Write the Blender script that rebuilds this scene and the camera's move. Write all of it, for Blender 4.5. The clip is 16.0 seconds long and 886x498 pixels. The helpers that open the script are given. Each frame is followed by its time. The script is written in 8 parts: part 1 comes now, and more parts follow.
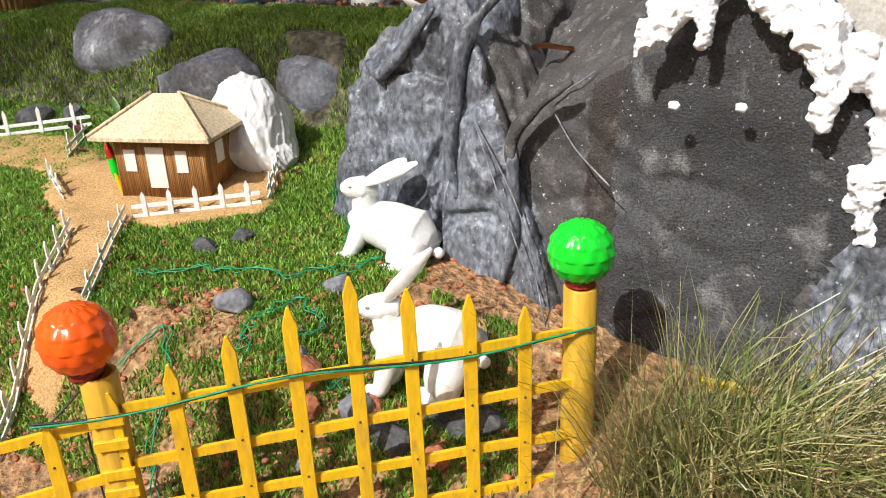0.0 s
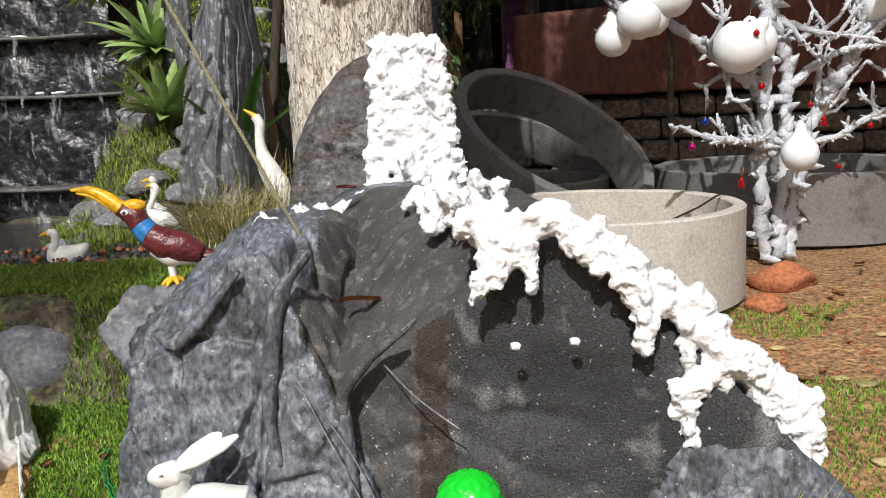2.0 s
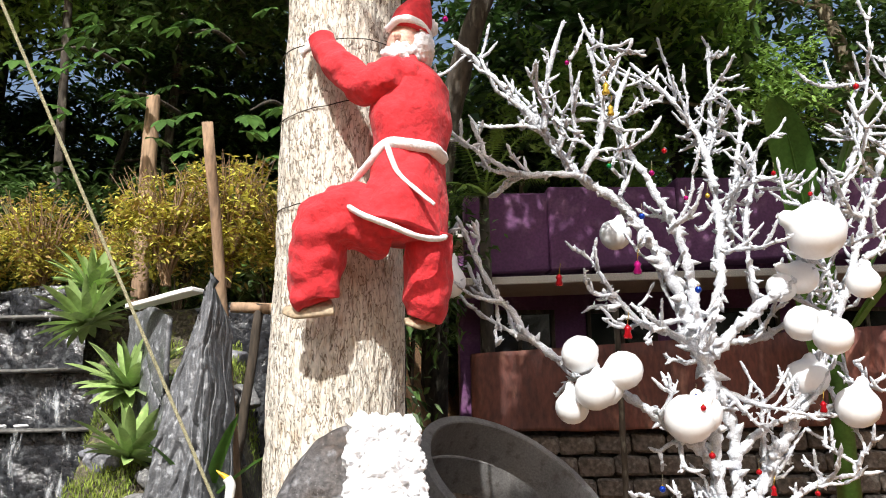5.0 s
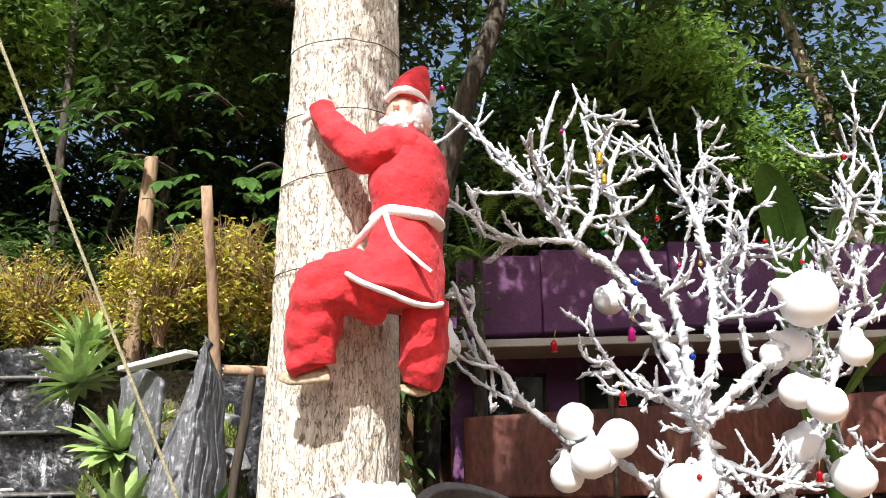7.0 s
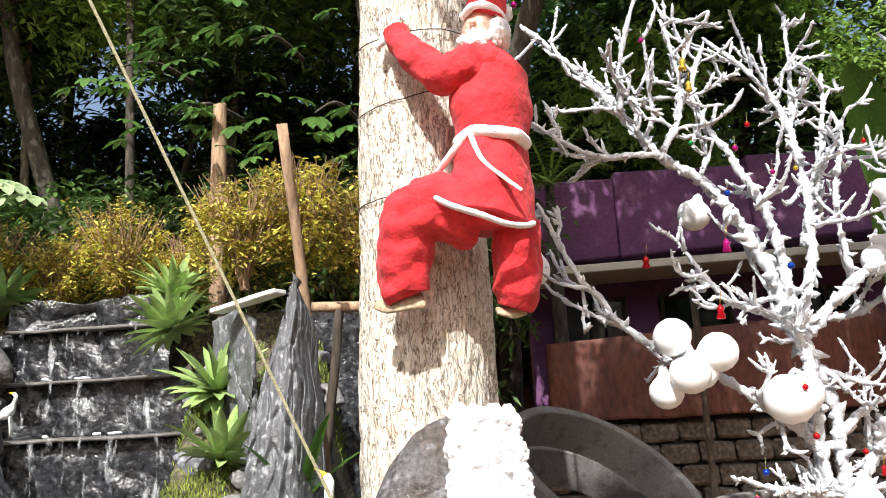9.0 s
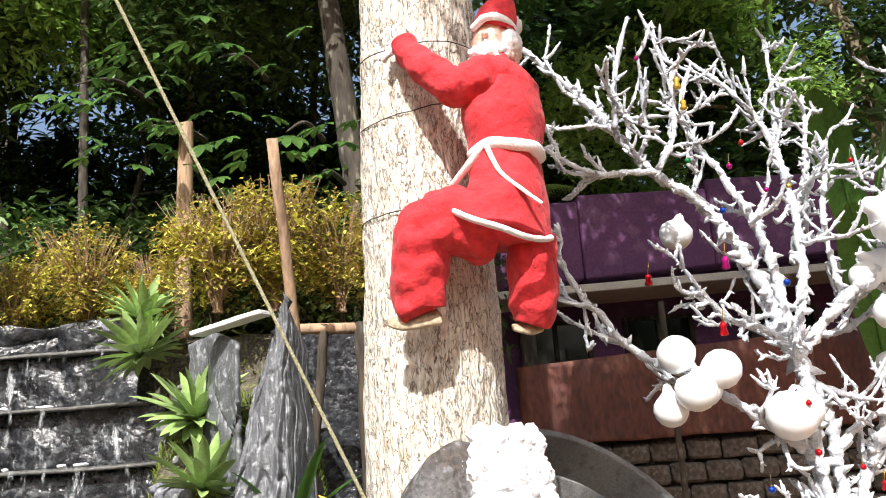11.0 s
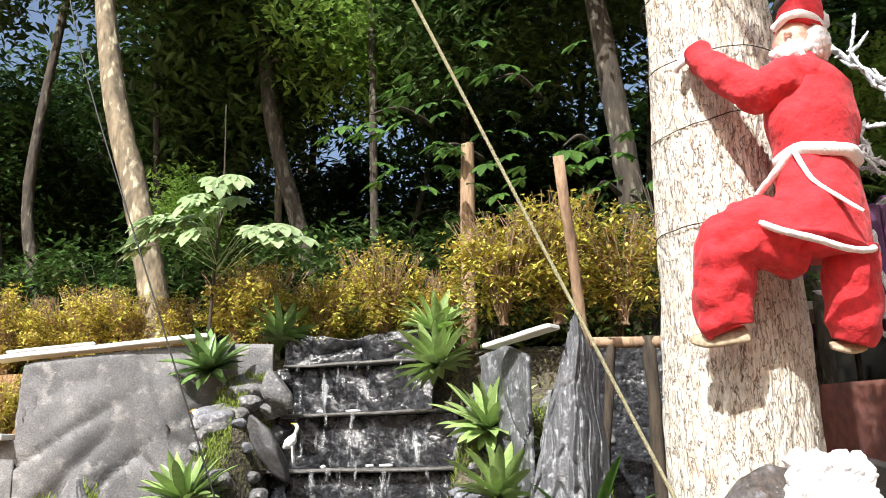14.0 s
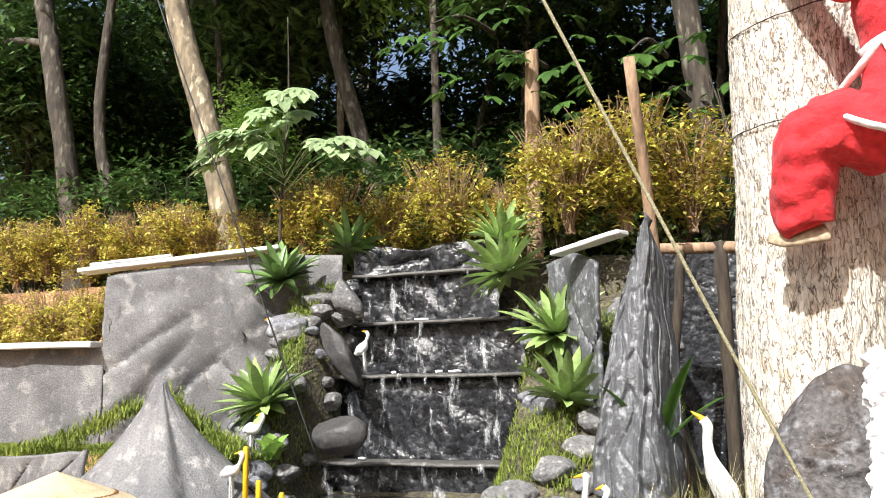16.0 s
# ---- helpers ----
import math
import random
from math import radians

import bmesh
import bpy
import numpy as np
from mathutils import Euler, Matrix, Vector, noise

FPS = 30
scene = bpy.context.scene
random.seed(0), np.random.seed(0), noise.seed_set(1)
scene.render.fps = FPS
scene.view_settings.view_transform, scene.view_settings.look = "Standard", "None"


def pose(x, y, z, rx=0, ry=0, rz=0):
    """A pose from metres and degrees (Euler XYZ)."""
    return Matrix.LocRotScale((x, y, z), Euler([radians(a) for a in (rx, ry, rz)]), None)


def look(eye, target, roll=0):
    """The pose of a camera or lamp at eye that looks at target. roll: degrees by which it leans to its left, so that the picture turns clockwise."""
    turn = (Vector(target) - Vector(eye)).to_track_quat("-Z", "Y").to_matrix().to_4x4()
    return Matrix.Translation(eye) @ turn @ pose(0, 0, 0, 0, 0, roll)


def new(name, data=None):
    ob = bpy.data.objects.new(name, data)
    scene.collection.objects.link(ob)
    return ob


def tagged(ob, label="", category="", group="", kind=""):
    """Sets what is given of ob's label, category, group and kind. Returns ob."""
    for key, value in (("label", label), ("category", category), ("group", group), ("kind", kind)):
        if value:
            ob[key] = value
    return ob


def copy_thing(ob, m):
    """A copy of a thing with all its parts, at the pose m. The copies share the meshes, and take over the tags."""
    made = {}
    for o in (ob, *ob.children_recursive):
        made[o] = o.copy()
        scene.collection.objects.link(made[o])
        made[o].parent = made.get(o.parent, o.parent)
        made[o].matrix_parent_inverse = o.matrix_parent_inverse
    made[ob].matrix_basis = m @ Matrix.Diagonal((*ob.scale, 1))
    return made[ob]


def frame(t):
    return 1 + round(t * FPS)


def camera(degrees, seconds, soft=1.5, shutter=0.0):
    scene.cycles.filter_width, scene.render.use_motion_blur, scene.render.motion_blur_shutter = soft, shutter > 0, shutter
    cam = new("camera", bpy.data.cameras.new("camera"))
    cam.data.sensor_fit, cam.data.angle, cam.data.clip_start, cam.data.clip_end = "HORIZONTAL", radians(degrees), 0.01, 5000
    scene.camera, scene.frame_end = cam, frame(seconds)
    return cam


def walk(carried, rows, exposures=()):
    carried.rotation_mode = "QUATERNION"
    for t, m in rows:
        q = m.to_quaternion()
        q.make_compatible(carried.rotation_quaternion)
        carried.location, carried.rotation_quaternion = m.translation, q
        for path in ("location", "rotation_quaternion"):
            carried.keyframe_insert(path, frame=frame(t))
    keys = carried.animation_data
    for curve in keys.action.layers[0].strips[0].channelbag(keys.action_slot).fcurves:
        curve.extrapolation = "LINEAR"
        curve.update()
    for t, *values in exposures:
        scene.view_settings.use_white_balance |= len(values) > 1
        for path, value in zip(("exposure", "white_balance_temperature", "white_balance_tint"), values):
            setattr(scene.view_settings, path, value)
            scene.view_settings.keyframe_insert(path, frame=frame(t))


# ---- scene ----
cam = camera(56.3, 16.0, soft=1.0)
PATH = [
    (0, (1.268, 0.586, 1.558), (0.434, 2.225, 0.772), -2.4),
    (0.5, (1.159, 0.581, 1.575), (0.571, 2.364, 0.887), -2.3),
    (1, (1.019, 0.596, 1.6), (0.635, 2.468, 1.01), -2.3),
    (1.5, (0.893, 0.604, 1.604), (0.71, 2.535, 1.117), -2.2),
    (2, (0.794, 0.523, 1.676), (0.779, 2.494, 1.337), -2.7),
    (2.5, (0.742, 0.462, 1.746), (0.793, 2.455, 1.591), -2.6),
    (3, (0.713, 0.435, 1.786), (0.771, 2.435, 1.764), -1.2),
    (3.5, (0.715, 0.407, 1.831), (0.804, 2.403, 1.936), -1.2),
    (4, (0.701, 0.389, 1.885), (0.802, 2.372, 2.124), -1.4),
    (4.5, (0.706, 0.363, 1.928), (0.82, 2.334, 2.25), -1.2),
    (7, (0.683, 0.307, 1.979), (0.828, 2.234, 2.496), -0.6),
    (7.5, (0.679, 0.313, 1.98), (0.782, 2.237, 2.517), -1.2),
    (8, (0.651, 0.306, 1.967), (0.668, 2.244, 2.46), -2.3),
    (8.5, (0.624, 0.34, 1.946), (0.598, 2.305, 2.32), -3.1),
    (11, (0.279, 0.5, 1.928), (0.417, 2.449, 2.357), -4.2),
    (11.5, (0.244, 0.497, 1.951), (0.251, 2.432, 2.455), -3.8),
    (12, (0.22, 0.472, 1.952), (0.087, 2.393, 2.491), -2.7),
    (12.5, (0.19, 0.449, 1.962), (-0.076, 2.358, 2.497), -1.8),
    (13, (0.167, 0.438, 1.959), (-0.19, 2.336, 2.48), -1.4),
    (13.5, (0.152, 0.437, 1.951), (-0.272, 2.326, 2.456), -1.4),
    (14, (0.152, 0.446, 1.953), (-0.332, 2.326, 2.434), -1.3),
    (14.5, (0.142, 0.445, 1.944), (-0.406, 2.316, 2.393), -1.1),
    (15, (0.114, 0.419, 1.925), (-0.494, 2.283, 2.315), -0.9),
    (15.5, (0.112, 0.423, 1.908), (-0.515, 2.292, 2.248), -1.0),
    (16, (0.113, 0.438, 1.899), (-0.526, 2.311, 2.187), -1.2),
]
walk(cam, [(t, look(eye, target, roll)) for t, eye, target, roll in PATH], [(0, 0.0), (0.5, -0.12), (1, -0.2), (2, -0.36), (3.5, -0.12), (4.5, 0.22), (7, 0.62), (8.5, 0.64), (11, 0.62), (13, 0.66), (16, 0.64)])

# ---- light ----
SUN_FROM = Vector((-0.16, -0.68, 0.71)).normalized()
world = bpy.data.worlds.new("sky")
scene.world = world
world.use_nodes = True
wn = world.node_tree.nodes
sky = wn.new("ShaderNodeTexSky")
sky.sky_type = "NISHITA"
sky.sun_disc = False
sky.dust_density = 4.5
sky.ozone_density = 0.6
sky.sun_elevation = math.asin(SUN_FROM.z)
sky.sun_rotation = math.atan2(SUN_FROM.x, SUN_FROM.y)
world.node_tree.links.new(sky.outputs[0], wn["Background"].inputs[0])
wn["Background"].inputs[1].default_value = 0.125
sun = new("sun", bpy.data.lights.new("sun", "SUN"))
sun.data.energy = 5.0
sun.data.angle = radians(0.5)
sun.data.color = (1.0, 0.992, 0.965)
sun.matrix_world = look(SUN_FROM * 30, (0, 0, 0))


# ---- materials ----
def mat(name, a, b=None, scale=6.0, rough=0.7, bump=0.3, fine=60.0, metal=0.0, spread=0.25, grain=0.35, stretch=None, spec=0.5, dist=0.01, third=None, vary=0.0, sheen=0.0, islands=None, specks=None):
    """A surface of colours a and b in large patches, with a fine grain and relief."""
    b = b or tuple(c * 0.7 for c in a)
    m = bpy.data.materials.new(name)
    m.use_nodes = True
    nt = m.node_tree
    N, L = nt.nodes, nt.links
    bsdf = N["Principled BSDF"]
    co = N.new("ShaderNodeTexCoord")
    src = co.outputs["Object"]
    if stretch:
        mp = N.new("ShaderNodeMapping")
        mp.inputs["Scale"].default_value = stretch
        L.new(src, mp.inputs["Vector"])
        src = mp.outputs["Vector"]
    big = N.new("ShaderNodeTexNoise")
    big.inputs["Scale"].default_value = scale
    big.inputs["Detail"].default_value = 6
    small = N.new("ShaderNodeTexNoise")
    small.inputs["Scale"].default_value = fine
    small.inputs["Detail"].default_value = 5
    for n in (big, small):
        L.new(src, n.inputs["Vector"])
    r = N.new("ShaderNodeMapRange")
    r.inputs["From Min"].default_value = 0.5 - spread
    r.inputs["From Max"].default_value = 0.5 + spread
    L.new(big.outputs["Fac"], r.inputs["Value"])
    mix = N.new("ShaderNodeMix")
    mix.data_type = "RGBA"
    mix.inputs["A"].default_value = (*a, 1)
    mix.inputs["B"].default_value = (*b, 1)
    L.new(r.outputs["Result"], mix.inputs["Factor"])
    col = mix.outputs["Result"]
    if third:
        spots = N.new("ShaderNodeTexNoise")
        spots.inputs["Scale"].default_value = scale * 3.7
        spots.inputs["Detail"].default_value = 8
        L.new(src, spots.inputs["Vector"])
        r3 = N.new("ShaderNodeMapRange")
        r3.inputs["From Min"].default_value = 0.55
        r3.inputs["From Max"].default_value = 0.68
        L.new(spots.outputs["Fac"], r3.inputs["Value"])
        m3 = N.new("ShaderNodeMix")
        m3.data_type = "RGBA"
        m3.inputs["B"].default_value = (*third, 1)
        L.new(r3.outputs["Result"], m3.inputs["Factor"])
        L.new(col, m3.inputs["A"])
        col = m3.outputs["Result"]
    if islands:
        # each leaf leans to one colour or the other
        gi = N.new("ShaderNodeNewGeometry")
        mi = N.new("ShaderNodeMix")
        mi.data_type = "RGBA"
        mi.inputs["B"].default_value = (*islands, 1)
        ri = N.new("ShaderNodeMapRange")
        ri.inputs["From Min"].default_value = 0.45
        ri.inputs["From Max"].default_value = 0.95
        L.new(gi.outputs["Random Per Island"], ri.inputs["Value"])
        L.new(ri.outputs["Result"], mi.inputs["Factor"])
        L.new(col, mi.inputs["A"])
        col = mi.outputs["Result"]
    if specks:
        sp = N.new("ShaderNodeTexNoise")
        sp.inputs["Scale"].default_value = 85
        sp.inputs["Detail"].default_value = 2
        L.new(co.outputs["Object"], sp.inputs["Vector"])
        rs = N.new("ShaderNodeMapRange")
        rs.inputs["From Min"].default_value = 0.69
        rs.inputs["From Max"].default_value = 0.76
        L.new(sp.outputs["Fac"], rs.inputs["Value"])
        ms = N.new("ShaderNodeMix")
        ms.data_type = "RGBA"
        ms.inputs["B"].default_value = (*specks, 1)
        L.new(rs.outputs["Result"], ms.inputs["Factor"])
        L.new(col, ms.inputs["A"])
        col = ms.outputs["Result"]
    g = N.new("ShaderNodeMix")
    g.data_type = "RGBA"
    g.blend_type = "MULTIPLY"
    g.inputs["Factor"].default_value = 1.0
    gr = N.new("ShaderNodeMapRange")
    gr.inputs["From Min"].default_value = 0.3
    gr.inputs["From Max"].default_value = 0.7
    gr.inputs["To Min"].default_value = 1 - grain
    gr.inputs["To Max"].default_value = 1 + grain
    L.new(small.outputs["Fac"], gr.inputs["Value"])
    L.new(col, g.inputs["A"])
    L.new(gr.outputs["Result"], g.inputs["B"])
    col = g.outputs["Result"]
    if vary:
        geo = N.new("ShaderNodeNewGeometry")
        info = N.new("ShaderNodeObjectInfo")
        add = N.new("ShaderNodeMath")
        add.operation = "ADD"
        L.new(geo.outputs["Random Per Island"], add.inputs[0])
        L.new(info.outputs["Random"], add.inputs[1])
        fr = N.new("ShaderNodeMath")
        fr.operation = "FRACT"
        L.new(add.outputs[0], fr.inputs[0])
        vr = N.new("ShaderNodeMapRange")
        vr.inputs["To Min"].default_value = 1 - vary
        vr.inputs["To Max"].default_value = 1 + vary
        L.new(fr.outputs[0], vr.inputs["Value"])
        v = N.new("ShaderNodeMix")
        v.data_type = "RGBA"
        v.blend_type = "MULTIPLY"
        v.inputs["Factor"].default_value = 1.0
        L.new(col, v.inputs["A"])
        L.new(vr.outputs["Result"], v.inputs["B"])
        col = v.outputs["Result"]
    L.new(col, bsdf.inputs["Base Color"])
    bsdf.inputs["Roughness"].default_value = rough
    bsdf.inputs["Metallic"].default_value = metal
    bsdf.inputs["Specular IOR Level"].default_value = spec
    if sheen:
        bsdf.inputs["Sheen Weight"].default_value = sheen
    if bump:
        bp = N.new("ShaderNodeBump")
        bp.inputs["Strength"].default_value = bump
        bp.inputs["Distance"].default_value = dist
        L.new(small.outputs["Fac"], bp.inputs["Height"])
        L.new(bp.outputs["Normal"], bsdf.inputs["Normal"])
    return m


def leafy(name, a, b, through_light=0.35, rough=0.5, vary=0.45, scale=2.0, islands=None):
    """A leaf: two greens, each leaf a little different, and some light coming through."""
    m = mat(name, a, b, scale=scale, rough=rough, bump=0, fine=30, grain=0.2, vary=vary, islands=islands)
    nt = m.node_tree
    bsdf = nt.nodes["Principled BSDF"]
    tr = nt.nodes.new("ShaderNodeBsdfTranslucent")
    ad = nt.nodes.new("ShaderNodeMixShader")
    ad.inputs[0].default_value = through_light
    nt.links.new(bsdf.inputs["Base Color"].links[0].from_socket, tr.inputs["Color"])
    nt.links.new(bsdf.outputs[0], ad.inputs[1])
    nt.links.new(tr.outputs[0], ad.inputs[2])
    nt.links.new(ad.outputs[0], nt.nodes["Material Output"].inputs["Surface"])
    return m


M_TARP = mat("painted tarpaulin", (0.16, 0.175, 0.205), (0.05, 0.053, 0.06), scale=7, rough=0.45, bump=0.8, fine=75, grain=0.6, third=(0.24, 0.26, 0.30), dist=0.008, spread=0.2, stretch=(1, 1, 0.6), specks=(0.5, 0.52, 0.55))
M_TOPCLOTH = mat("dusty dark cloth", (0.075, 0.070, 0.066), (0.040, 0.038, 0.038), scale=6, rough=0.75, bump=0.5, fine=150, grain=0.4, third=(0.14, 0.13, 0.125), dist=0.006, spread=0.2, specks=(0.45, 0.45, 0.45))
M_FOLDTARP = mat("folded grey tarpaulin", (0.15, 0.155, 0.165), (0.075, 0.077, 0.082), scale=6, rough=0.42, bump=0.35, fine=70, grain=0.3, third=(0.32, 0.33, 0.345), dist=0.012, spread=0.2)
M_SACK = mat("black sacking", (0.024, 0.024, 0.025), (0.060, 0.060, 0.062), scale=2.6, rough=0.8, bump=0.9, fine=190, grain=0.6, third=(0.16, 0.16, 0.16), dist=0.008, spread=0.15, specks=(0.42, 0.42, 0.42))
M_SACKBROWN = mat("rust stained sacking", (0.030, 0.022, 0.018), (0.050, 0.040, 0.034), scale=6, rough=0.8, bump=0.9, fine=190, grain=0.6, third=(0.10, 0.085, 0.075), dist=0.008)
M_TARPWALL = mat("grey painted tarpaulin", (0.21, 0.205, 0.205), (0.10, 0.10, 0.105), scale=2.8, rough=0.6, bump=0.6, fine=80, grain=0.28, third=(0.29, 0.28, 0.27), dist=0.012, spread=0.2)
M_BLACKTARP = mat("wet black sheeting", (0.011, 0.011, 0.013), (0.03, 0.032, 0.036), scale=5, rough=0.2, bump=0.9, fine=22, grain=0.6, third=(0.09, 0.095, 0.10), dist=0.02)
M_COTTON = mat("cotton wool", (0.86, 0.86, 0.87), (0.80, 0.80, 0.82), scale=9, rough=0.95, bump=0.6, fine=120, grain=0.06, spec=0.1, dist=0.008)
M_WHITEBRANCH = mat("cotton wrapped branch", (0.72, 0.74, 0.77), (0.46, 0.48, 0.53), scale=11, rough=0.95, bump=1.0, fine=120, grain=0.22, spec=0.1, dist=0.01)
M_WHITEPAINT = mat("white gloss paint", (0.82, 0.82, 0.80), (0.74, 0.73, 0.70), scale=9, rough=0.42, bump=0.25, fine=70, grain=0.08)
M_YELLOW = mat("yellow paint", (0.80, 0.49, 0.012), (0.70, 0.40, 0.012), scale=9, rough=0.45, bump=0.25, fine=80, grain=0.12, third=(0.62, 0.36, 0.03), stretch=(1, 1, 0.3))
M_BAMBOO = mat("yellow painted bamboo", (0.66, 0.40, 0.035), (0.48, 0.27, 0.03), scale=5, rough=0.4, bump=0.3, fine=50, grain=0.2, stretch=(1, 1, 0.15))
M_GREENGLOBE = mat("green glossy plastic", (0.01, 0.62, 0.03), (0.008, 0.52, 0.02), scale=4, rough=0.16, bump=0.05, fine=30, grain=0.06)
M_ORANGEGLOBE = mat("orange glossy plastic", (0.85, 0.13, 0.008), (0.72, 0.075, 0.008), scale=4, rough=0.16, bump=0.05, fine=30, grain=0.06)
M_COLLAR = mat("dark red plastic", (0.25, 0.02, 0.012), None, rough=0.3)
M_BARK = mat("pale furrowed bark", (0.76, 0.72, 0.64), (0.62, 0.56, 0.47), scale=9, rough=0.9, bump=1.0, fine=90, grain=0.22, stretch=(1, 1, 0.35), dist=0.015, third=(0.52, 0.43, 0.33))


def add_cracks(m, scale, stretch, dark, width):
    """Thin dark cracks between the plates of a bark."""
    nt = m.node_tree
    N, L = nt.nodes, nt.links
    bsdf = N["Principled BSDF"]
    co = N.new("ShaderNodeTexCoord")
    mp = N.new("ShaderNodeMapping")
    mp.inputs["Scale"].default_value = stretch
    L.new(co.outputs["Object"], mp.inputs["Vector"])
    wob = N.new("ShaderNodeTexNoise")
    wob.inputs["Scale"].default_value = scale * 1.6
    wob.inputs["Detail"].default_value = 4
    L.new(mp.outputs["Vector"], wob.inputs["Vector"])
    mv = N.new("ShaderNodeMix")
    mv.data_type = "VECTOR"
    mv.inputs["Factor"].default_value = 0.10
    L.new(mp.outputs["Vector"], mv.inputs["A"])
    L.new(wob.outputs["Color"], mv.inputs["B"])
    vor = N.new("ShaderNodeTexVoronoi")
    vor.feature = "DISTANCE_TO_EDGE"
    vor.inputs["Scale"].default_value = scale
    L.new(mv.outputs["Result"], vor.inputs["Vector"])
    wid = N.new("ShaderNodeMath")
    wid.operation = "MULTIPLY"
    wid.inputs[1].default_value = width * 2
    L.new(wob.outputs["Fac"], wid.inputs[0])
    mr = N.new("ShaderNodeMapRange")
    L.new(vor.outputs["Distance"], mr.inputs["Value"])
    L.new(wid.outputs[0], mr.inputs["From Max"])
    mc = N.new("ShaderNodeMix")
    mc.data_type = "RGBA"
    mc.inputs["A"].default_value = (*dark, 1)
    L.new(mr.outputs["Result"], mc.inputs["Factor"])
    L.new(bsdf.inputs["Base Color"].links[0].from_socket, mc.inputs["B"])
    L.new(mc.outputs["Result"], bsdf.inputs["Base Color"])
    bp = N.new("ShaderNodeBump")
    bp.inputs["Strength"].default_value = 0.8
    bp.inputs["Distance"].default_value = 0.012
    L.new(mr.outputs["Result"], bp.inputs["Height"])
    L.new(bsdf.inputs["Normal"].links[0].from_socket, bp.inputs["Normal"])
    L.new(bp.outputs["Normal"], bsdf.inputs["Normal"])


add_cracks(M_BARK, 26, (1, 1, 0.30), (0.20, 0.13, 0.08), 0.048)
# pole wood made much darker, so that the props look shaded
M_SHADEPOST = mat("wood darkened for shade", (0.06, 0.045, 0.03), (0.035, 0.027, 0.02), scale=6, rough=0.9, bump=0.6, fine=40, grain=0.5, stretch=(1, 1, 0.2), dist=0.01)
# base lowered so that forest stems standing in sunlight look shaded
M_DARKBARK = mat("grey brown bark", (0.075, 0.060, 0.045), (0.035, 0.028, 0.021), scale=4, rough=0.9, bump=0.8, fine=20, grain=0.5, stretch=(1, 1, 0.3), dist=0.02, third=(0.17, 0.16, 0.12))
M_MOSSBARK = mat("lichened bark", (0.27, 0.215, 0.14), (0.10, 0.08, 0.055), scale=4, rough=0.9, bump=0.8, fine=20, grain=0.5, stretch=(1, 1, 0.35), dist=0.02, third=(0.52, 0.47, 0.32))
# darker copy of the cast concrete, with the rear rings' shade in its colour
M_SHADECONCRETE = mat("grey concrete darkened for shade", (0.21, 0.20, 0.19), (0.14, 0.135, 0.13), scale=3, rough=0.85, bump=0.35, fine=70, grain=0.2, third=(0.11, 0.10, 0.09), dist=0.006)
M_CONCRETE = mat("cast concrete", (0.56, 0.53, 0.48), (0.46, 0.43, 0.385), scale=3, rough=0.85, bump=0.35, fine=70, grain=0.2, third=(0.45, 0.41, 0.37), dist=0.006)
M_RED = mat("red felt", (0.64, 0.026, 0.034), (0.46, 0.014, 0.022), scale=7, rough=0.85, bump=0.8, fine=30, grain=0.22, sheen=0.08, dist=0.014)
M_FUR = mat("white plush trim", (0.82, 0.80, 0.80), (0.74, 0.72, 0.74), scale=12, rough=0.95, bump=0.6, fine=120, grain=0.1)
M_MASK = mat("painted mask", (0.68, 0.42, 0.32), (0.62, 0.34, 0.26), scale=12, rough=0.6, bump=0.1)
M_SHOE = mat("tan shoe", (0.42, 0.33, 0.22), None, rough=0.7)
M_PURPLE = mat("purple painted wall", (0.15, 0.05, 0.14), (0.10, 0.033, 0.095), scale=1.5, rough=0.75, bump=0.3, fine=30, grain=0.2, third=(0.18, 0.08, 0.16))
M_BROWNWALL = mat("weathered red brown plaster", (0.15, 0.042, 0.026), (0.06, 0.022, 0.018), scale=1.6, rough=0.7, bump=0.4, fine=25, grain=0.4, third=(0.22, 0.10, 0.07), stretch=(1, 1, 0.4))
M_DARKSTONE = mat("dark mossy masonry", (0.06, 0.052, 0.045), (0.12, 0.10, 0.085), scale=3, rough=0.9, bump=0.7, fine=25, grain=0.5, third=(0.16, 0.15, 0.14), dist=0.02)
M_STONE = mat("grey stone", (0.21, 0.215, 0.24), (0.12, 0.12, 0.135), scale=5, rough=0.85, bump=0.5, fine=60, grain=0.35, third=(0.36, 0.36, 0.37), dist=0.008)
M_DARKROCK = mat("dark lava rock", (0.05, 0.05, 0.052), (0.10, 0.10, 0.10), scale=8, rough=0.9, bump=0.9, fine=40, grain=0.5, dist=0.015)
M_LATERITE = mat("red laterite", (0.42, 0.15, 0.06), (0.30, 0.10, 0.05), scale=9, rough=0.95, bump=0.9, fine=60, grain=0.4, dist=0.01)
M_SAND = mat("yellow sand", (0.52, 0.32, 0.13), (0.40, 0.23, 0.09), scale=9, rough=0.95, bump=0.8, fine=150, grain=0.4, dist=0.006)
M_THATCH = mat("pale straw thatch", (0.66, 0.54, 0.36), (0.52, 0.40, 0.24), scale=14, rough=0.7, bump=0.6, fine=130, grain=0.3, stretch=(1, 1, 0.12), dist=0.004)
M_STICKS = mat("brown sticks", (0.38, 0.19, 0.055), (0.26, 0.12, 0.035), scale=20, rough=0.7, bump=0.7, fine=150, grain=0.5, stretch=(1, 1, 0.06), dist=0.004)
M_PAPER = mat("white card", (0.82, 0.80, 0.74), None, rough=0.8, grain=0.05, bump=0)
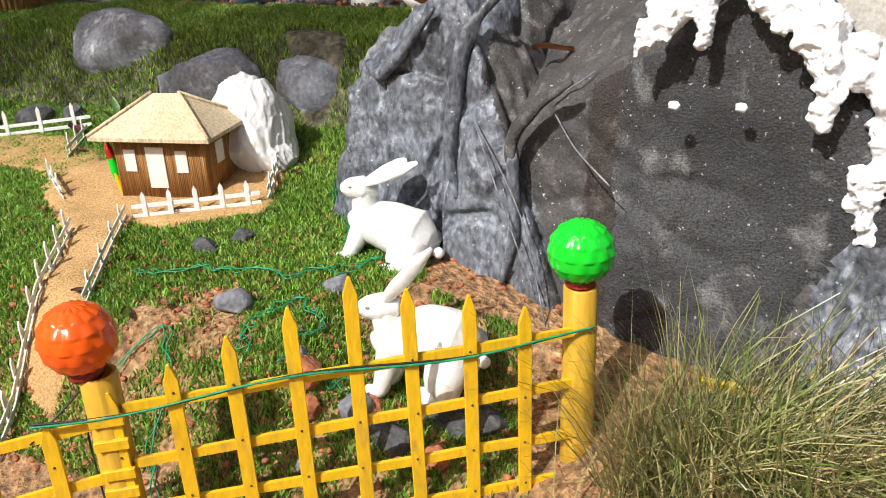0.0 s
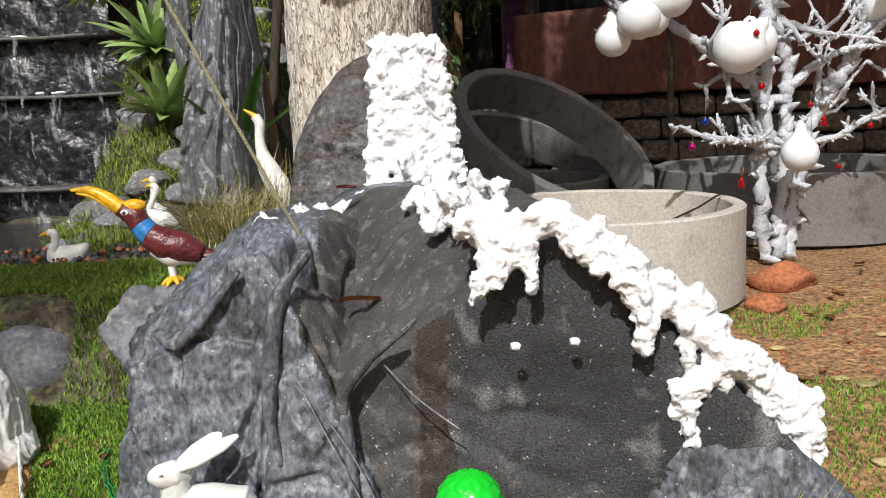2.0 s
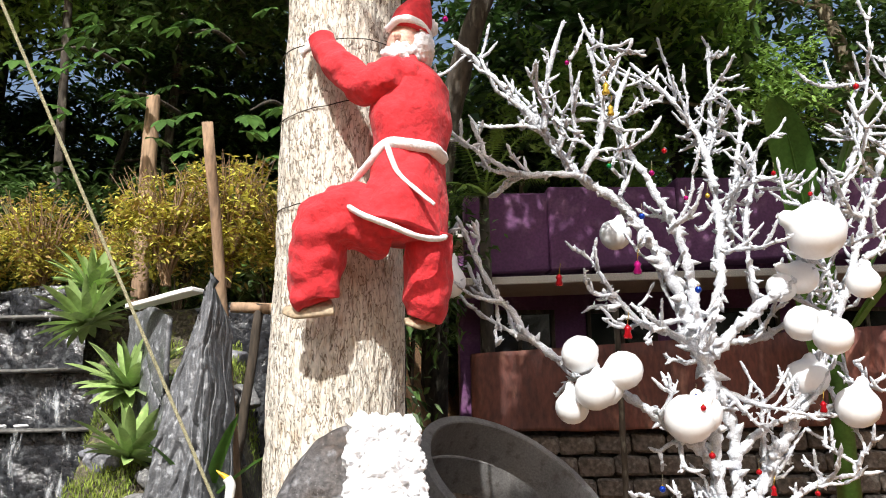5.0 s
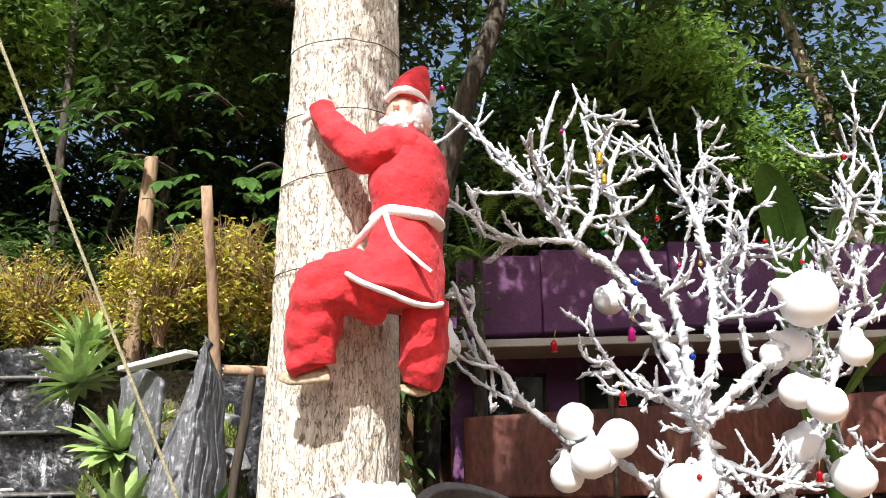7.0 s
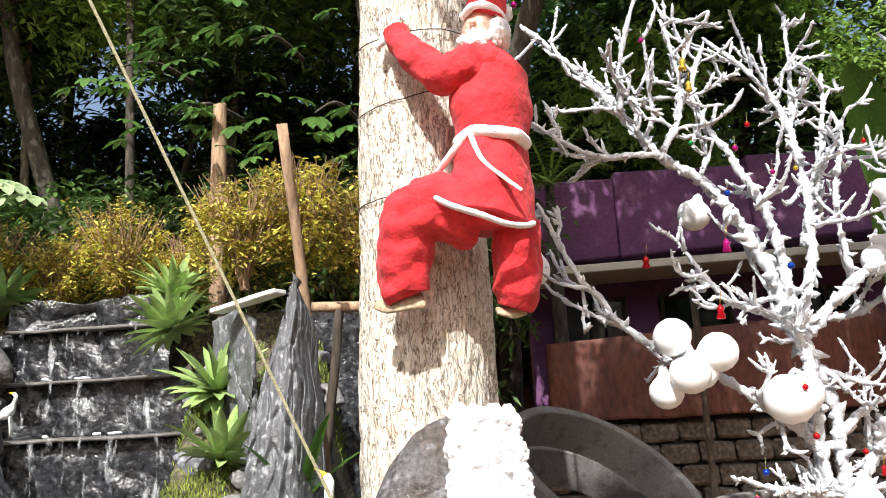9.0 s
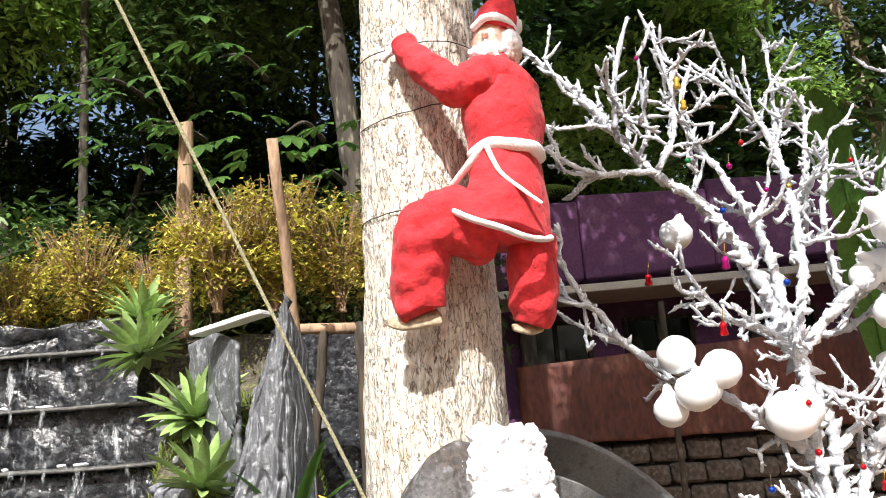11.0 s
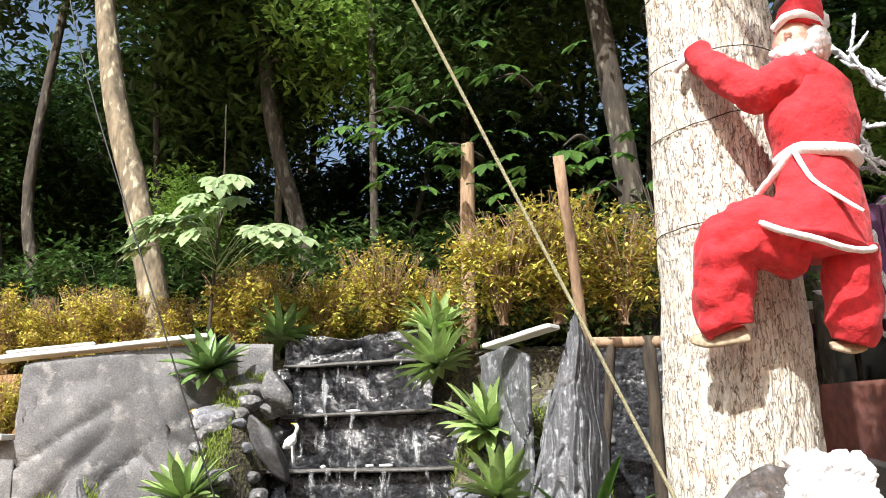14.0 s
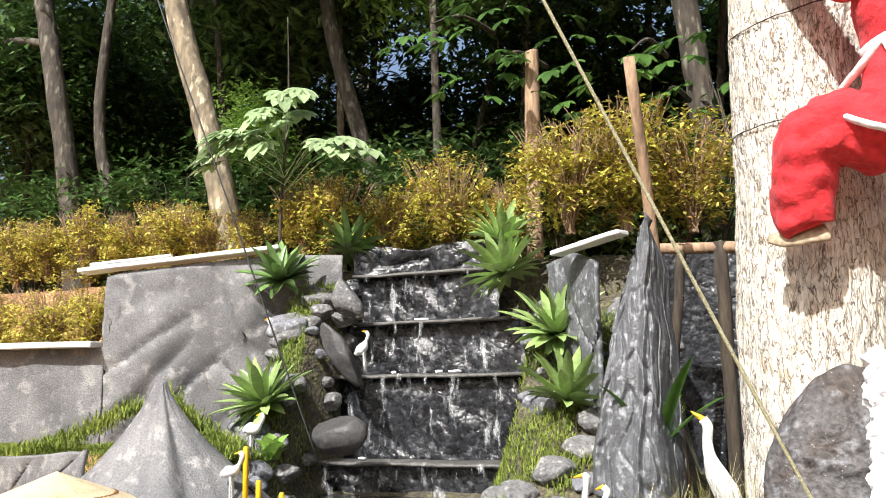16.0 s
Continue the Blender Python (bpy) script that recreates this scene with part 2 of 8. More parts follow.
M_BAG = mat("thin white plastic film", (0.80, 0.79, 0.78), (0.68, 0.66, 0.65), scale=10, rough=0.35, bump=0.6, fine=40, grain=0.08, dist=0.008)
M_WIRE = mat("black cable", (0.02, 0.022, 0.02), None, rough=0.5, bump=0)
M_GREENWIRE = mat("green cable", (0.01, 0.28, 0.12), None, rough=0.45, bump=0)
M_ROPE = mat("pale rope", (0.36, 0.34, 0.22), (0.28, 0.26, 0.15), scale=40, rough=0.85, bump=0.6, fine=200)
M_WOODPOLE = mat("weathered pole", (0.36, 0.24, 0.15), (0.25, 0.16, 0.10), scale=6, rough=0.85, bump=0.6, fine=40, grain=0.4, stretch=(1, 1, 0.15))
M_BALLOON = mat("white balloon", (0.84, 0.85, 0.86), (0.78, 0.80, 0.82), scale=3, rough=0.3, bump=0, grain=0.03)
M_GRASS = leafy("lawn grass", (0.17, 0.34, 0.035), (0.27, 0.42, 0.06), 0.3, vary=0.55, scale=3, islands=(0.08, 0.20, 0.02))
M_STRAW = leafy("dry straw blade", (0.58, 0.47, 0.24), (0.44, 0.34, 0.15), 0.2, vary=0.35, scale=5)
M_SEDGEGREEN = leafy("green sedge blade", (0.08, 0.13, 0.03), (0.19, 0.24, 0.06), 0.15, rough=0.35, vary=0.6, scale=5, islands=(0.28, 0.29, 0.10))
M_DRYGRASS = leafy("fine sedge", (0.17, 0.19, 0.05), (0.34, 0.29, 0.12), 0.15, rough=0.35, vary=0.65, scale=5, islands=(0.40, 0.34, 0.16))
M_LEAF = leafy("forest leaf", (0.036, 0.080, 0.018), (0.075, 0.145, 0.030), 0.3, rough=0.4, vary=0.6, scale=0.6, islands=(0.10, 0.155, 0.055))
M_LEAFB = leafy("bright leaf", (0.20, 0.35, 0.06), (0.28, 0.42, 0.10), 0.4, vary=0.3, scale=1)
M_HEDGE = leafy("yellow hedge leaf", (0.62, 0.58, 0.11), (0.48, 0.46, 0.09), 0.35, vary=0.35, scale=2, islands=(0.36, 0.21, 0.07))
M_AGAVE = leafy("agave leaf", (0.20, 0.32, 0.09), (0.34, 0.45, 0.17), 0.12, rough=0.35, vary=0.45, scale=9)
M_AGAVEDARK = leafy("dark agave leaf", (0.09, 0.17, 0.05), (0.17, 0.26, 0.08), 0.12, rough=0.35, vary=0.45, scale=4)
M_LEAFL = leafy("broad glossy leaf", (0.05, 0.12, 0.025), (0.085, 0.17, 0.035), 0.3, rough=0.35, vary=0.4, scale=1)
M_SAPLEAF = leafy("pale glossy leaf", (0.30, 0.42, 0.20), (0.38, 0.48, 0.27), 0.25, rough=0.3, vary=0.25, scale=1)
M_BANANA = leafy("banana leaf", (0.08, 0.2, 0.03), (0.12, 0.26, 0.05), 0.4, rough=0.4, vary=0.2)
M_BANKGRASS = leafy("bank turf", (0.15, 0.27, 0.035), (0.24, 0.31, 0.05), 0.25, rough=0.8, vary=0.5, scale=4)
M_MOSS = leafy("moss", (0.14, 0.21, 0.03), (0.24, 0.28, 0.05), 0.2, rough=0.9, vary=0.4, scale=4)


# ---- mesh helpers ----
PLACE = {}


def thing(name, at=(0, 0, 0), label="", category="", group="", kind=""):
    ob = new(name)
    ob.empty_display_size = 0.05
    ob.location = at
    PLACE[ob.name] = Vector(at)
    return tagged(ob, label, category, group, kind)


def link(name, bm, mats, smooth=True):
    me = bpy.data.meshes.new(name)
    bmesh.ops.recalc_face_normals(bm, faces=bm.faces)
    bm.to_mesh(me)
    bm.free()
    for m in mats if isinstance(mats, (list, tuple)) else [mats]:
        me.materials.append(m)
    if smooth:
        me.polygons.foreach_set("use_smooth", [True] * len(me.polygons))
    return new(name, me)


def part(name, bm, mats, parent, label="", smooth=True, local=False):
    """One mesh under a thing or a part. The bmesh is in world places unless local."""
    off = PLACE.get(parent.name, Vector())
    if not local:
        bmesh.ops.translate(bm, verts=bm.verts, vec=-off)
    ob = link(name, bm, mats, smooth)
    ob.parent = parent
    PLACE[ob.name] = Vector() if local else off
    return tagged(ob, label)


def solo(name, bm, mats, label, category, group="", kind="", smooth=True):
    """A thing that is one mesh, with its origin at its base."""
    lo = Vector([min(v.co[k] for v in bm.verts) for k in range(3)])
    hi = Vector([max(v.co[k] for v in bm.verts) for k in range(3)])
    base = Vector(((lo.x + hi.x) / 2, (lo.y + hi.y) / 2, lo.z))
    bmesh.ops.translate(bm, verts=bm.verts, vec=-base)
    ob = link(name, bm, mats, smooth)
    ob.location = base
    PLACE[ob.name] = base
    return tagged(ob, label, category, group, kind)


def from_lists(name, verts, faces, m, smooth=True):
    me = bpy.data.meshes.new(name)
    me.from_pydata(verts, [], faces)
    me.materials.append(m)
    if smooth:
        me.polygons.foreach_set("use_smooth", [True] * len(me.polygons))
    return new(name, me)


def nz(p, s=1.0):
    return noise.noise(Vector(p) * s)


def tube(bm, pts, radii, seg=8, rough=0.0, rs=20.0, mi=0, flat=1.0):
    """A tube through pts; rough pushes its skin in and out."""
    pts = [Vector(p) for p in pts]
    if not isinstance(radii, (list, tuple)):
        radii = [radii] * len(pts)
    rings, side = [], None
    for k, p in enumerate(pts):
        d = (pts[min(k + 1, len(pts) - 1)] - pts[max(k - 1, 0)])
        d = d.normalized() if d.length > 1e-9 else Vector((0, 0, 1))
        side = side - d * side.dot(d) if side is not None else d.orthogonal()
        if side.length < 1e-6:
            side = d.orthogonal()
        side.normalize()
        up = d.cross(side)
        ring = []
        for j in range(seg):
            a = 2 * math.pi * j / seg
            q = p + (side * math.cos(a) + up * math.sin(a) * flat) * radii[k]
            if rough:
                q += (q - p) * rough * nz(q, rs)
            ring.append(bm.verts.new(q))
        rings.append(ring)
    for r0, r1 in zip(rings, rings[1:]):
        for j in range(seg):
            bm.faces.new((r0[j], r0[(j + 1) % seg], r1[(j + 1) % seg], r1[j])).material_index = mi
    for ring, rev in ((rings[0], True), (rings[-1], False)):
        if radii[0 if rev else -1] > 1e-5:
            bm.faces.new(ring[::-1] if rev else ring).material_index = mi
    return bm


def smoothpath(pts, n=6):
    """Catmull-Rom through pts."""
    pts = [Vector(p) for p in pts]
    out = []
    for k in range(len(pts) - 1):
        a, b, c, d = pts[max(k - 1, 0)], pts[k], pts[k + 1], pts[min(k + 2, len(pts) - 1)]
        for j in range(n):
            t = j / n
            out.append(0.5 * (2 * b + (c - a) * t + (2 * a - 5 * b + 4 * c - d) * t * t + (3 * b - a - 3 * c + d) * t ** 3))
    return out + [pts[-1]]


def lerps(vals, n):
    """n values along vals."""
    out = []
    for k in range(n):
        f = k / (n - 1) * (len(vals) - 1)
        i = min(int(f), len(vals) - 2)
        out.append(vals[i] + (vals[i + 1] - vals[i]) * (f - i))
    return out


def limb(bm, pts, radii, n=6, seg=12, rough=0.0, rs=20.0, mi=0, flat=1.0):
    p = smoothpath(pts, n)
    return tube(bm, p, lerps(radii, len(p)), seg, rough, rs, mi, flat)


def box(bm, c, size, rot=None, bevel=0.0, mi=0):
    made = bmesh.ops.create_cube(bm, size=1.0)["verts"]
    m = Matrix.Translation(c) @ (rot or Matrix()) @ Matrix.Diagonal((*size, 1))
    bmesh.ops.transform(bm, matrix=m, verts=made)
    faces = {f for v in made for f in v.link_faces}
    for f in faces:
        f.material_index = mi
    if bevel:
        bmesh.ops.bevel(bm, geom=list({e for v in made for e in v.link_edges}), offset=bevel, segments=1, affect="EDGES")
    return made


def blob(bm, c, r, sub=3, amp=0.15, s=3.0, seed=0.0, mi=0, rot=None):
    """A lumpy ball with radii r."""
    made = bmesh.ops.create_icosphere(bm, subdivisions=sub, radius=1.0)["verts"]
    r = Vector(r) if not isinstance(r, (int, float)) else Vector((r, r, r))
    for v in made:
        d = v.co.normalized()
        k = 1 + amp * (nz(d + Vector((seed, seed * 1.7, 0)), s) + 0.5 * nz(d + Vector((0, seed, 4)), s * 2.3))
        q = Vector((d.x * r.x, d.y * r.y, d.z * r.z)) * k
        v.co = (rot @ q if rot else q) + Vector(c)
    if mi:
        for f in {f for v in made for f in v.link_faces}:
            f.material_index = mi
    return made


def stone(c, r, m, label, seed, name="stone", rot=None):
    """A broken stone with flat facets."""
    bm = bmesh.new()
    rng = random.Random(seed)
    planes = [(Vector((rng.gauss(0, 1), rng.gauss(0, 1), rng.gauss(0, 1))).normalized(), rng.uniform(0.6, 0.9)) for _ in range(11)]
    made = bmesh.ops.create_icosphere(bm, subdivisions=4, radius=1.0)["verts"]
    for v in made:
        d = v.co.normalized()
        k = min([1.0] + [h / max(d.dot(n), 1e-3) for n, h in planes if d.dot(n) > 0.05])
        k += 0.05 * nz(d + Vector((seed, 0, 0)), 4)
        q = Vector((d.x * r[0], d.y * r[1], d.z * r[2])) * k
        v.co = (rot @ q if rot else q) + Vector(c)
    return solo(name, bm, m, label, "stone")


def smooth01(a, b, x):
    t = min(max((x - a) / (b - a), 0), 1)
    return t * t * (3 - 2 * t)


def table_at(pts, x):
    for (x0, y0), (x1, y1) in zip(pts, pts[1:]):
        if x <= x1:
            f = min(max((x - x0) / (x1 - x0), 0), 1)
            return y0 + (y1 - y0) * f * f * (3 - 2 * f)
    return pts[-1][1]


# ---- ground ----
LEFT = [(1.2, 0.22), (1.55, 0.30), (2.0, 0.585), (2.3, 0.63), (2.9, 0.69), (3.12, 0.74), (3.4, 1.06), (3.8, 1.08), (4.6, 1.02), (5.4, 1.05), (6.4, 1.2), (6.9, 2.75), (9, 2.9), (40, 4.5), (400, 4.5)]
RIGHT = [(1.2, 0.22), (1.7, 0.30), (2.2, 0.5), (3.0, 0.66), (4.4, 0.78), (6.0, 0.84), (9, 0.9), (40, 1.5), (400, 4.5)]


def ground_z(x, y):
    f = smooth01(0.15, 0.9, x - 0.12 * max(0, y - 5))
    z = table_at(LEFT, y) * (1 - f) + table_at(RIGHT, y) * f
    # bank behind the low wall beside the waterfall
    if y > 5.2:
        z = max(z, (2.05 + 0.6 * smooth01(-4.6, -4.3, x)) * smooth01(-2.75, -2.95, x) * smooth01(6.2, 6.3, y + 0.42 * max(-3.2 - x, 0)))
    # rocky banks on both sides of the falls
    z = max(z, 1.05 + 1.35 * smooth01(4.6, 6.5, y) * smooth01(-1.3, -1.12, x) * smooth01(-0.08, -0.35, x)) if -1.4 < x < 0.2 and y > 4.4 else z
    z = max(z, 1.05 + 1.45 * smooth01(4.7, 6.3, y) * smooth01(-2.6, -2.72, x) * smooth01(-3.15, -3.0, x)) if -4 < x < -2.55 and y > 4.6 else z
    z = max(z, 1.40 * smooth01(-2.7, -3.1, x) * smooth01(4.3, 5.0, y))
    z -= 0.13 * smooth01(0.1, 0.3, x) * smooth01(0.95, 0.75, x) * smooth01(2.3, 2.15, y) * smooth01(1.4, 1.8, y)
    near = smooth01(14, 7, abs(y - 3))
    return z + near * (0.02 * nz((x, y, 0), 1.7) + 0.01 * nz((x, y, 3), 6)) * smooth01(1.6, 2.0, y)


def build_ground():
    xs = [-400, -150, -60, -30, -18, -12, -9, -7.5, -6.5] + list(np.arange(-6, 4.5, 0.06)) + [5, 6, 8, 11, 16, 30, 60, 150, 400]
    ys = [-400, -150, -60, -20, -8, -3, -1, 0, 0.6] + list(np.arange(1.1, 7.4, 0.05)) + [8, 9, 10, 12, 15, 20, 30, 60, 150, 400]
    verts = [(x, y, ground_z(x, y)) for y in ys for x in xs]
    w = len(xs)
    faces = [(j * w + i, j * w + i + 1, (j + 1) * w + i + 1, (j + 1) * w + i) for j in range(len(ys) - 1) for i in range(w - 1)]
    m = mat("earth", (0.38, 0.21, 0.095), (0.25, 0.135, 0.062), scale=5, rough=0.95, bump=1.0, fine=48, grain=0.7, third=(0.40, 0.25, 0.12), dist=0.03)
    # damp by the pond; elsewhere it paints in the bank's and cliff's shade
    wet = mat("damp soil darkened for shade", (0.06, 0.05, 0.038), (0.11, 0.095, 0.06), scale=6, rough=0.9, bump=1.0, fine=40, grain=0.6, third=(0.15, 0.16, 0.05), dist=0.03)
    ob = from_lists("ground", verts, faces, m)
    ob.data.materials.append(wet)
    for p in ob.data.polygons:
        c = p.center
        p.material_index = 1 if -3.6 < c.x < 0.8 and 3.08 + 0.2 * nz(c, 3) < c.y < 8 else 0
    return tagged(ob, "reddish brown earth, grassy in patches, rising in terraces", "ground", kind="structure")


ground = build_ground()


# ---- tarpaulin boulder ----
BODIES = [
    (Vector((0.85, 2.85, 0.75)), [((0.95, 2.36, 1.1), (-0.12, -0.97, 0.16)), ((0.6, 2.52, 0.9), (-0.25, -0.95, 0.15)), ((0.717, 2.466, 1.11), (-0.667, -0.524, 1)),
                                  ((1.4, 2.55, 1.05), (0.73, 0.05, 0.69)), ((0.7, 3.5, 1.2), (0.1, 1, 0.3)), ((0.65, 3.0, 1.43), (0, 0, 1)), ((0.7, 2.8, 0.1), (0, 0, -1)), ((0.3, 2.85, 0.75), (-1, 0, 0.1))]),
    (Vector((0.22, 2.88, 0.80)), [((0.35, 2.52, 0.9), (-0.22, -0.95, 0.14)), ((-0.15, 2.85, 0.75), (-1, -0.15, 0.10)), ((0.22, 2.85, 1.345), (-0.64, -0.12, 0.76)),
                                  ((0.52, 2.8, 1.1), (0.85, -0.3, 0.42)), ((0.2, 3.42, 1.0), (0, 1, 0.2)), ((0.2, 2.8, 0.2), (0, 0, -1)), ((0.2, 2.8, 1.37), (0.1, 0, 1))]),
    (Vector((1.30, 2.52, 0.55)), [((1.3, 2.24, 0.68), (-0.1, -0.9, 0.42)), ((1.66, 2.35, 0.6), (0.88, -0.15, 0.42)), ((1.42, 2.30, 0.84), (-0.72, -0.22, 0.66)),
                                  ((1.3, 2.9, 0.6), (0, 1, 0.2)), ((1.3, 2.5, 0.1), (0, 0, -1)), ((0.9, 2.4, 0.5), (-1, 0, 0.4))]),
]


def rock_point(d, body=0):
    c0, faces = BODIES[body]
    k = 0.0
    for p, n in faces:
        n = Vector(n).normalized()
        c = d.dot(n)
        if c > 0.02:
            k += (c / (Vector(p) - c0).dot(n)) ** 26
    q = c0 + d * k ** (-1 / 26)
    # hanging folds on the draped side, dents and wrinkles elsewhere
    fold = nz((q.x * 6 + 0.5 * nz(q, 2), q.y * 6, q.z * 0.8), 1.0)
    ridge = max(0.0, 1 - abs(nz((q.x * 4.3 + 0.3 * nz(q, 3), q.y * 4.3, q.z * 0.7 + 7), 1.0)) * 13)
    cross = max(0.0, 1 - abs(nz((q.x * 2.2, q.y * 2.2, q.z * 4 + 3), 1.0)) * 9)
    amp = (0.35, 1.0, 0.8)[body]
    out = amp * (0.034 * fold - 0.028 * ridge + 0.006 * nz(q, 9)) + 0.014 * nz(q, 3.1) + 0.010 * nz(q, 8) - 0.012 * cross
    # sharp narrow creases, hanging ones and slanting ones
    crease = max(0.0, 1 - abs(nz((q.x * 7.5 + 0.5 * nz(q, 4), q.y * 7.5, q.z * 1.6 + 11), 1.0)) * 11)
    slant = max(0.0, 1 - abs(nz((q.x * 3.2 - q.z * 2.4, q.y * 3.2, q.z * 2.2 + q.x * 1.5 + 5), 1.0)) * 12)
    out += (0.25, 1.0, 0.8)[body] * (0.016 * crease - 0.024 * slant)
    out += 0.006 * nz(q, 22) + 0.0035 * nz(q, 47)
    return q + d * out


def build_rock():
    bm = bmesh.new()
    for body in range(3):
        for v in bmesh.ops.create_icosphere(bm, subdivisions=7 if body < 2 else 6, radius=1.0)["verts"]:
            v.co = rock_point(v.co.normalized(), body)
    for f in bm.faces:
        c = f.calc_center_median()
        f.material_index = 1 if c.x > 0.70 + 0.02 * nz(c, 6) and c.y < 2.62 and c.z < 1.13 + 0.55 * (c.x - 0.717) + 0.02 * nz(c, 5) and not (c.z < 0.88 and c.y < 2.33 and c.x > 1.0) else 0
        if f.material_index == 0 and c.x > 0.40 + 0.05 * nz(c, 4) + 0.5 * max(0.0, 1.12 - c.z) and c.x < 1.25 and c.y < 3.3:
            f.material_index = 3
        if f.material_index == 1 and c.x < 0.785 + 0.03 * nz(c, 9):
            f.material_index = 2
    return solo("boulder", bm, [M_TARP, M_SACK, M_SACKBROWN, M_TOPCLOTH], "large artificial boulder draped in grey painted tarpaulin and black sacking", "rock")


rock = build_rock()


def cloth_fold(pts, radii, m):
    """A raised gathered fold lying on the boulder's skin."""
    bm = bmesh.new()
    limb(bm, pts, radii, 10, 14, 0.35, 16, 0, 0.75)
    part("fold", bm, m, rock, "gathered cloth fold")


cloth_fold([(0.67, 2.47, 1.14), (0.57, 2.475, 1.067), (0.516, 2.475, 0.986), (0.515, 2.465, 0.915)], [0.008, 0.020, 0.022, 0.010], M_TOPCLOTH)
cloth_fold([(0.516, 2.475, 0.98), (0.525, 2.455, 0.86), (0.53, 2.44, 0.74), (0.50, 2.43, 0.60)], [0.012, 0.016, 0.015, 0.008], M_TARP)
cloth_fold([(0.44, 2.60, 1.33), (0.365, 2.545, 1.228), (0.337, 2.525, 1.071), (0.323, 2.505, 0.925), (0.345, 2.495, 0.80)], [0.010, 0.022, 0.022, 0.018, 0.008], M_TARP)
cloth_fold([(0.02, 2.62, 1.13), (0.081, 2.59, 1.11), (0.156, 2.58, 1.176), (0.26, 2.57, 1.29)], [0.012, 0.026, 0.024, 0.010], M_TARP)
ROCK_C = BODIES[0][0]


def cotton(name, centres, label, sub=3):
    """Tufts of cotton wool pressed together."""
    bm = bmesh.new()
    rng = random.Random(len(centres))
    for k, (c, r) in enumerate(centres):
        r = r if isinstance(r, tuple) else (r * rng.uniform(0.8, 1.3), r * rng.uniform(0.8, 1.2), r * rng.uniform(0.7, 1.3))
        rot = Euler((rng.uniform(0, 3), rng.uniform(0, 3), rng.uniform(0, 3))).to_matrix()
        blob(bm, c, r, sub, 0.45, 2.1, k * 3.1, 0, rot)
        # pulled wisps
        for _ in range(2):
            d = Vector((rng.gauss(0, 1), rng.gauss(-0.5, 0.8), rng.gauss(-0.1, 1))).normalized()
            q = min(r) * 0.42
            tube(bm, [Vector(c) + d * min(r) * 0.6, Vector(c) + d * min(r) * 1.15 + Vector((0, 0, -0.2 * q)), Vector(c) + d * min(r) * rng.uniform(1.3, 1.8) + Vector((0, 0, -0.6 * q))], [q, q * 0.7, q * 0.12], 5)
    ob = solo(name, bm, M_COTTON, label, "cotton wool")
    if len(centres) > 5:
        join = ob.modifiers.new("join", "REMESH")
        join.mode = "VOXEL"
        join.voxel_size = 0.0055
        join.use_smooth_shade = True
        for size, strength in ((0.030, 0.018), (0.009, 0.012)):
            tx = bpy.data.textures.new("cotton fleece", "CLOUDS")
            tx.noise_scale = size
            tx.noise_depth = 2
            fluff = ob.modifiers.new("fluff", "DISPLACE")
            fluff.texture = tx
            fluff.strength = strength
            fluff.mid_level = 0.55
    return ob


def on_rock(x, y, up=0.0):
    """The boulder's top at a place of the plan."""
    lo, hi = 0.0, 1.6
    best = 0.5
    for _ in range(22):
        mid = (lo + hi) / 2
        p = Vector((x, y, mid))
        d = (p - ROCK_C)
        if d.length < (rock_point(d.normalized()) - ROCK_C).length:
            best, lo = mid, mid
        else:
            hi = mid
    return Vector((x, y, best + up))


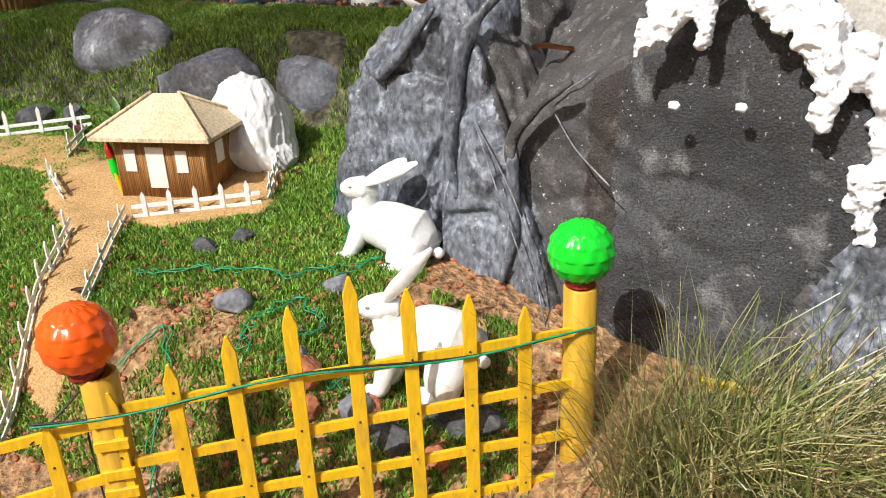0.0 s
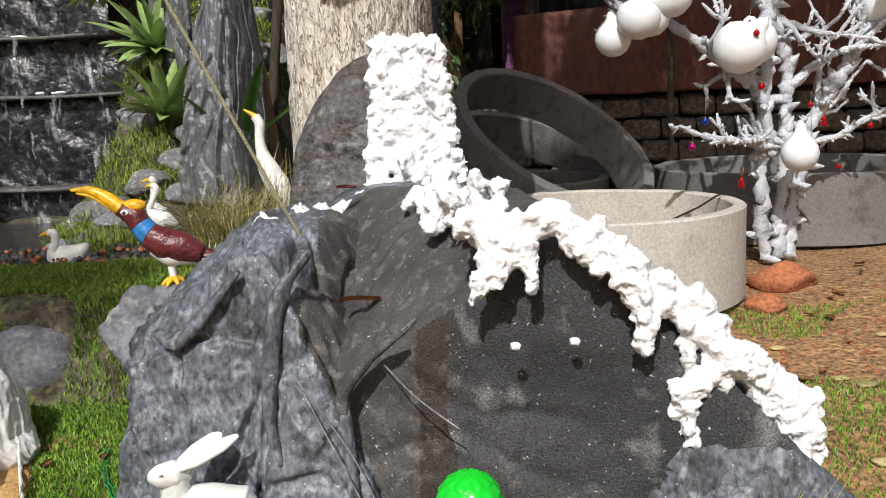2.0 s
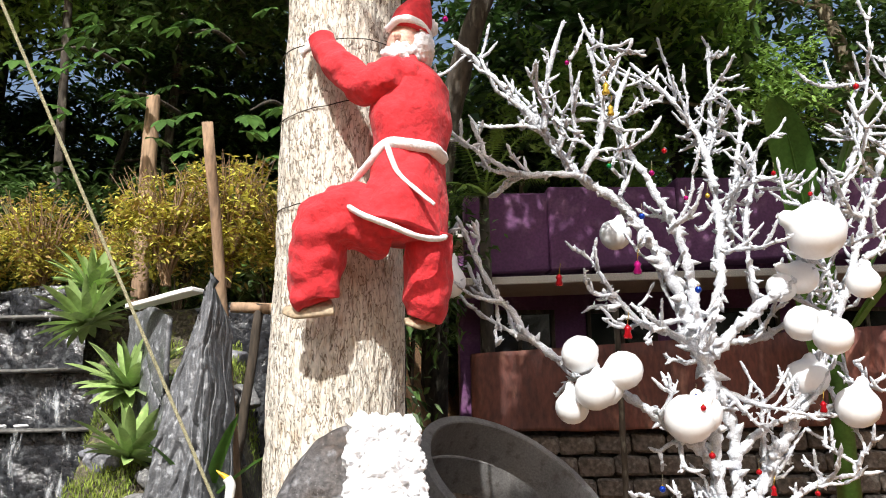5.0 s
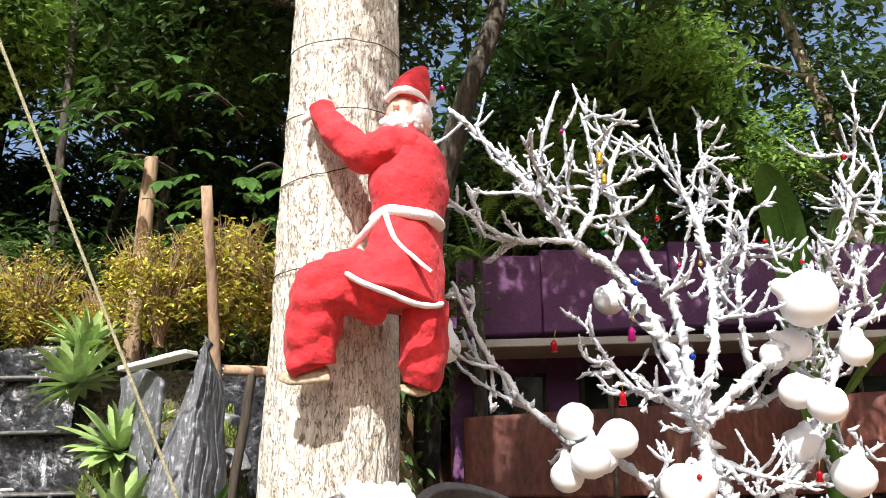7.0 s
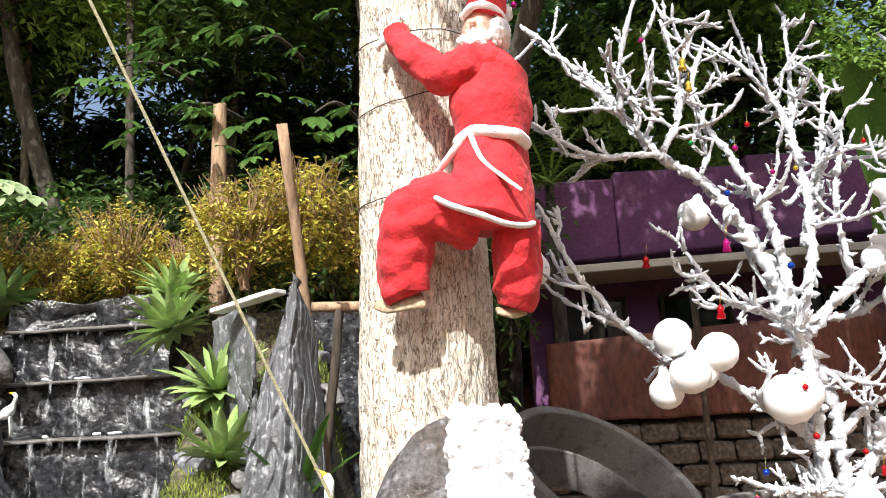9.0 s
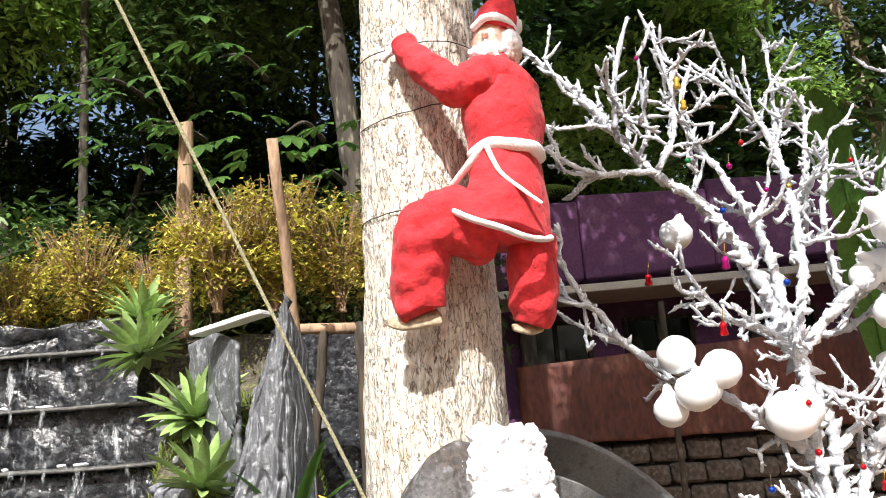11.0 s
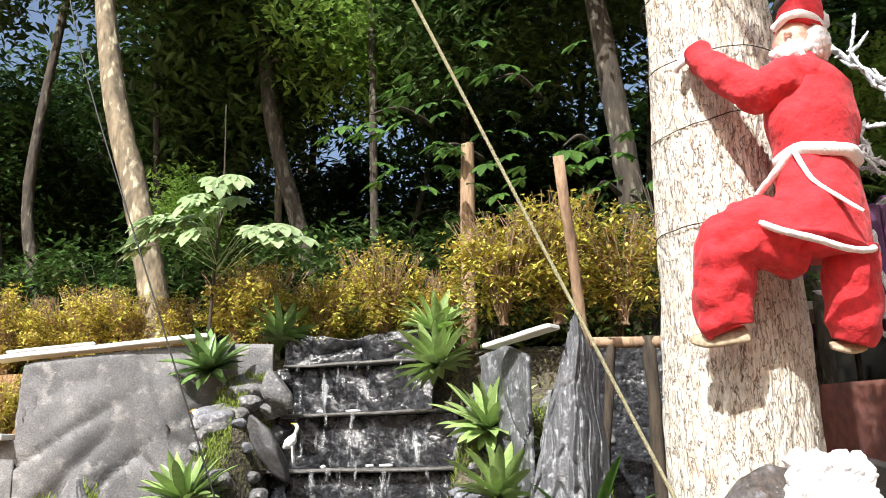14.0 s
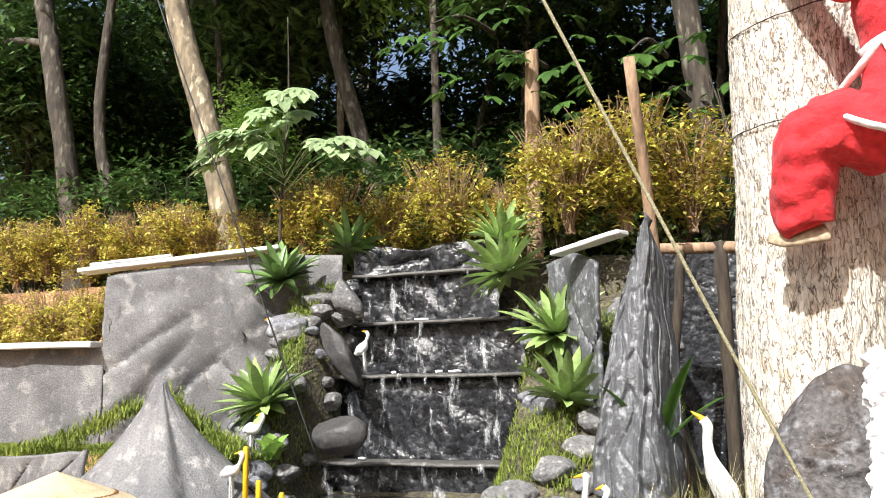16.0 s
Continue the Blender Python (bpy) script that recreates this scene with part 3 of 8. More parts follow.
def build_snow():
    rng = random.Random(5)
    cs = []

    def stroke(pts, r0, r1, n, wide=0.012):
        """Tufts laid thickly along a line."""
        for k, p in enumerate(smoothpath(pts, max(2, n // (len(pts) - 1)))):
            f = min(k / n, 1.0)
            for _ in range(3):
                cs.append((p + Vector((rng.gauss(0, wide), rng.gauss(0, 0.008), rng.gauss(0, wide))), (r0 + (r1 - r0) * f) * rng.uniform(0.45, 0.85)))

    # from the tree's foot down to the ridge, along the ridge and down its far end
    stroke([(0.70, 3.42, 1.33), (0.74, 3.15, 1.39), (0.80, 2.85, 1.42), (0.86, 2.6, 1.41), (0.90, 2.46, 1.395)], 0.05, 0.042, 26, 0.035)
    stroke([(0.88, 2.43, 1.40), (0.94, 2.42, 1.375), (1.0, 2.42, 1.40), (1.034, 2.415, 1.41), (1.10, 2.40, 1.37), (1.18, 2.385, 1.325)], 0.036, 0.032, 40, 0.014)
    stroke([(1.199, 2.385, 1.295), (1.269, 2.38, 1.243), (1.333, 2.37, 1.196), (1.40, 2.36, 1.115), (1.469, 2.355, 1.062), (1.55, 2.35, 0.992), (1.60, 2.34, 0.94)], 0.034, 0.042, 50, 0.016)
    # tongues hanging down the front
    stroke([(0.91, 2.41, 1.385), (0.875, 2.395, 1.31), (0.843, 2.38, 1.24)], 0.034, 0.012, 16, 0.010)
    stroke([(0.94, 2.40, 1.37), (0.92, 2.385, 1.30), (0.90, 2.375, 1.27)], 0.030, 0.012, 12, 0.010)
    stroke([(0.971, 2.395, 1.356), (0.981, 2.375, 1.264)], 0.026, 0.016, 12, 0.006)
    stroke([(1.093, 2.38, 1.356), (1.124, 2.362, 1.293)], 0.026, 0.016, 10, 0.006)
    stroke([(1.179, 2.365, 1.323), (1.215, 2.345, 1.232), (1.225, 2.325, 1.128)], 0.036, 0.024, 20, 0.009)
    stroke([(1.335, 2.365, 1.167), (1.328, 2.352, 1.071)], 0.028, 0.014, 12, 0.006)
    stroke([(1.43, 2.355, 1.06), (1.37, 2.35, 1.03), (1.31, 2.345, 0.99), (1.332, 2.33, 0.89)], 0.044, 0.016, 26, 0.012)
    stroke([(1.516, 2.35, 1.015), (1.545, 2.335, 0.91)], 0.03, 0.014, 12, 0.008)
    stroke([(1.582, 2.34, 0.921), (1.60, 2.32, 0.78), (1.597, 2.30, 0.648)], 0.044, 0.020, 24, 0.010)
    cotton("cotton_snow", cs, "white cotton wool snow laid along the boulder's ridge", 2)
    for x, z in ((0.935, 1.13), (1.07, 1.135)):
        cotton("cotton_tuft", [(Vector((x, 2.345, z)), 0.012)], "small tuft of white cotton wool on black sacking", 2)
    # column of cotton against the tree's foot
    cs = [(Vector((0.71, 3.56, 1.42)), (0.13, 0.05, 0.22)), (Vector((0.69, 3.66, 1.70)), (0.10, 0.05, 0.2))]
    for k in range(620):
        f = rng.random()
        w = 0.185 - 0.07 * f
        cs.append((Vector((0.69 - 0.02 * f + rng.uniform(-w, w), 3.43 + 0.16 * f + rng.gauss(0, 0.015), 1.28 + 0.64 * f)), rng.uniform(0.014, 0.032)))
    for k in range(30):
        cs.append((Vector((0.54 - 0.012 * k, 3.36 - 0.008 * k, 1.37 - 0.002 * k + rng.gauss(0, 0.015))), rng.uniform(0.02, 0.034)))
    cotton("cotton_snow", cs, "white cotton wool snow piled up against the tree's foot", 2)


build_snow()

# ---- big tree ----
TRUNK = [(0.46, 4.16, 0.7), (0.46, 4.15, 1.9), (0.475, 4.12, 3.0), (0.487, 4.12, 4.3), (0.52, 4.2, 7.5), (0.6, 4.4, 11)]
TRUNK_R = [0.36, 0.305, 0.285, 0.262, 0.22, 0.15]


def build_trunk():
    tree = thing("tree", (0.46, 4.16, 0.7), "stout pale-barked tree with furrowed bark and wire ties", "tree")
    bm = bmesh.new()
    p = smoothpath(TRUNK, 90)
    seg = 150
    rad = lerps(TRUNK_R, len(p))
    rows = []
    for q, r in zip(p, rad):
        ring = []
        for j in range(seg):
            a = 2 * math.pi * j / seg
            u = Vector((math.cos(a), math.sin(a), 0))
            s = Vector((u.x * 15, u.y * 15, q.z * 2.6))
            fur = min(abs(nz(s, 1.3)) * 0.06, 0.014) + 0.010 * nz((u.x * 26, u.y * 26, q.z * 6), 1)
            ring.append(bm.verts.new(q + u * (r + fur - 0.012 + 0.02 * nz((u.x, u.y, q.z), 1.2))))
        rows.append(ring)
    for r0, r1 in zip(rows, rows[1:]):
        for j in range(seg):
            bm.faces.new((r0[j], r0[(j + 1) % seg], r1[(j + 1) % seg], r1[j]))
    part("trunk", bm, M_BARK, tree)
    for z, r, tilt in ((2.86, 0.30, 0.02), (3.60, 0.292, 0.02), (3.95, 0.285, 0.015), (3.32, 0.295, 0.06)):
        bm = bmesh.new()
        c = Vector((0.48, 4.12, z))
        pts = [c + Vector((math.cos(a) * r, math.sin(a) * r, tilt * math.sin(a + 1) + 0.008 * nz((math.cos(a), math.sin(a), z), 3))) for a in np.linspace(0, 2 * math.pi, 40)]
        tube(bm, pts, 0.0026, 5)
        part("tie_wire", bm, M_DARKBARK, tree, "thin dark wire tied round the trunk")

    TREES["big"] = tree


TREES = {}
build_trunk()


def build_slab():
    """Dark rock leaning on the tree's foot."""
    bm = bmesh.new()
    for v in blob(bm, (0.52, 3.72, 1.30), (0.33, 0.10, 0.60), 6, 0.10, 1.5, 3):
        v.co.y += 0.22 * (v.co.z - 1.3) + 0.018 * nz(v.co, 5) + 0.008 * nz(v.co, 16) - 0.02 * max(0.0, 1 - abs(nz(v.co, 3.1)) * 8)
        v.co.z -= 0.35 * max(0.0, 0.42 - v.co.x) * smooth01(1.3, 1.7, v.co.z)
    solo("rock", bm, mat("dark painted rock", (0.045, 0.032, 0.025), (0.085, 0.082, 0.085), scale=4.5, rough=0.6, bump=0.9, fine=45, grain=0.6, third=(0.17, 0.17, 0.18), dist=0.012, spread=0.15, specks=(0.3, 0.3, 0.3)), "dark brown and grey rock slab leaning against the tree's foot", "rock")


build_slab()


# ---- climbing doll ----
def build_doll():
    bm = bmesh.new()
    R, W, F, S = 0, 1, 2, 3
    # torso and flared tunic
    limb(bm, [(0.785, 3.66, 2.62), (0.785, 3.66, 2.78), (0.785, 3.68, 2.98), (0.79, 3.69, 3.15), (0.80, 3.70, 3.30), (0.80, 3.72, 3.42)], [0.165, 0.178, 0.168, 0.19, 0.18, 0.06], 12, 48, 0.10, 8, R, 0.8)
    limb(bm, [(0.735, 3.62, 2.66), (0.76, 3.63, 2.80), (0.78, 3.66, 2.96)], [0.19, 0.175, 0.15], 12, 48, 0.13, 11, R, 0.8)
    # trim along the tunic's hem and belt
    hem = [(0.50, 3.56, 2.78), (0.58, 3.47, 2.70), (0.70, 3.44, 2.645), (0.81, 3.46, 2.605), (0.895, 3.53, 2.61), (0.925, 3.66, 2.65)]
    limb(bm, hem, [0.012] * 6, 8, 8, 0.2, 30, W, 1.5)
    belt = [(0.64, 3.63, 2.985), (0.70, 3.545, 3.005), (0.79, 3.525, 2.995), (0.88, 3.545, 2.98), (0.925, 3.66, 2.97)]
    limb(bm, belt, [0.018] * 5, 8, 8, 0.15, 30, W, 1.5)
    limb(bm, [(0.69, 3.535, 3.0), (0.73, 3.50, 2.88), (0.80, 3.475, 2.80), (0.875, 3.47, 2.735)], [0.017, 0.016, 0.016, 0.012], 8, 8, 0.15, 30, W, 0.5)
    limb(bm, [(0.68, 3.545, 3.0), (0.62, 3.56, 2.93), (0.55, 3.60, 2.86)], [0.017, 0.018, 0.015], 8, 8, 0.15, 30, W, 0.5)
    # legs
    limb(bm, [(0.70, 3.66, 2.70), (0.54, 3.62, 2.72), (0.43, 3.62, 2.66), (0.405, 3.64, 2.52), (0.39, 3.66, 2.40), (0.40, 3.66, 2.365)], [0.14, 0.135, 0.125, 0.105, 0.10, 0.06], 12, 40, 0.2, 15, R)
    limb(bm, [(0.86, 3.70, 2.66), (0.855, 3.71, 2.52), (0.85, 3.73, 2.38), (0.83, 3.74, 2.315)], [0.11, 0.10, 0.095, 0.06], 12, 36, 0.2, 14, R)
    limb(bm, [(0.47, 3.66, 2.358), (0.40, 3.65, 2.35), (0.33, 3.66, 2.345), (0.275, 3.68, 2.352)], [0.045, 0.048, 0.045, 0.02], 6, 12, 0, 1, S, 0.45)
    limb(bm, [(0.87, 3.76, 2.31), (0.82, 3.74, 2.30), (0.76, 3.72, 2.305)], [0.035, 0.04, 0.02], 6, 12, 0, 1, S, 0.5)
    # arm
    limb(bm, [(0.80, 3.66, 3.33), (0.70, 3.60, 3.30), (0.60, 3.60, 3.275), (0.50, 3.66, 3.38), (0.43, 3.73, 3.49), (0.405, 3.75, 3.545)], [0.09, 0.095, 0.078, 0.068, 0.06, 0.062], 12, 32, 0.24, 18, R)
    for k in range(4):
        limb(bm, [(0.40, 3.77, 3.55), (0.365 - 0.012 * k, 3.80, 3.575 - 0.02 * k), (0.335 - 0.004 * k, 3.82, 3.58 - 0.028 * k)], [0.02, 0.014, 0.008], 5, 8, 0, 1, W)
    # head, beard, hat
    blob(bm, (0.775, 3.70, 3.50), (0.085, 0.09, 0.105), 4, 0.04, 3, 1, F)
    blob(bm, (0.755, 3.655, 3.425), (0.085, 0.07, 0.06), 4, 0.30, 5, 2, W)
    blob(bm, (0.84, 3.68, 3.47), (0.055, 0.085, 0.085), 4, 0.22, 5, 4, W)
    limb(bm, [(0.695, 3.66, 3.555), (0.74, 3.605, 3.575), (0.80, 3.60, 3.57), (0.855, 3.64, 3.545), (0.87, 3.70, 3.53)], [0.018] * 5, 6, 10, 0.3, 22, W)
    limb(bm, [(0.79, 3.69, 3.55), (0.81, 3.69, 3.62), (0.84, 3.70, 3.69), (0.865, 3.71, 3.74)], [0.098, 0.085, 0.052, 0.010], 6, 20, 0.10, 10, R)
    blob(bm, (0.885, 3.73, 3.60), (0.03, 0.03, 0.04), 3, 0.3, 4, 6, W)
    # brows, nose and cheeks, plain
    blob(bm, (0.735, 3.612, 3.505), (0.016, 0.016, 0.014), 2, 0, 1, 0, F)
    return solo("doll", bm, [M_RED, M_FUR, M_MASK, M_SHOE], "stuffed red-suited doll with white trim clinging to the tree trunk", "doll")


build_doll()


# ---- concrete rings ----
def build_ring(m, R, r, h, label, surface=M_SHADECONCRETE):
    """A well ring, standing with its base at the pose."""
    bm = bmesh.new()
    seg = 96
    prof = [(r, 0.0), (R, 0.0), (R, h - 0.008), (R - 0.008, h), (r + 0.008, h), (r, h - 0.008)]
    rows = []
    for j in range(seg):
        a = 2 * math.pi * j / seg
        row = []
        for q, z in prof:
            w = 0.003 * nz((math.cos(a) * 4, math.sin(a) * 4, z * 9), 1)
            row.append(bm.verts.new(((q + w) * math.cos(a), (q + w) * math.sin(a), z + w)))
        rows.append(row)
    for j in range(seg):
        a, b = rows[j], rows[(j + 1) % seg]
        for k in range(len(prof)):
            k2 = (k + 1) % len(prof)
            bm.faces.new((a[k], b[k], b[k2], a[k2]))
        for k in range(len(prof)):
            e = bm.edges.get((a[k], b[k]))
            if e:
                e.smooth = False
    ob = link("concrete_ring", bm, surface)
    ob.matrix_basis = m
    return tagged(ob, label, "concrete ring", "concrete well rings")


build_ring(pose(1.5, 4.4, 0.78), 0.66, 0.60, 0.41, "pale concrete well ring lying open on the earth", M_CONCRETE)
def leaning(c, n, h):
    """The pose of a ring whose upper rim's centre is c and whose axis is n."""
    n = Vector(n).normalized()
    return Matrix.Translation(Vector(c) - n * h) @ n.to_track_quat("Z", "Y").to_matrix().to_4x4()


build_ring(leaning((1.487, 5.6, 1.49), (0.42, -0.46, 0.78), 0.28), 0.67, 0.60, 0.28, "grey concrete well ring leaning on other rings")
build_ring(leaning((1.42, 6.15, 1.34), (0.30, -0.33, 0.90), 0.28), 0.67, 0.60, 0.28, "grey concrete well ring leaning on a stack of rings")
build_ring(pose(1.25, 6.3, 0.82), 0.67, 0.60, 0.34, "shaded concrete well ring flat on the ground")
build_ring(pose(3.0, 5.85, 0.82), 0.84, 0.77, 0.40, "wide grey concrete well ring behind the white tree")


# ---- yellow picket fence and lamps ----
FENCE_P, FENCE_D = Vector((0.351, 1.719, 0)), Vector((0.792, 0.611, 0))
FENCE_ROT = Matrix.Rotation(math.atan2(0.611, 0.792), 4, "Z")


def on_fence(s, z, off=0.0):
    p = FENCE_P + FENCE_D * s
    return Vector((p.x + 0.611 * off, p.y - 0.792 * off, z))


def build_fence():
    fence = thing("picket_fence", on_fence(0, 0.2), "bright yellow painted wooden picket fence with nailed rails", "fence")
    tops = {-5: 0.61, -4: 0.662, -3: 0.715, -2: 0.757, -1: 0.801, 0: 0.845, 1: 0.894, 2: 0.854, 3: 0.823, 4: 0.78, -6: 0.58, -7: 0.55}
    rng = random.Random(3)
    for k, top in tops.items():
        s = 0.118 * k + (0 if k > -4 else 0.006 * (k + 3))
        bm = bmesh.new()
        w, t, z0 = 0.0145, 0.0045, 0.18
        prof = [(-w, z0), (w, z0), (w, top - 0.038), (0.003, top), (-0.003, top), (-w, top - 0.038)]
        lean = rng.gauss(0, 0.004)
        for off in (t, -t):
            vs = [bm.verts.new(on_fence(s + x + lean * (z - z0), z, 0.010 + off)) for x, z in prof]
            bm.faces.new(vs)
        bm.verts.ensure_lookup_table()
        n = len(prof)
        for j in range(n):
            bm.faces.new((bm.verts[j], bm.verts[(j + 1) % n], bm.verts[n + (j + 1) % n], bm.verts[n + j]))
        bmesh.ops.bevel(bm, geom=bm.edges[:], offset=0.0012, segments=1, affect="EDGES")
        picket = part("picket", bm, M_YELLOW, fence, smooth=False)
        for z in (0.695, 0.565, 0.45, 0.34):
            if z < top - 0.05:
                bm = bmesh.new()
                bmesh.ops.create_uvsphere(bm, u_segments=8, v_segments=5, radius=0.0028)
                bmesh.ops.translate(bm, verts=bm.verts, vec=on_fence(s + rng.gauss(0, 0.002), z, 0.0150))
                part("nail", bm, M_DARKBARK, picket)
    for z0, z1 in ((0.668, 0.702), (0.540, 0.577), (0.425, 0.445), (0.318, 0.330)):
        for s0, s1, za, zb in ((-0.335, 0.62, z0, z1), (-0.93, -0.345, z0 - 0.10, z0 - 0.02)):
            bm = bmesh.new()
            n = 8
            for k in range(n + 1):
                f = k / n
                c = on_fence(s0 + (s1 - s0) * f, za + (zb - za) * f + 0.003 * nz((f * 3, za * 9, 0), 2), 0.0)
                for dy, dz in ((0.005, 0.0105), (0.005, -0.0105), (-0.005, -0.0105), (-0.005, 0.0105)):
                    bm.verts.new(c + Vector((0.611 * dy, -0.792 * dy, dz)))
            bm.verts.ensure_lookup_table()
            V = bm.verts
            for k in range(n):
                for j in range(4):
                    bm.faces.new((V[4 * k + j], V[4 * k + (j + 1) % 4], V[4 * k + 4 + (j + 1) % 4], V[4 * k + 4 + j]))
            bm.faces.new(V[0:4])
            bm.faces.new(V[4 * n:4 * n + 4])
            part("rail", bm, M_YELLOW, fence, smooth=False)
    # short blocks that tie the rails to the post
    for z in (0.655, 0.60, 0.53, 0.485, 0.42):
        bm = bmesh.new()
        box(bm, on_fence(-0.365, z, 0.018), (0.065, 0.01, 0.022), FENCE_ROT, 0.001)
        part("rail_block", bm, M_YELLOW, fence, smooth=False)


build_fence()


def build_post(at, top, r):
    bm = bmesh.new()
    x, y = at
    prof = [(r, 0.18), (r * 1.01, 0.4), (r * 1.04, 0.41), (r, 0.42), (r * 0.98, top - 0.004), (r * 0.9, top), (r * 0.72, top - 0.003), (r * 0.7, top - 0.03)]
    seg = 28
    rows = [[bm.verts.new((x + q * math.cos(2 * math.pi * j / seg), y + q * math.sin(2 * math.pi * j / seg), z)) for j in range(seg)] for q, z in prof]
    for a, b in zip(rows, rows[1:]):
        for j in range(seg):
            bm.faces.new((a[j], a[(j + 1) % seg], b[(j + 1) % seg], b[j]))
    bm.faces.new(rows[0][::-1])
    bm.faces.new(rows[-1])
    solo("fence_post", bm, M_BAMBOO, "thick yellow painted bamboo post with a cut top", "post", "fence posts")


def build_lamp(c, R, m, label):
    lamp = thing("globe_lamp", (c[0], c[1], c[2] - R * 1.1), label, "lamp", "globe lamps")
    bm = bmesh.new()
    c = Vector(c)
    rows, seg = [], 96
    n = 60
    for i in range(n + 1):
        th = math.pi * i / n * 0.93
        ring = []
        for j in range(seg):
            ph = 2 * math.pi * j / seg
            # overlapping petals moulded in rings
            row = th / (math.pi * 0.125)
            k = int(row)
            u = (ph / (2 * math.pi) * 12 + (0.5 if k % 2 else 0.0)) % 1.0 - 0.5
            v = row - k
            petal = math.cos(u * math.pi)
            lift = 0.055 * max(0.0, petal * 1.15 - 0.55 * (1 - v)) * (0.35 + 0.65 * v) * math.sin(min(th, 2.6)) ** 0.6
            rad = R * (0.965 + lift)
            ring.append(bm.verts.new(c + Vector((math.sin(th) * math.cos(ph), math.sin(th) * math.sin(ph), math.cos(th))) * rad))
        rows.append(ring)
    for a, b in zip(rows, rows[1:]):
        for j in range(seg):
            if len({a[j], a[(j + 1) % seg], b[j]}) == 3:
                bm.faces.new((a[j], a[(j + 1) % seg], b[(j + 1) % seg], b[j]))
    bmesh.ops.remove_doubles(bm, verts=bm.verts, dist=1e-5)
    part("globe", bm, m, lamp)
    bm = bmesh.new()
    tube(bm, [c + Vector((0, 0, z)) for z in (-R * 0.86, -R * 0.93, -R * 0.98, -R * 1.02, -R * 1.10)], [R * 0.40, R * 0.48, R * 0.42, R * 0.46, R * 0.46], 28)
    part("collar", bm, M_COLLAR, lamp, "dark red screw collar")


build_post((0.815, 2.105), 0.797, 0.037)
build_lamp((0.812, 2.11, 0.872), 0.070, M_GREENGLOBE, "glossy green plastic globe lamp moulded with overlapping petals")
build_post((0.046, 1.508), 0.745, 0.037)
build_lamp((0.030, 1.495, 0.822), 0.072, M_ORANGEGLOBE, "glossy orange plastic globe lamp moulded with overlapping petals")


def cable(pts, r, m, label, name="cable", n=6):
    bm = bmesh.new()
    p = smoothpath(pts, n)
    tube(bm, p, r, 6)
    return solo(name, bm, m, label, "cable")


rng = random.Random(8)
for m, off, lab in ((M_WIRE, 0.018, "black cable laid along the yellow fence rail"), (M_GREENWIRE, 0.022, "green cable laid along the yellow fence rail")):
    cable([on_fence(s, 0.69 + 0.012 * math.sin(s * 9 + off * 80) + 0.036 * (s + 0.3) * 0.9 - 0.012, off) for s in np.linspace(-0.5, 0.62, 12)], 0.0026, m, lab)


# ---- white rabbits and birds: cast statues ----
def rabbit(pts, label):
    """pts: nose, head, ear tips, chest, middle, rump, front paw, hind foot."""
    bm = bmesh.new()
    P = {k: Vector(v) for k, v in pts.items()}
    limb(bm, [P["chest"] + Vector((-0.03, 0, 0.03)), P["chest"], P["mid"], P["rump"], P["rump"] + Vector((0.05, 0, -0.01))], [0.03, 0.055, 0.07, 0.08, 0.03], 8, 28, 0.06, 9)
    limb(bm, [P["chest"], P["chest"] * 0.5 + P["head"] * 0.5, P["head"]], [0.045, 0.036, 0.03], 8, 20, 0.05, 9)
    limb(bm, [P["head"] + (P["head"] - P["nose"]) * 0.8, P["head"], P["nose"] * 0.75 + P["head"] * 0.25, P["nose"] * 1.15 - P["head"] * 0.15], [0.018, 0.036, 0.026, 0.008], 8, 20, 0.04, 12)
    for tip, dy in (("ear", -0.012), ("ear2", 0.016)):
        b = P["head"] + Vector((0.012, dy, 0.02))
        limb(bm, [b, b.lerp(P[tip], 0.35) + Vector((0, dy, 0)), b.lerp(P[tip], 0.75) + Vector((0, dy, 0)), P[tip]], [0.012, 0.021, 0.019, 0.005], 8, 14, 0, 1, 0, 0.5)
    for dy in (-0.03, 0.03):
        limb(bm, [P["chest"] + Vector((0, dy * 0.6, -0.01)), P["chest"].lerp(P["paw"], 0.6) + Vector((0.01, dy, 0)), P["paw"] + Vector((0.01, dy, 0.012)), P["paw"] + Vector((-0.025, dy, 0.006))], [0.035, 0.024, 0.02, 0.012], 7, 14, 0.05, 12)
        limb(bm, [P["rump"] + Vector((0, dy, 0)), P["rump"].lerp(P["hind"], 0.5) + Vector((0.01, dy * 1.6, 0)), P["hind"] + Vector((0.02, dy * 1.6, 0.02)), P["hind"] + Vector((-0.05, dy * 1.6, 0.014))], [0.06, 0.05, 0.032, 0.016], 7, 16, 0.05, 12)
    blob(bm, P["rump"] + Vector((0.066, 0, -0.035)), 0.016, 3, 0.1, 4)
    # painted eye
    e = P["head"].lerp(P["nose"], 0.45) + Vector((0.004, -0.026, 0.010))
    blob(bm, e, (0.007, 0.004, 0.004), 2, 0, 1, 0, 1)
    return solo("rabbit_statue", bm, [M_WHITEPAINT, M_EYE], label, "statue", "white rabbit statues")


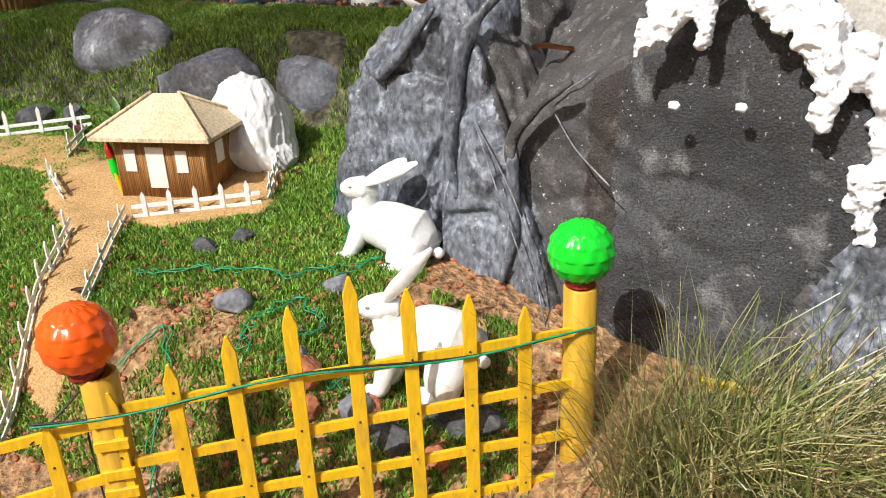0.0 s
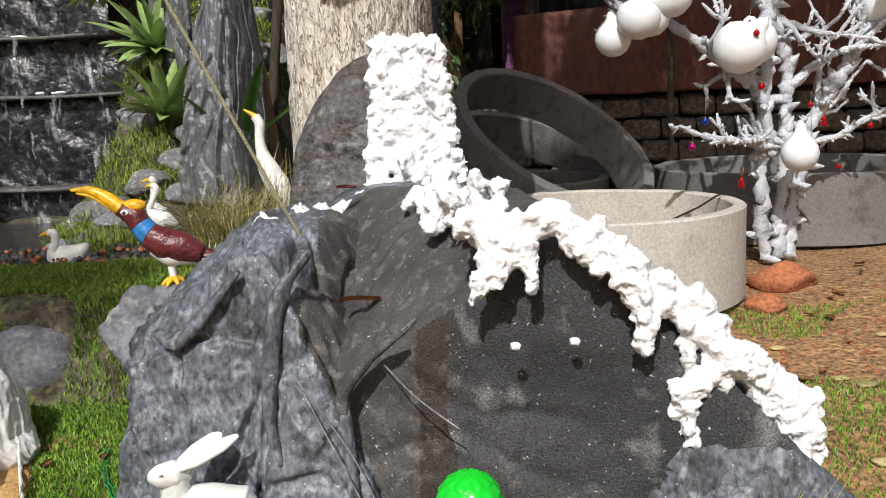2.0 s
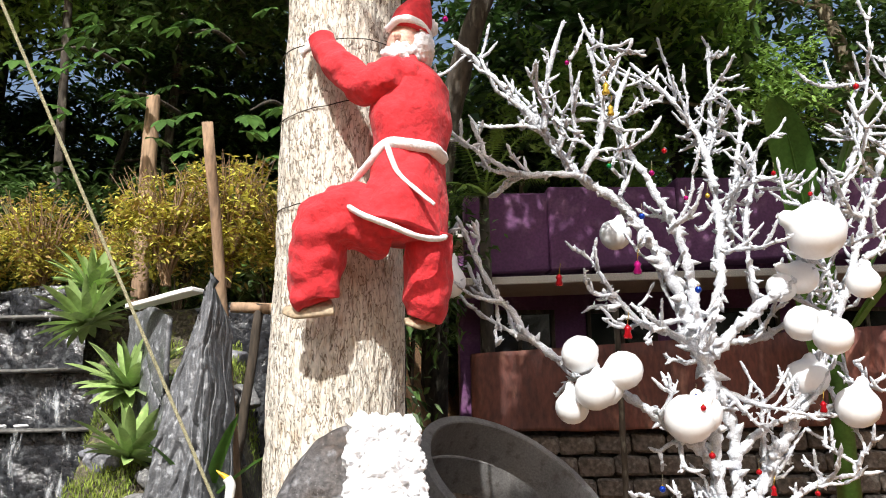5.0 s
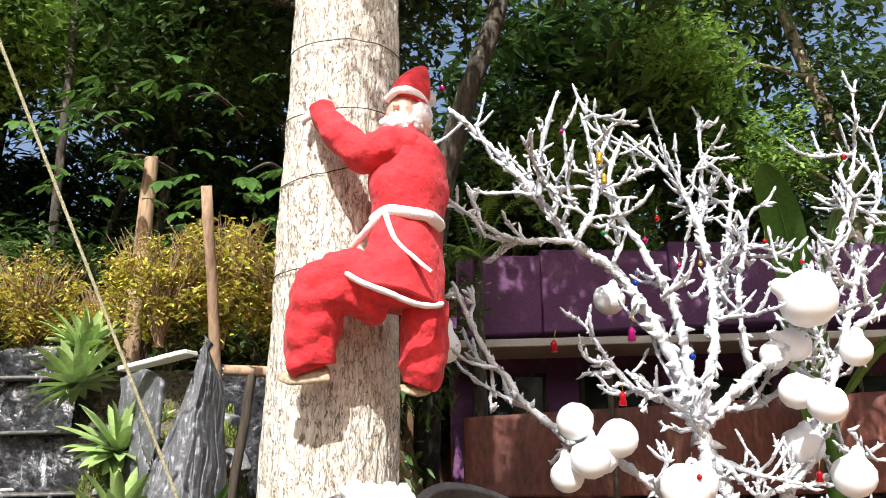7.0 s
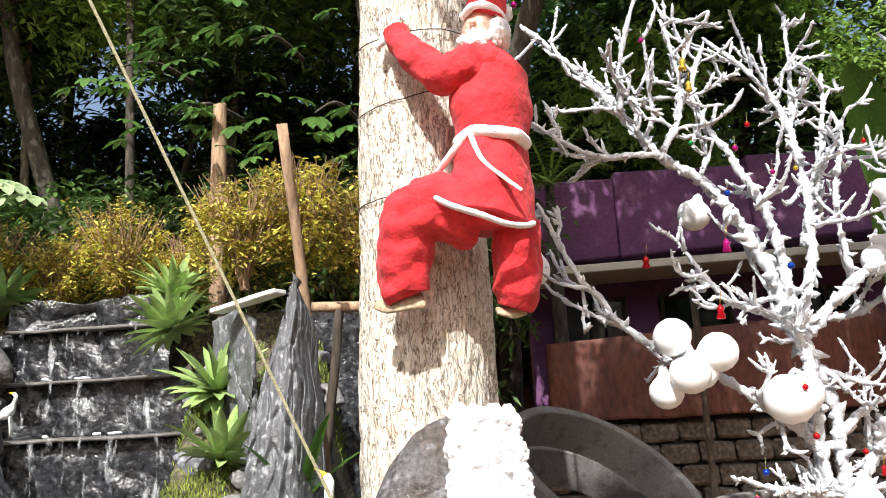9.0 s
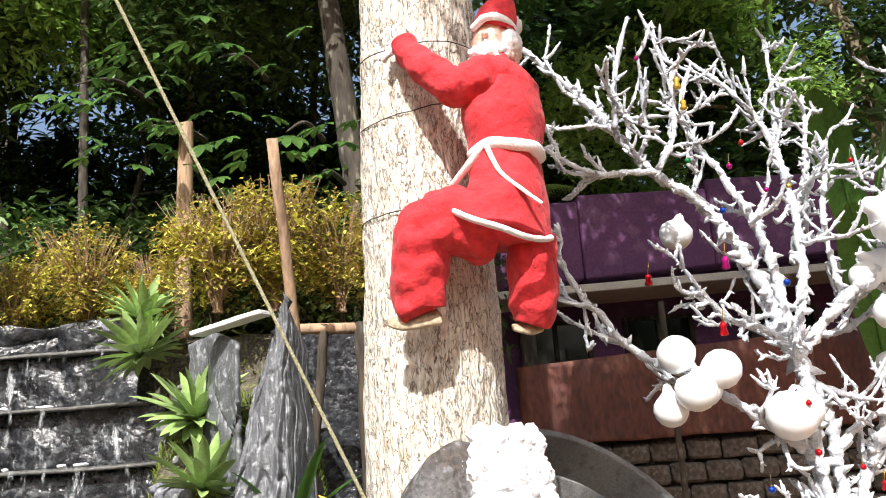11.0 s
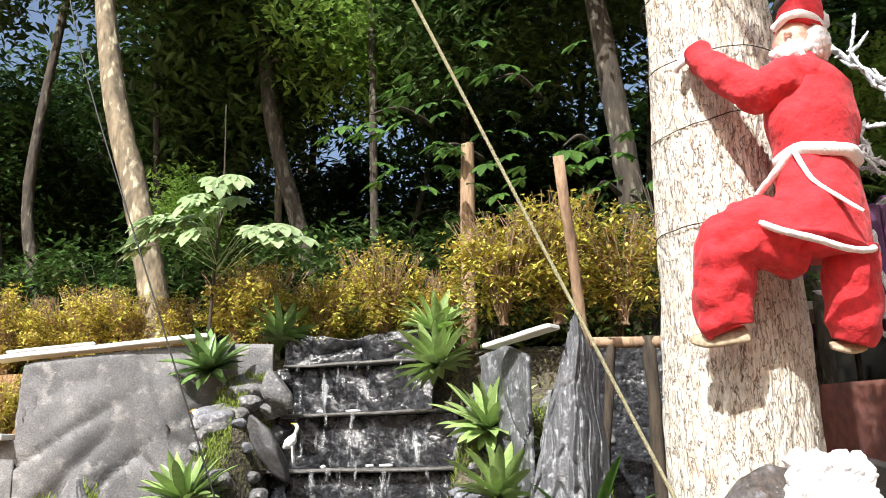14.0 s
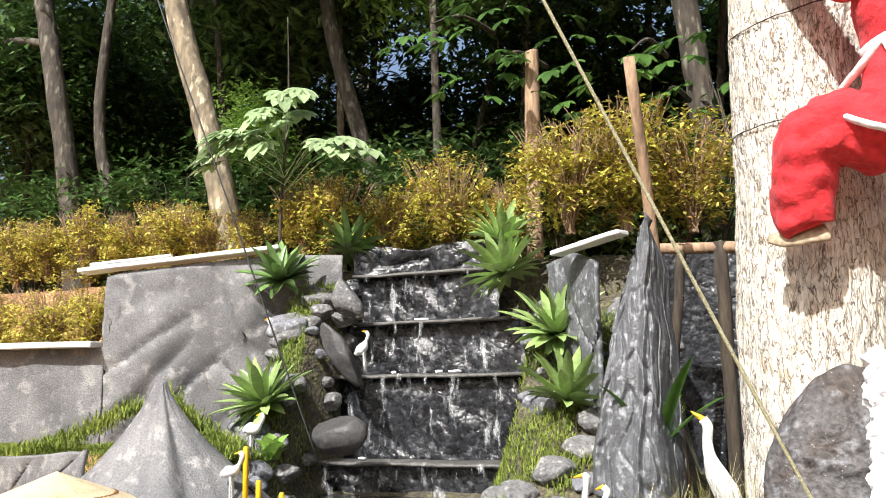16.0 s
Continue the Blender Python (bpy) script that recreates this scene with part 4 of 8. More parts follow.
M_EYE = mat("grey eye paint", (0.25, 0.22, 0.10), None, rough=0.5, bump=0)
rabbit(dict(nose=(0.058, 2.38, 0.836), head=(0.100, 2.41, 0.828), ear=(0.255, 2.45, 0.905), ear2=(0.21, 2.47, 0.90), chest=(0.100, 2.42, 0.735), mid=(0.175, 2.43, 0.715), rump=(0.245, 2.44, 0.69), paw=(0.045, 2.40, 0.622), hind=(0.205, 2.40, 0.60)), "white painted rabbit statue sitting up on the lawn")
rabbit(dict(nose=(0.297, 2.05, 0.673), head=(0.345, 2.07, 0.672), ear=(0.465, 2.11, 0.825), ear2=(0.43, 2.13, 0.80), chest=(0.365, 2.08, 0.585), mid=(0.45, 2.10, 0.605), rump=(0.52, 2.11, 0.59), paw=(0.335, 2.06, 0.455), hind=(0.49, 2.08, 0.465)), "white painted rabbit statue crouching behind the yellow fence")

M_BEAK = mat("yellow beak paint", (0.80, 0.47, 0.02), (0.72, 0.38, 0.02), rough=0.35, bump=0.1)
M_MAROON = mat("maroon gloss paint", (0.13, 0.022, 0.022), (0.09, 0.015, 0.02), scale=12, rough=0.3, bump=0.6, fine=55)
M_BLUE = mat("blue gloss paint", (0.03, 0.20, 0.50), None, rough=0.3, bump=0.1)


def build_hornbill():
    bm = bmesh.new()
    y = 3.15
    limb(bm, [(0.0, y, 1.245), (-0.06, y, 1.268), (-0.12, y, 1.285), (-0.165, y, 1.315)], [0.028, 0.05, 0.052, 0.04], 8, 20, 0.05, 40, 0)
    limb(bm, [(0.0, y, 1.25), (0.05, y, 1.238), (0.09, y, 1.228)], [0.022, 0.014, 0.006], 6, 12, 0, 1, 0, 0.5)
    limb(bm, [(-0.02, y, 1.232), (-0.10, y, 1.245), (-0.15, y, 1.275)], [0.015, 0.036, 0.03], 6, 16, 0, 1, 3)
    limb(bm, [(0.055, y, 1.226), (0.0, y, 1.232)], [0.006, 0.02], 4, 10, 0, 1, 3, 0.6)
    limb(bm, [(-0.155, y, 1.305), (-0.175, y, 1.328), (-0.192, y, 1.350)], [0.040, 0.0385, 0.035], 5, 20, 0, 1, 2)
    limb(bm, [(-0.19, y, 1.345), (-0.205, y, 1.375), (-0.235, y, 1.395), (-0.262, y, 1.40)], [0.035, 0.036, 0.030, 0.018], 6, 18, 0, 1, 0)
    blob(bm, (-0.205, y, 1.410), (0.040, 0.026, 0.022), 3, 0.03, 2, 1, 1)
    limb(bm, [(-0.245, y, 1.402), (-0.29, y, 1.44), (-0.34, y, 1.465), (-0.40, y, 1.468)], [0.026, 0.02, 0.014, 0.004], 8, 14, 0, 1, 1)
    limb(bm, [(-0.252, y, 1.395), (-0.29, y, 1.420), (-0.335, y, 1.446), (-0.385, y, 1.458)], [0.016, 0.012, 0.008, 0.003], 8, 10, 0, 1, 1)
    blob(bm, (-0.225, y - 0.030, 1.392), (0.014, 0.006, 0.010), 2, 0, 1, 0, 3)
    blob(bm, (-0.226, y - 0.035, 1.392), (0.006, 0.004, 0.006), 2, 0, 1, 0, 0)
    limb(bm, [(-0.10, y, 1.25), (-0.103, y, 1.20), (-0.10, y, 1.165)], [0.02, 0.013, 0.011], 5, 12, 0, 1, 3)
    for dx, dy in ((-0.035, -0.02), (-0.012, -0.04), (0.022, -0.03), (0.03, 0.015)):
        limb(bm, [(-0.10, y, 1.172), (-0.10 + dx * 0.6, y + dy * 0.6, 1.163), (-0.10 + dx, y + dy, 1.150)], [0.011, 0.009, 0.004], 4, 8, 0, 1, 1)
    # stubby rock it is fixed on
    blob(bm, (-0.10, y, 1.10), (0.07, 0.07, 0.055), 3, 0.25, 2, 5, 4)
    solo("bird_statue", bm, [M_MAROON, M_BEAK, M_BLUE, M_WHITEPAINT, M_STONE], "maroon bird statue with a huge curved yellow beak and blue collar", "statue")


build_hornbill()


def wading_bird(path, rad, beak, legs, label, y):
    """path runs from head to tail in x, z."""
    bm = bmesh.new()
    pts = [(x, y, z) for x, z in path]
    limb(bm, pts, rad, 8, 16, 0.06, 25, 0)
    h, b = Vector(pts[0]), Vector((beak[0], y, beak[1]))
    limb(bm, [h + (h - b) * 0.1, h.lerp(b, 0.4), b], [rad[0] * 0.7, rad[0] * 0.5, 0.002], 4, 10, 0, 1, 1)
    for x, z, x2, z2 in legs:
        for dy in (-0.012, 0.014):
            limb(bm, [(x, y + dy, z), (x2, y + dy, z2)], [0.007, 0.005], 3, 8, 0, 1, 0)
    return solo("bird_statue", bm, [M_WHITEPAINT, M_BEAK], label, "statue", "white bird statues")


wading_bird([(-0.013, 1.672), (0.004, 1.64), (0.0, 1.58), (0.005, 1.52), (0.03, 1.44), (0.065, 1.37), (0.10, 1.29), (0.118, 1.25)], [0.020, 0.022, 0.02, 0.026, 0.046, 0.052, 0.036, 0.01], (-0.06, 1.704), [(0.06, 1.36, 0.05, 1.12)], "white egret statue stretching its neck up by the rock", 4.12)
wading_bird([(-0.407, 1.418), (-0.392, 1.395), (-0.412, 1.35), (-0.425, 1.315), (-0.40, 1.28), (-0.36, 1.265), (-0.318, 1.245)], [0.014, 0.014, 0.012, 0.014, 0.032, 0.036, 0.008], (-0.44, 1.405), [(-0.38, 1.27, -0.385, 1.07)], "small white egret statue beside the pond", 3.9)
wading_bird([(-1.0, 1.20), (-0.975, 1.192), (-0.975, 1.152), (-0.995, 1.112), (-0.975, 1.085), (-0.93, 1.085), (-0.875, 1.105), (-0.83, 1.14)], [0.018, 0.02, 0.016, 0.02, 0.05, 0.058, 0.044, 0.01], (-1.045, 1.187), [], "white swan statue at the pond's edge", 4.2)
wading_bird([(-2.653, 1.65), (-2.64, 1.63), (-2.66, 1.59), (-2.69, 1.56), (-2.73, 1.56), (-2.78, 1.55)], [0.014, 0.014, 0.012, 0.03, 0.04, 0.01], (-2.69, 1.64), [(-2.72, 1.56, -2.72, 1.40)], "small white egret statue among the rocks", 5.0)
wading_bird([(-2.543, 1.46), (-2.53, 1.44), (-2.55, 1.39), (-2.58, 1.36), (-2.62, 1.35), (-2.67, 1.33)], [0.014, 0.014, 0.012, 0.028, 0.036, 0.01], (-2.585, 1.45), [(-2.60, 1.35, -2.60, 1.12)], "small white egret statue near yellow posts", 4.6)
wading_bird([(-2.401, 2.185), (-2.385, 2.16), (-2.40, 2.12), (-2.42, 2.08), (-2.45, 2.05), (-2.49, 2.02)], [0.013, 0.013, 0.012, 0.034, 0.04, 0.01], (-2.435, 2.19), [(-2.42, 2.06, -2.41, 1.90)], "small white egret statue standing on the waterfall step", 6.02)
wading_bird([(-3.11, 2.295), (-3.09, 2.27), (-3.05, 2.22), (-2.97, 2.19), (-2.88, 2.20), (-2.80, 2.25)], [0.022, 0.024, 0.03, 0.085, 0.075, 0.02], (-3.15, 2.29), [(-2.97, 2.16, -2.97, 2.02)], "white dove statue with spread tail on the rocks", 5.85)
wading_bird([(-0.556, 1.41), (-0.54, 1.40), (-0.545, 1.35), (-0.55, 1.30), (-0.52, 1.25), (-0.47, 1.22)], [0.016, 0.018, 0.014, 0.016, 0.04, 0.01], (-0.60, 1.40), [(-0.53, 1.25, -0.53, 1.05)], "white egret statue with a yellow beak beside the falls", 4.3)

bm = bmesh.new()
limb(bm, [(-1.48, 4.06, 1.20), (-1.52, 4.06, 1.14), (-1.57, 4.06, 1.13), (-1.61, 4.06, 1.15)], [0.008, 0.045, 0.055, 0.02], 8, 18, 0.04, 20)
limb(bm, [(-1.60, 4.06, 1.14), (-1.605, 4.05, 1.20), (-1.60, 4.04, 1.245), (-1.595, 4.04, 1.265)], [0.036, 0.026, 0.03, 0.012], 8, 16)
limb(bm, [(-1.605, 4.02, 1.24), (-1.625, 3.985, 1.233)], [0.012, 0.004], 4, 10, 0, 1, 1)
solo("duck_statue", bm, [mat("grey blue paint", (0.16, 0.26, 0.38), (0.10, 0.17, 0.27), scale=14, rough=0.4, bump=0.3), M_BEAK], "grey-blue duck statue on the gravel by the pond", "statue")

# ---- toy hut, its yard and fences ----
def build_hut():
    hut = thing("model_hut", (-0.76, 2.60, 0.66), "model hut of brown sticks with a straw roof", "model house")
    rot = Matrix.Rotation(radians(14), 4, "Z")
    C = Matrix.Translation((-0.775, 2.62, 0.0)) @ rot
    z0, h = 0.655, 0.225
    hx, hy = 0.16, 0.10
    walls = [(-hx, -hy, hx, -hy), (hx, -hy, hx, hy), (hx, hy, -hx, hy), (-hx, hy, -hx, -hy)]
    for x0, y0, x1, y1 in walls:
        bm = bmesh.new()
        n = int(math.hypot(x1 - x0, y1 - y0) / 0.0062)
        for k in range(n):
            f = (k + 0.5) / n
            p = C @ Vector((x0 + (x1 - x0) * f, y0 + (y1 - y0) * f, 0))
            tube(bm, [(p.x, p.y, z0), (p.x, p.y, z0 + h)], 0.0037 + 0.0006 * nz((f * 40, x0, y0), 1), 6)
        tagged(part("stick_wall", bm, M_STICKS, hut), kind="stuff")
    # hipped straw roof
    bm = bmesh.new()
    ex, ey, rx, zt, ze = 0.215, 0.155, 0.05, z0 + 0.335, z0 + 0.222
    for dz in (0.0, -0.012):
        vs = [bm.verts.new(C @ Vector(p)) for p in ((-ex, -ey, ze + dz), (ex, -ey, ze + dz), (ex, ey, ze + dz), (-ex, ey, ze + dz), (-rx, 0, zt + dz), (rx, 0, zt + dz))]
        for q in ((0, 1, 5, 4), (1, 2, 5), (2, 3, 4, 5), (3, 0, 4)):
            bm.faces.new([vs[i] for i in q])
    bm.verts.ensure_lookup_table()
    for a, b in ((0, 1), (1, 2), (2, 3), (3, 0)):
        bm.faces.new((bm.verts[a], bm.verts[b], bm.verts[6 + b], bm.verts[6 + a]))
    roof = part("roof", bm, M_THATCH, hut, smooth=False)
    for a, b in (((-ex, -ey), (-rx, 0)), ((ex, -ey), (rx, 0)), ((ex, ey), (rx, 0))):
        bm = bmesh.new()
        p, q = C @ Vector((*a, ze + 0.004)), C @ Vector((*b, zt + 0.004))
        tube(bm, [p, q], 0.006, 6, 0.1, 40)
        part("roof_hip", bm, M_THATCH, roof)
    cards = [("door", 0, -0.012, 0.033, 0.03, 0.14), ("window", 0, -0.105, 0.021, 0.085, 0.075), ("window", 0, 0.082, 0.021, 0.085, 0.075), ("window", 1, 0.0, 0.026, 0.095, 0.075)]
    for name, wall, s, w, zb, hh in cards:
        bm = bmesh.new()
        if wall == 0:
            box(bm, (s, -hy - 0.006, z0 + zb + 0.01 + hh / 2), (2 * w, 0.004, hh), bevel=0.0008)
        else:
            box(bm, (hx + 0.006, s, z0 + zb + 0.01 + hh / 2), (0.004, 2 * w, hh), bevel=0.0008)
        bmesh.ops.transform(bm, matrix=C, verts=bm.verts)
        part(name, bm, M_PAPER, hut, "plain white card", smooth=False)


build_hut()


def mini_fence(pts, label, step=0.075, h=0.075):
    pts = [Vector((x, y, ground_z(x, y))) for x, y in pts]
    fence = thing("toy_fence", pts[0], label, "toy fence", "white toy fences")
    for a, b in zip(pts, pts[1:]):
        L = (b - a).length
        d = (b - a).normalized()
        rot = Matrix.Rotation(math.atan2(d.y, d.x), 4, "Z")
        for zz in (0.018, 0.050):
            bm = bmesh.new()
            tilt = Matrix.Rotation(-math.asin(d.z), 4, "Y")
            box(bm, (a + b) / 2 + Vector((0, 0, zz)), (L, 0.004, 0.014), rot @ tilt, 0.0008)
            part("rail", bm, M_WHITEPAINT, fence, smooth=False)
        for k in range(max(2, round(L / step))):
            f = (k + 0.5) / max(2, round(L / step))
            c = a.lerp(b, f)
            bm = bmesh.new()
            w = 0.0075
            prof = [(-w, -0.01), (w, -0.01), (w, h - 0.016), (0, h), (-w, h - 0.016)]
            n = len(prof)
            for off in (-0.0055, -0.0015):
                for x, z in prof:
                    bm.verts.new(c + rot @ Vector((x, off, z)))
            bm.verts.ensure_lookup_table()
            V = bm.verts
            bm.faces.new(V[:n])
            bm.faces.new(V[n:])
            for j in range(n):
                bm.faces.new((V[j], V[(j + 1) % n], V[n + (j + 1) % n], V[n + j]))
            part("picket", bm, M_WHITEPAINT, fence, smooth=False)


mini_fence([(-0.74, 2.36), (-0.39, 2.57)], "white toy picket fence in front of the model hut", 0.09, 0.10)
mini_fence([(-0.385, 2.60), (-0.63, 3.08)], "white toy picket fence beside the covered model", 0.08, 0.09)
mini_fence([(-0.77, 2.36), (-0.63, 2.15), (-0.49, 1.92)], "low white toy fence along the sandy path", 0.11, 0.085)
mini_fence([(-0.87, 2.23), (-0.67, 1.92), (-0.55, 1.70), (-0.50, 1.58)], "white toy picket fence bordering the path", 0.10, 0.105)
mini_fence([(-1.32, 2.53), (-1.10, 2.40)], "short white toy fence by the path bend", 0.08, 0.10)
mini_fence([(-1.55, 2.93), (-1.40, 2.69)], "short white toy fence by the hut path", 0.09, 0.10)
mini_fence([(-2.25, 2.62), (-1.95, 2.78), (-1.60, 3.0)], "white toy picket fence behind the sandy path", 0.12, 0.12)


def sheet(name, outline, lift, m, label, category, res=0.03):
    """A thin layer of loose material lying on the ground within an outline."""
    xs = [p[0] for p in outline]
    ys = [p[1] for p in outline]

    def inside(x, y):
        c = False
        for (x0, y0), (x1, y1) in zip(outline, outline[1:] + outline[:1]):
            if (y0 > y) != (y1 > y) and x < (x1 - x0) * (y - y0) / (y1 - y0) + x0:
                c = not c
        return c

    nx, ny = int((max(xs) - min(xs)) / res) + 3, int((max(ys) - min(ys)) / res) + 3
    verts, faces, idx = [], [], {}
    for j in range(ny):
        for i in range(nx):
            x, y = min(xs) - res + i * res, min(ys) - res + j * res
            dx, dy = 0.03 * nz((x, y, 1), 9), 0.03 * nz((x, y, 5), 9)
            ins = inside(x + dx, y + dy)
            idx[i, j] = len(verts)
            verts.append((x, y, ground_z(x, y) + (lift + 0.006 * nz((x, y, 0), 14) if ins else -0.02)))
    for j in range(ny - 1):
        for i in range(nx - 1):
            faces.append((idx[i, j], idx[i + 1, j], idx[i + 1, j + 1], idx[i, j + 1]))
    return tagged(from_lists(name, verts, faces, m), label, category, kind="stuff")


sheet("yard_sand", [(-0.62, 2.33), (-0.36, 2.53), (-0.52, 2.98), (-1.0, 3.0), (-1.3, 2.6), (-1.2, 2.4), (-0.86, 2.2), (-0.58, 1.75), (-0.42, 1.7), (-0.52, 1.95), (-0.74, 2.34)], 0.016, M_SAND, "yellow sand of the model yard and path", "sand")
sheet("path_sand", [(-1.4, 2.55), (-1.2, 2.4), (-1.0, 2.5), (-1.25, 2.75), (-1.6, 2.9), (-2.1, 2.75), (-2.1, 2.6)], 0.014, M_SAND, "yellow sand strip by the toy fence", "sand")


def build_bag():
    bm = bmesh.new()
    made = bmesh.ops.create_icosphere(bm, subdivisions=6, radius=1.0)["verts"]
    for v in made:
        d = v.co.normalized()
        ridge = max(0.0, 1 - abs(nz((d.x * 2.2 + d.z, d.y * 2.2, d.z * 0.7), 1.3)) * 5) + 0.6 * max(0.0, 1 - abs(nz((d.x * 4 - d.z, d.y * 4, d.z * 1.5 + 6), 1.2)) * 6)
        k = 0.98 + 0.16 * nz(d, 1.4) + 0.045 * ridge
        q = Vector((d.x * 0.15, d.y * 0.14, d.z * 0.23)) * k
        if d.z < 0:
            q.x *= 1 + 0.6 * -d.z
            q.z *= 0.55
        v.co = Vector((-0.635, 2.87, 0.78)) + q
    solo("covered_model", bm, M_BAG, "model wrapped in crumpled translucent white plastic", "plastic cover")


build_bag()

# ---- stones ----
def on_ground(x, y, up=0.0):
    return (x, y, ground_z(x, y) + up)


stone(on_ground(-0.10, 2.06, 0.02), (0.055, 0.045, 0.04), M_STONE, "angular grey stone on the lawn", 4)
stone(on_ground(0.125, 2.215, 0.012), (0.045, 0.035, 0.03), M_STONE, "rounded speckled grey stone on the lawn", 9)
stone(on_ground(-0.36, 2.26, 0.01), (0.05, 0.03, 0.03), M_DARKROCK, "black rough stone in the grass", 12)
stone(on_ground(-0.30, 2.36, 0.01), (0.045, 0.03, 0.025), M_DARKROCK, "black rough stone in the grass", 13)
stone((-1.13, 3.24, 0.85), (0.27, 0.12, 0.20), M_STONE, "large flat grey stone set in the bank", 21)
stone((-0.66, 3.28, 0.88), (0.15, 0.10, 0.17), M_STONE, "dark grey stone set in the bank", 22)
stone((-0.28, 3.30, 0.92), (0.16, 0.12, 0.20), M_STONE, "brownish grey stone set in the bank", 23)
stone((-1.72, 3.35, 0.98), (0.34, 0.14, 0.17), M_STONE, "broad grey stone slab set in the bank", 24)
for k, (x, y, r) in enumerate(((-1.95, 3.0, 0.10), (-2.15, 2.9, 0.09), (-1.75, 3.05, 0.06), (-2.3, 2.7, 0.08))):
    stone(on_ground(x, y, 0.02), (r, r * 0.8, r * 0.7), M_DARKROCK, "rough black lava stone on the lawn edge", 30 + k)
stone(on_ground(-1.25, 2.9, 0.02), (0.04, 0.03, 0.05), M_STONE, "small upright grey stone", 41)
stone(on_ground(-1.08, 2.05, 0.02), (0.07, 0.05, 0.03), M_STONE, "pale grey stone beside the path fence", 43)
stone(on_ground(0.40, 1.96, -0.02), (0.08, 0.05, 0.06), M_DARKROCK, "dark stone behind the yellow fence", 44)
stone(on_ground(0.50, 2.10, -0.06), (0.16, 0.10, 0.09), M_DARKROCK, "dark stone under the crouching rabbit", 45)
stone(on_ground(0.34, 2.0, -0.03), (0.07, 0.06, 0.06), M_LATERITE, "reddish stone at the lawn's foot", 46)
rng = random.Random(77)
for k in range(9):
    x, y = rng.uniform(0.15, 0.7), rng.uniform(1.78, 1.98)
    stone(on_ground(x, y, 0.01), (rng.uniform(0.02, 0.045),) * 3, rng.choice((M_STONE, M_LATERITE, M_LATERITE)), "small rough stone at the fence foot", 60 + k)
stone(on_ground(2.35, 4.3, 0.03), (0.17, 0.14, 0.09), M_LATERITE, "red laterite lump beside the concrete ring", 51)
stone(on_ground(2.15, 4.0, 0.02), (0.09, 0.08, 0.05), M_LATERITE, "red laterite lump on the earth", 52)


# ---- lawn and sedge ----
def blades(name, spots, h, w, m, label, category, lean=0.5, kink=True):
    """Grass blades, each a narrow bent strip."""
    rng = random.Random(len(spots))
    verts, faces = [], []
    for x, y, z, k in spots:
        a = rng.uniform(0, 2 * math.pi)
        hh = h * k * rng.uniform(0.6, 1.3)
        ld = rng.uniform(0, 2 * math.pi)
        le = hh * lean * rng.uniform(0.2, 1.2)
        ux, uy = math.cos(a) * w, math.sin(a) * w
        b = len(verts)
        verts += [(x - ux, y - uy, z - 0.004), (x + ux, y + uy, z - 0.004), (x + ux * 0.8 + le * 0.35 * math.cos(ld), y + uy * 0.8 + le * 0.35 * math.sin(ld), z + hh * 0.6), (x - ux * 0.8 + le * 0.35 * math.cos(ld), y - uy * 0.8 + le * 0.35 * math.sin(ld), z + hh * 0.6), (x + le * math.cos(ld), y + le * math.sin(ld), z + hh)]
        faces += [(b, b + 1, b + 2, b + 3), (b + 3, b + 2, b + 4)]
    return tagged(from_lists(name, verts, faces, m), label, category, kind="stuff")


SAND_KEEP = [(-0.62, 2.33), (-0.36, 2.53), (-0.52, 2.98), (-1.0, 3.0), (-1.3, 2.6), (-1.2, 2.4), (-0.86, 2.2), (-0.58, 1.75), (-0.42, 1.7), (-0.52, 1.95), (-0.74, 2.34)]


def inside(poly, x, y):
    c = False
    for (x0, y0), (x1, y1) in zip(poly, poly[1:] + poly[:1]):
        if (y0 > y) != (y1 > y) and x < (x1 - x0) * (y - y0) / (y1 - y0) + x0:
            c = not c
    return c


def build_lawn():
    rng = random.Random(11)
    spots = []
    while len(spots) < 130000:
        x, y = rng.uniform(-2.6, 0.75), rng.uniform(1.62, 3.15)
        if inside(SAND_KEEP, x, y) or x > 0.26 + (2.5 - y) * 0.35 + 0.30 * (y < 2.3):
            continue
        bare = nz((x, y, 2), 3.2) + 0.6 * nz((x, y, 9), 9)
        edge = smooth01(2.2, 1.75, y) * 0.14
        if bare > 0.42 - edge + 0.25 * smooth01(2.1, 2.6, y) + rng.gauss(0, 0.08):
            continue
        spots.append((x, y, ground_z(x, y), 1.0))
    blades("lawn", spots, 0.018, 0.0024, M_GRASS, "short bright green lawn grass with bare earth patches", "grass", 0.8)
    spots = []
    while len(spots) < 60000:
        x, y = rng.uniform(-3.2, 0.15), rng.uniform(3.0, 4.1)
        if y < 3.22 + 0.1 * nz((x, 0, 0), 3) and rng.random() < 0.25 or nz((x, y, 4), 2.5) > 0.48:
            continue
        spots.append((x, y, ground_z(x, y), 1.0))
    blades("bank_grass", spots, 0.024, 0.0034, M_BANKGRASS, "mossy olive green turf on the stone bank", "grass", 0.8)
    spots = []
    while len(spots) < 9000:
        x, y = rng.uniform(1.5, 3.2), rng.uniform(2.2, 4.0)
        if nz((x, y, 6), 1.9) < 0.12:
            continue
        spots.append((x, y, ground_z(x, y), 1.0))
    blades("weeds", spots, 0.02, 0.002, M_GRASS, "sparse green weeds on red earth", "grass", 0.9)


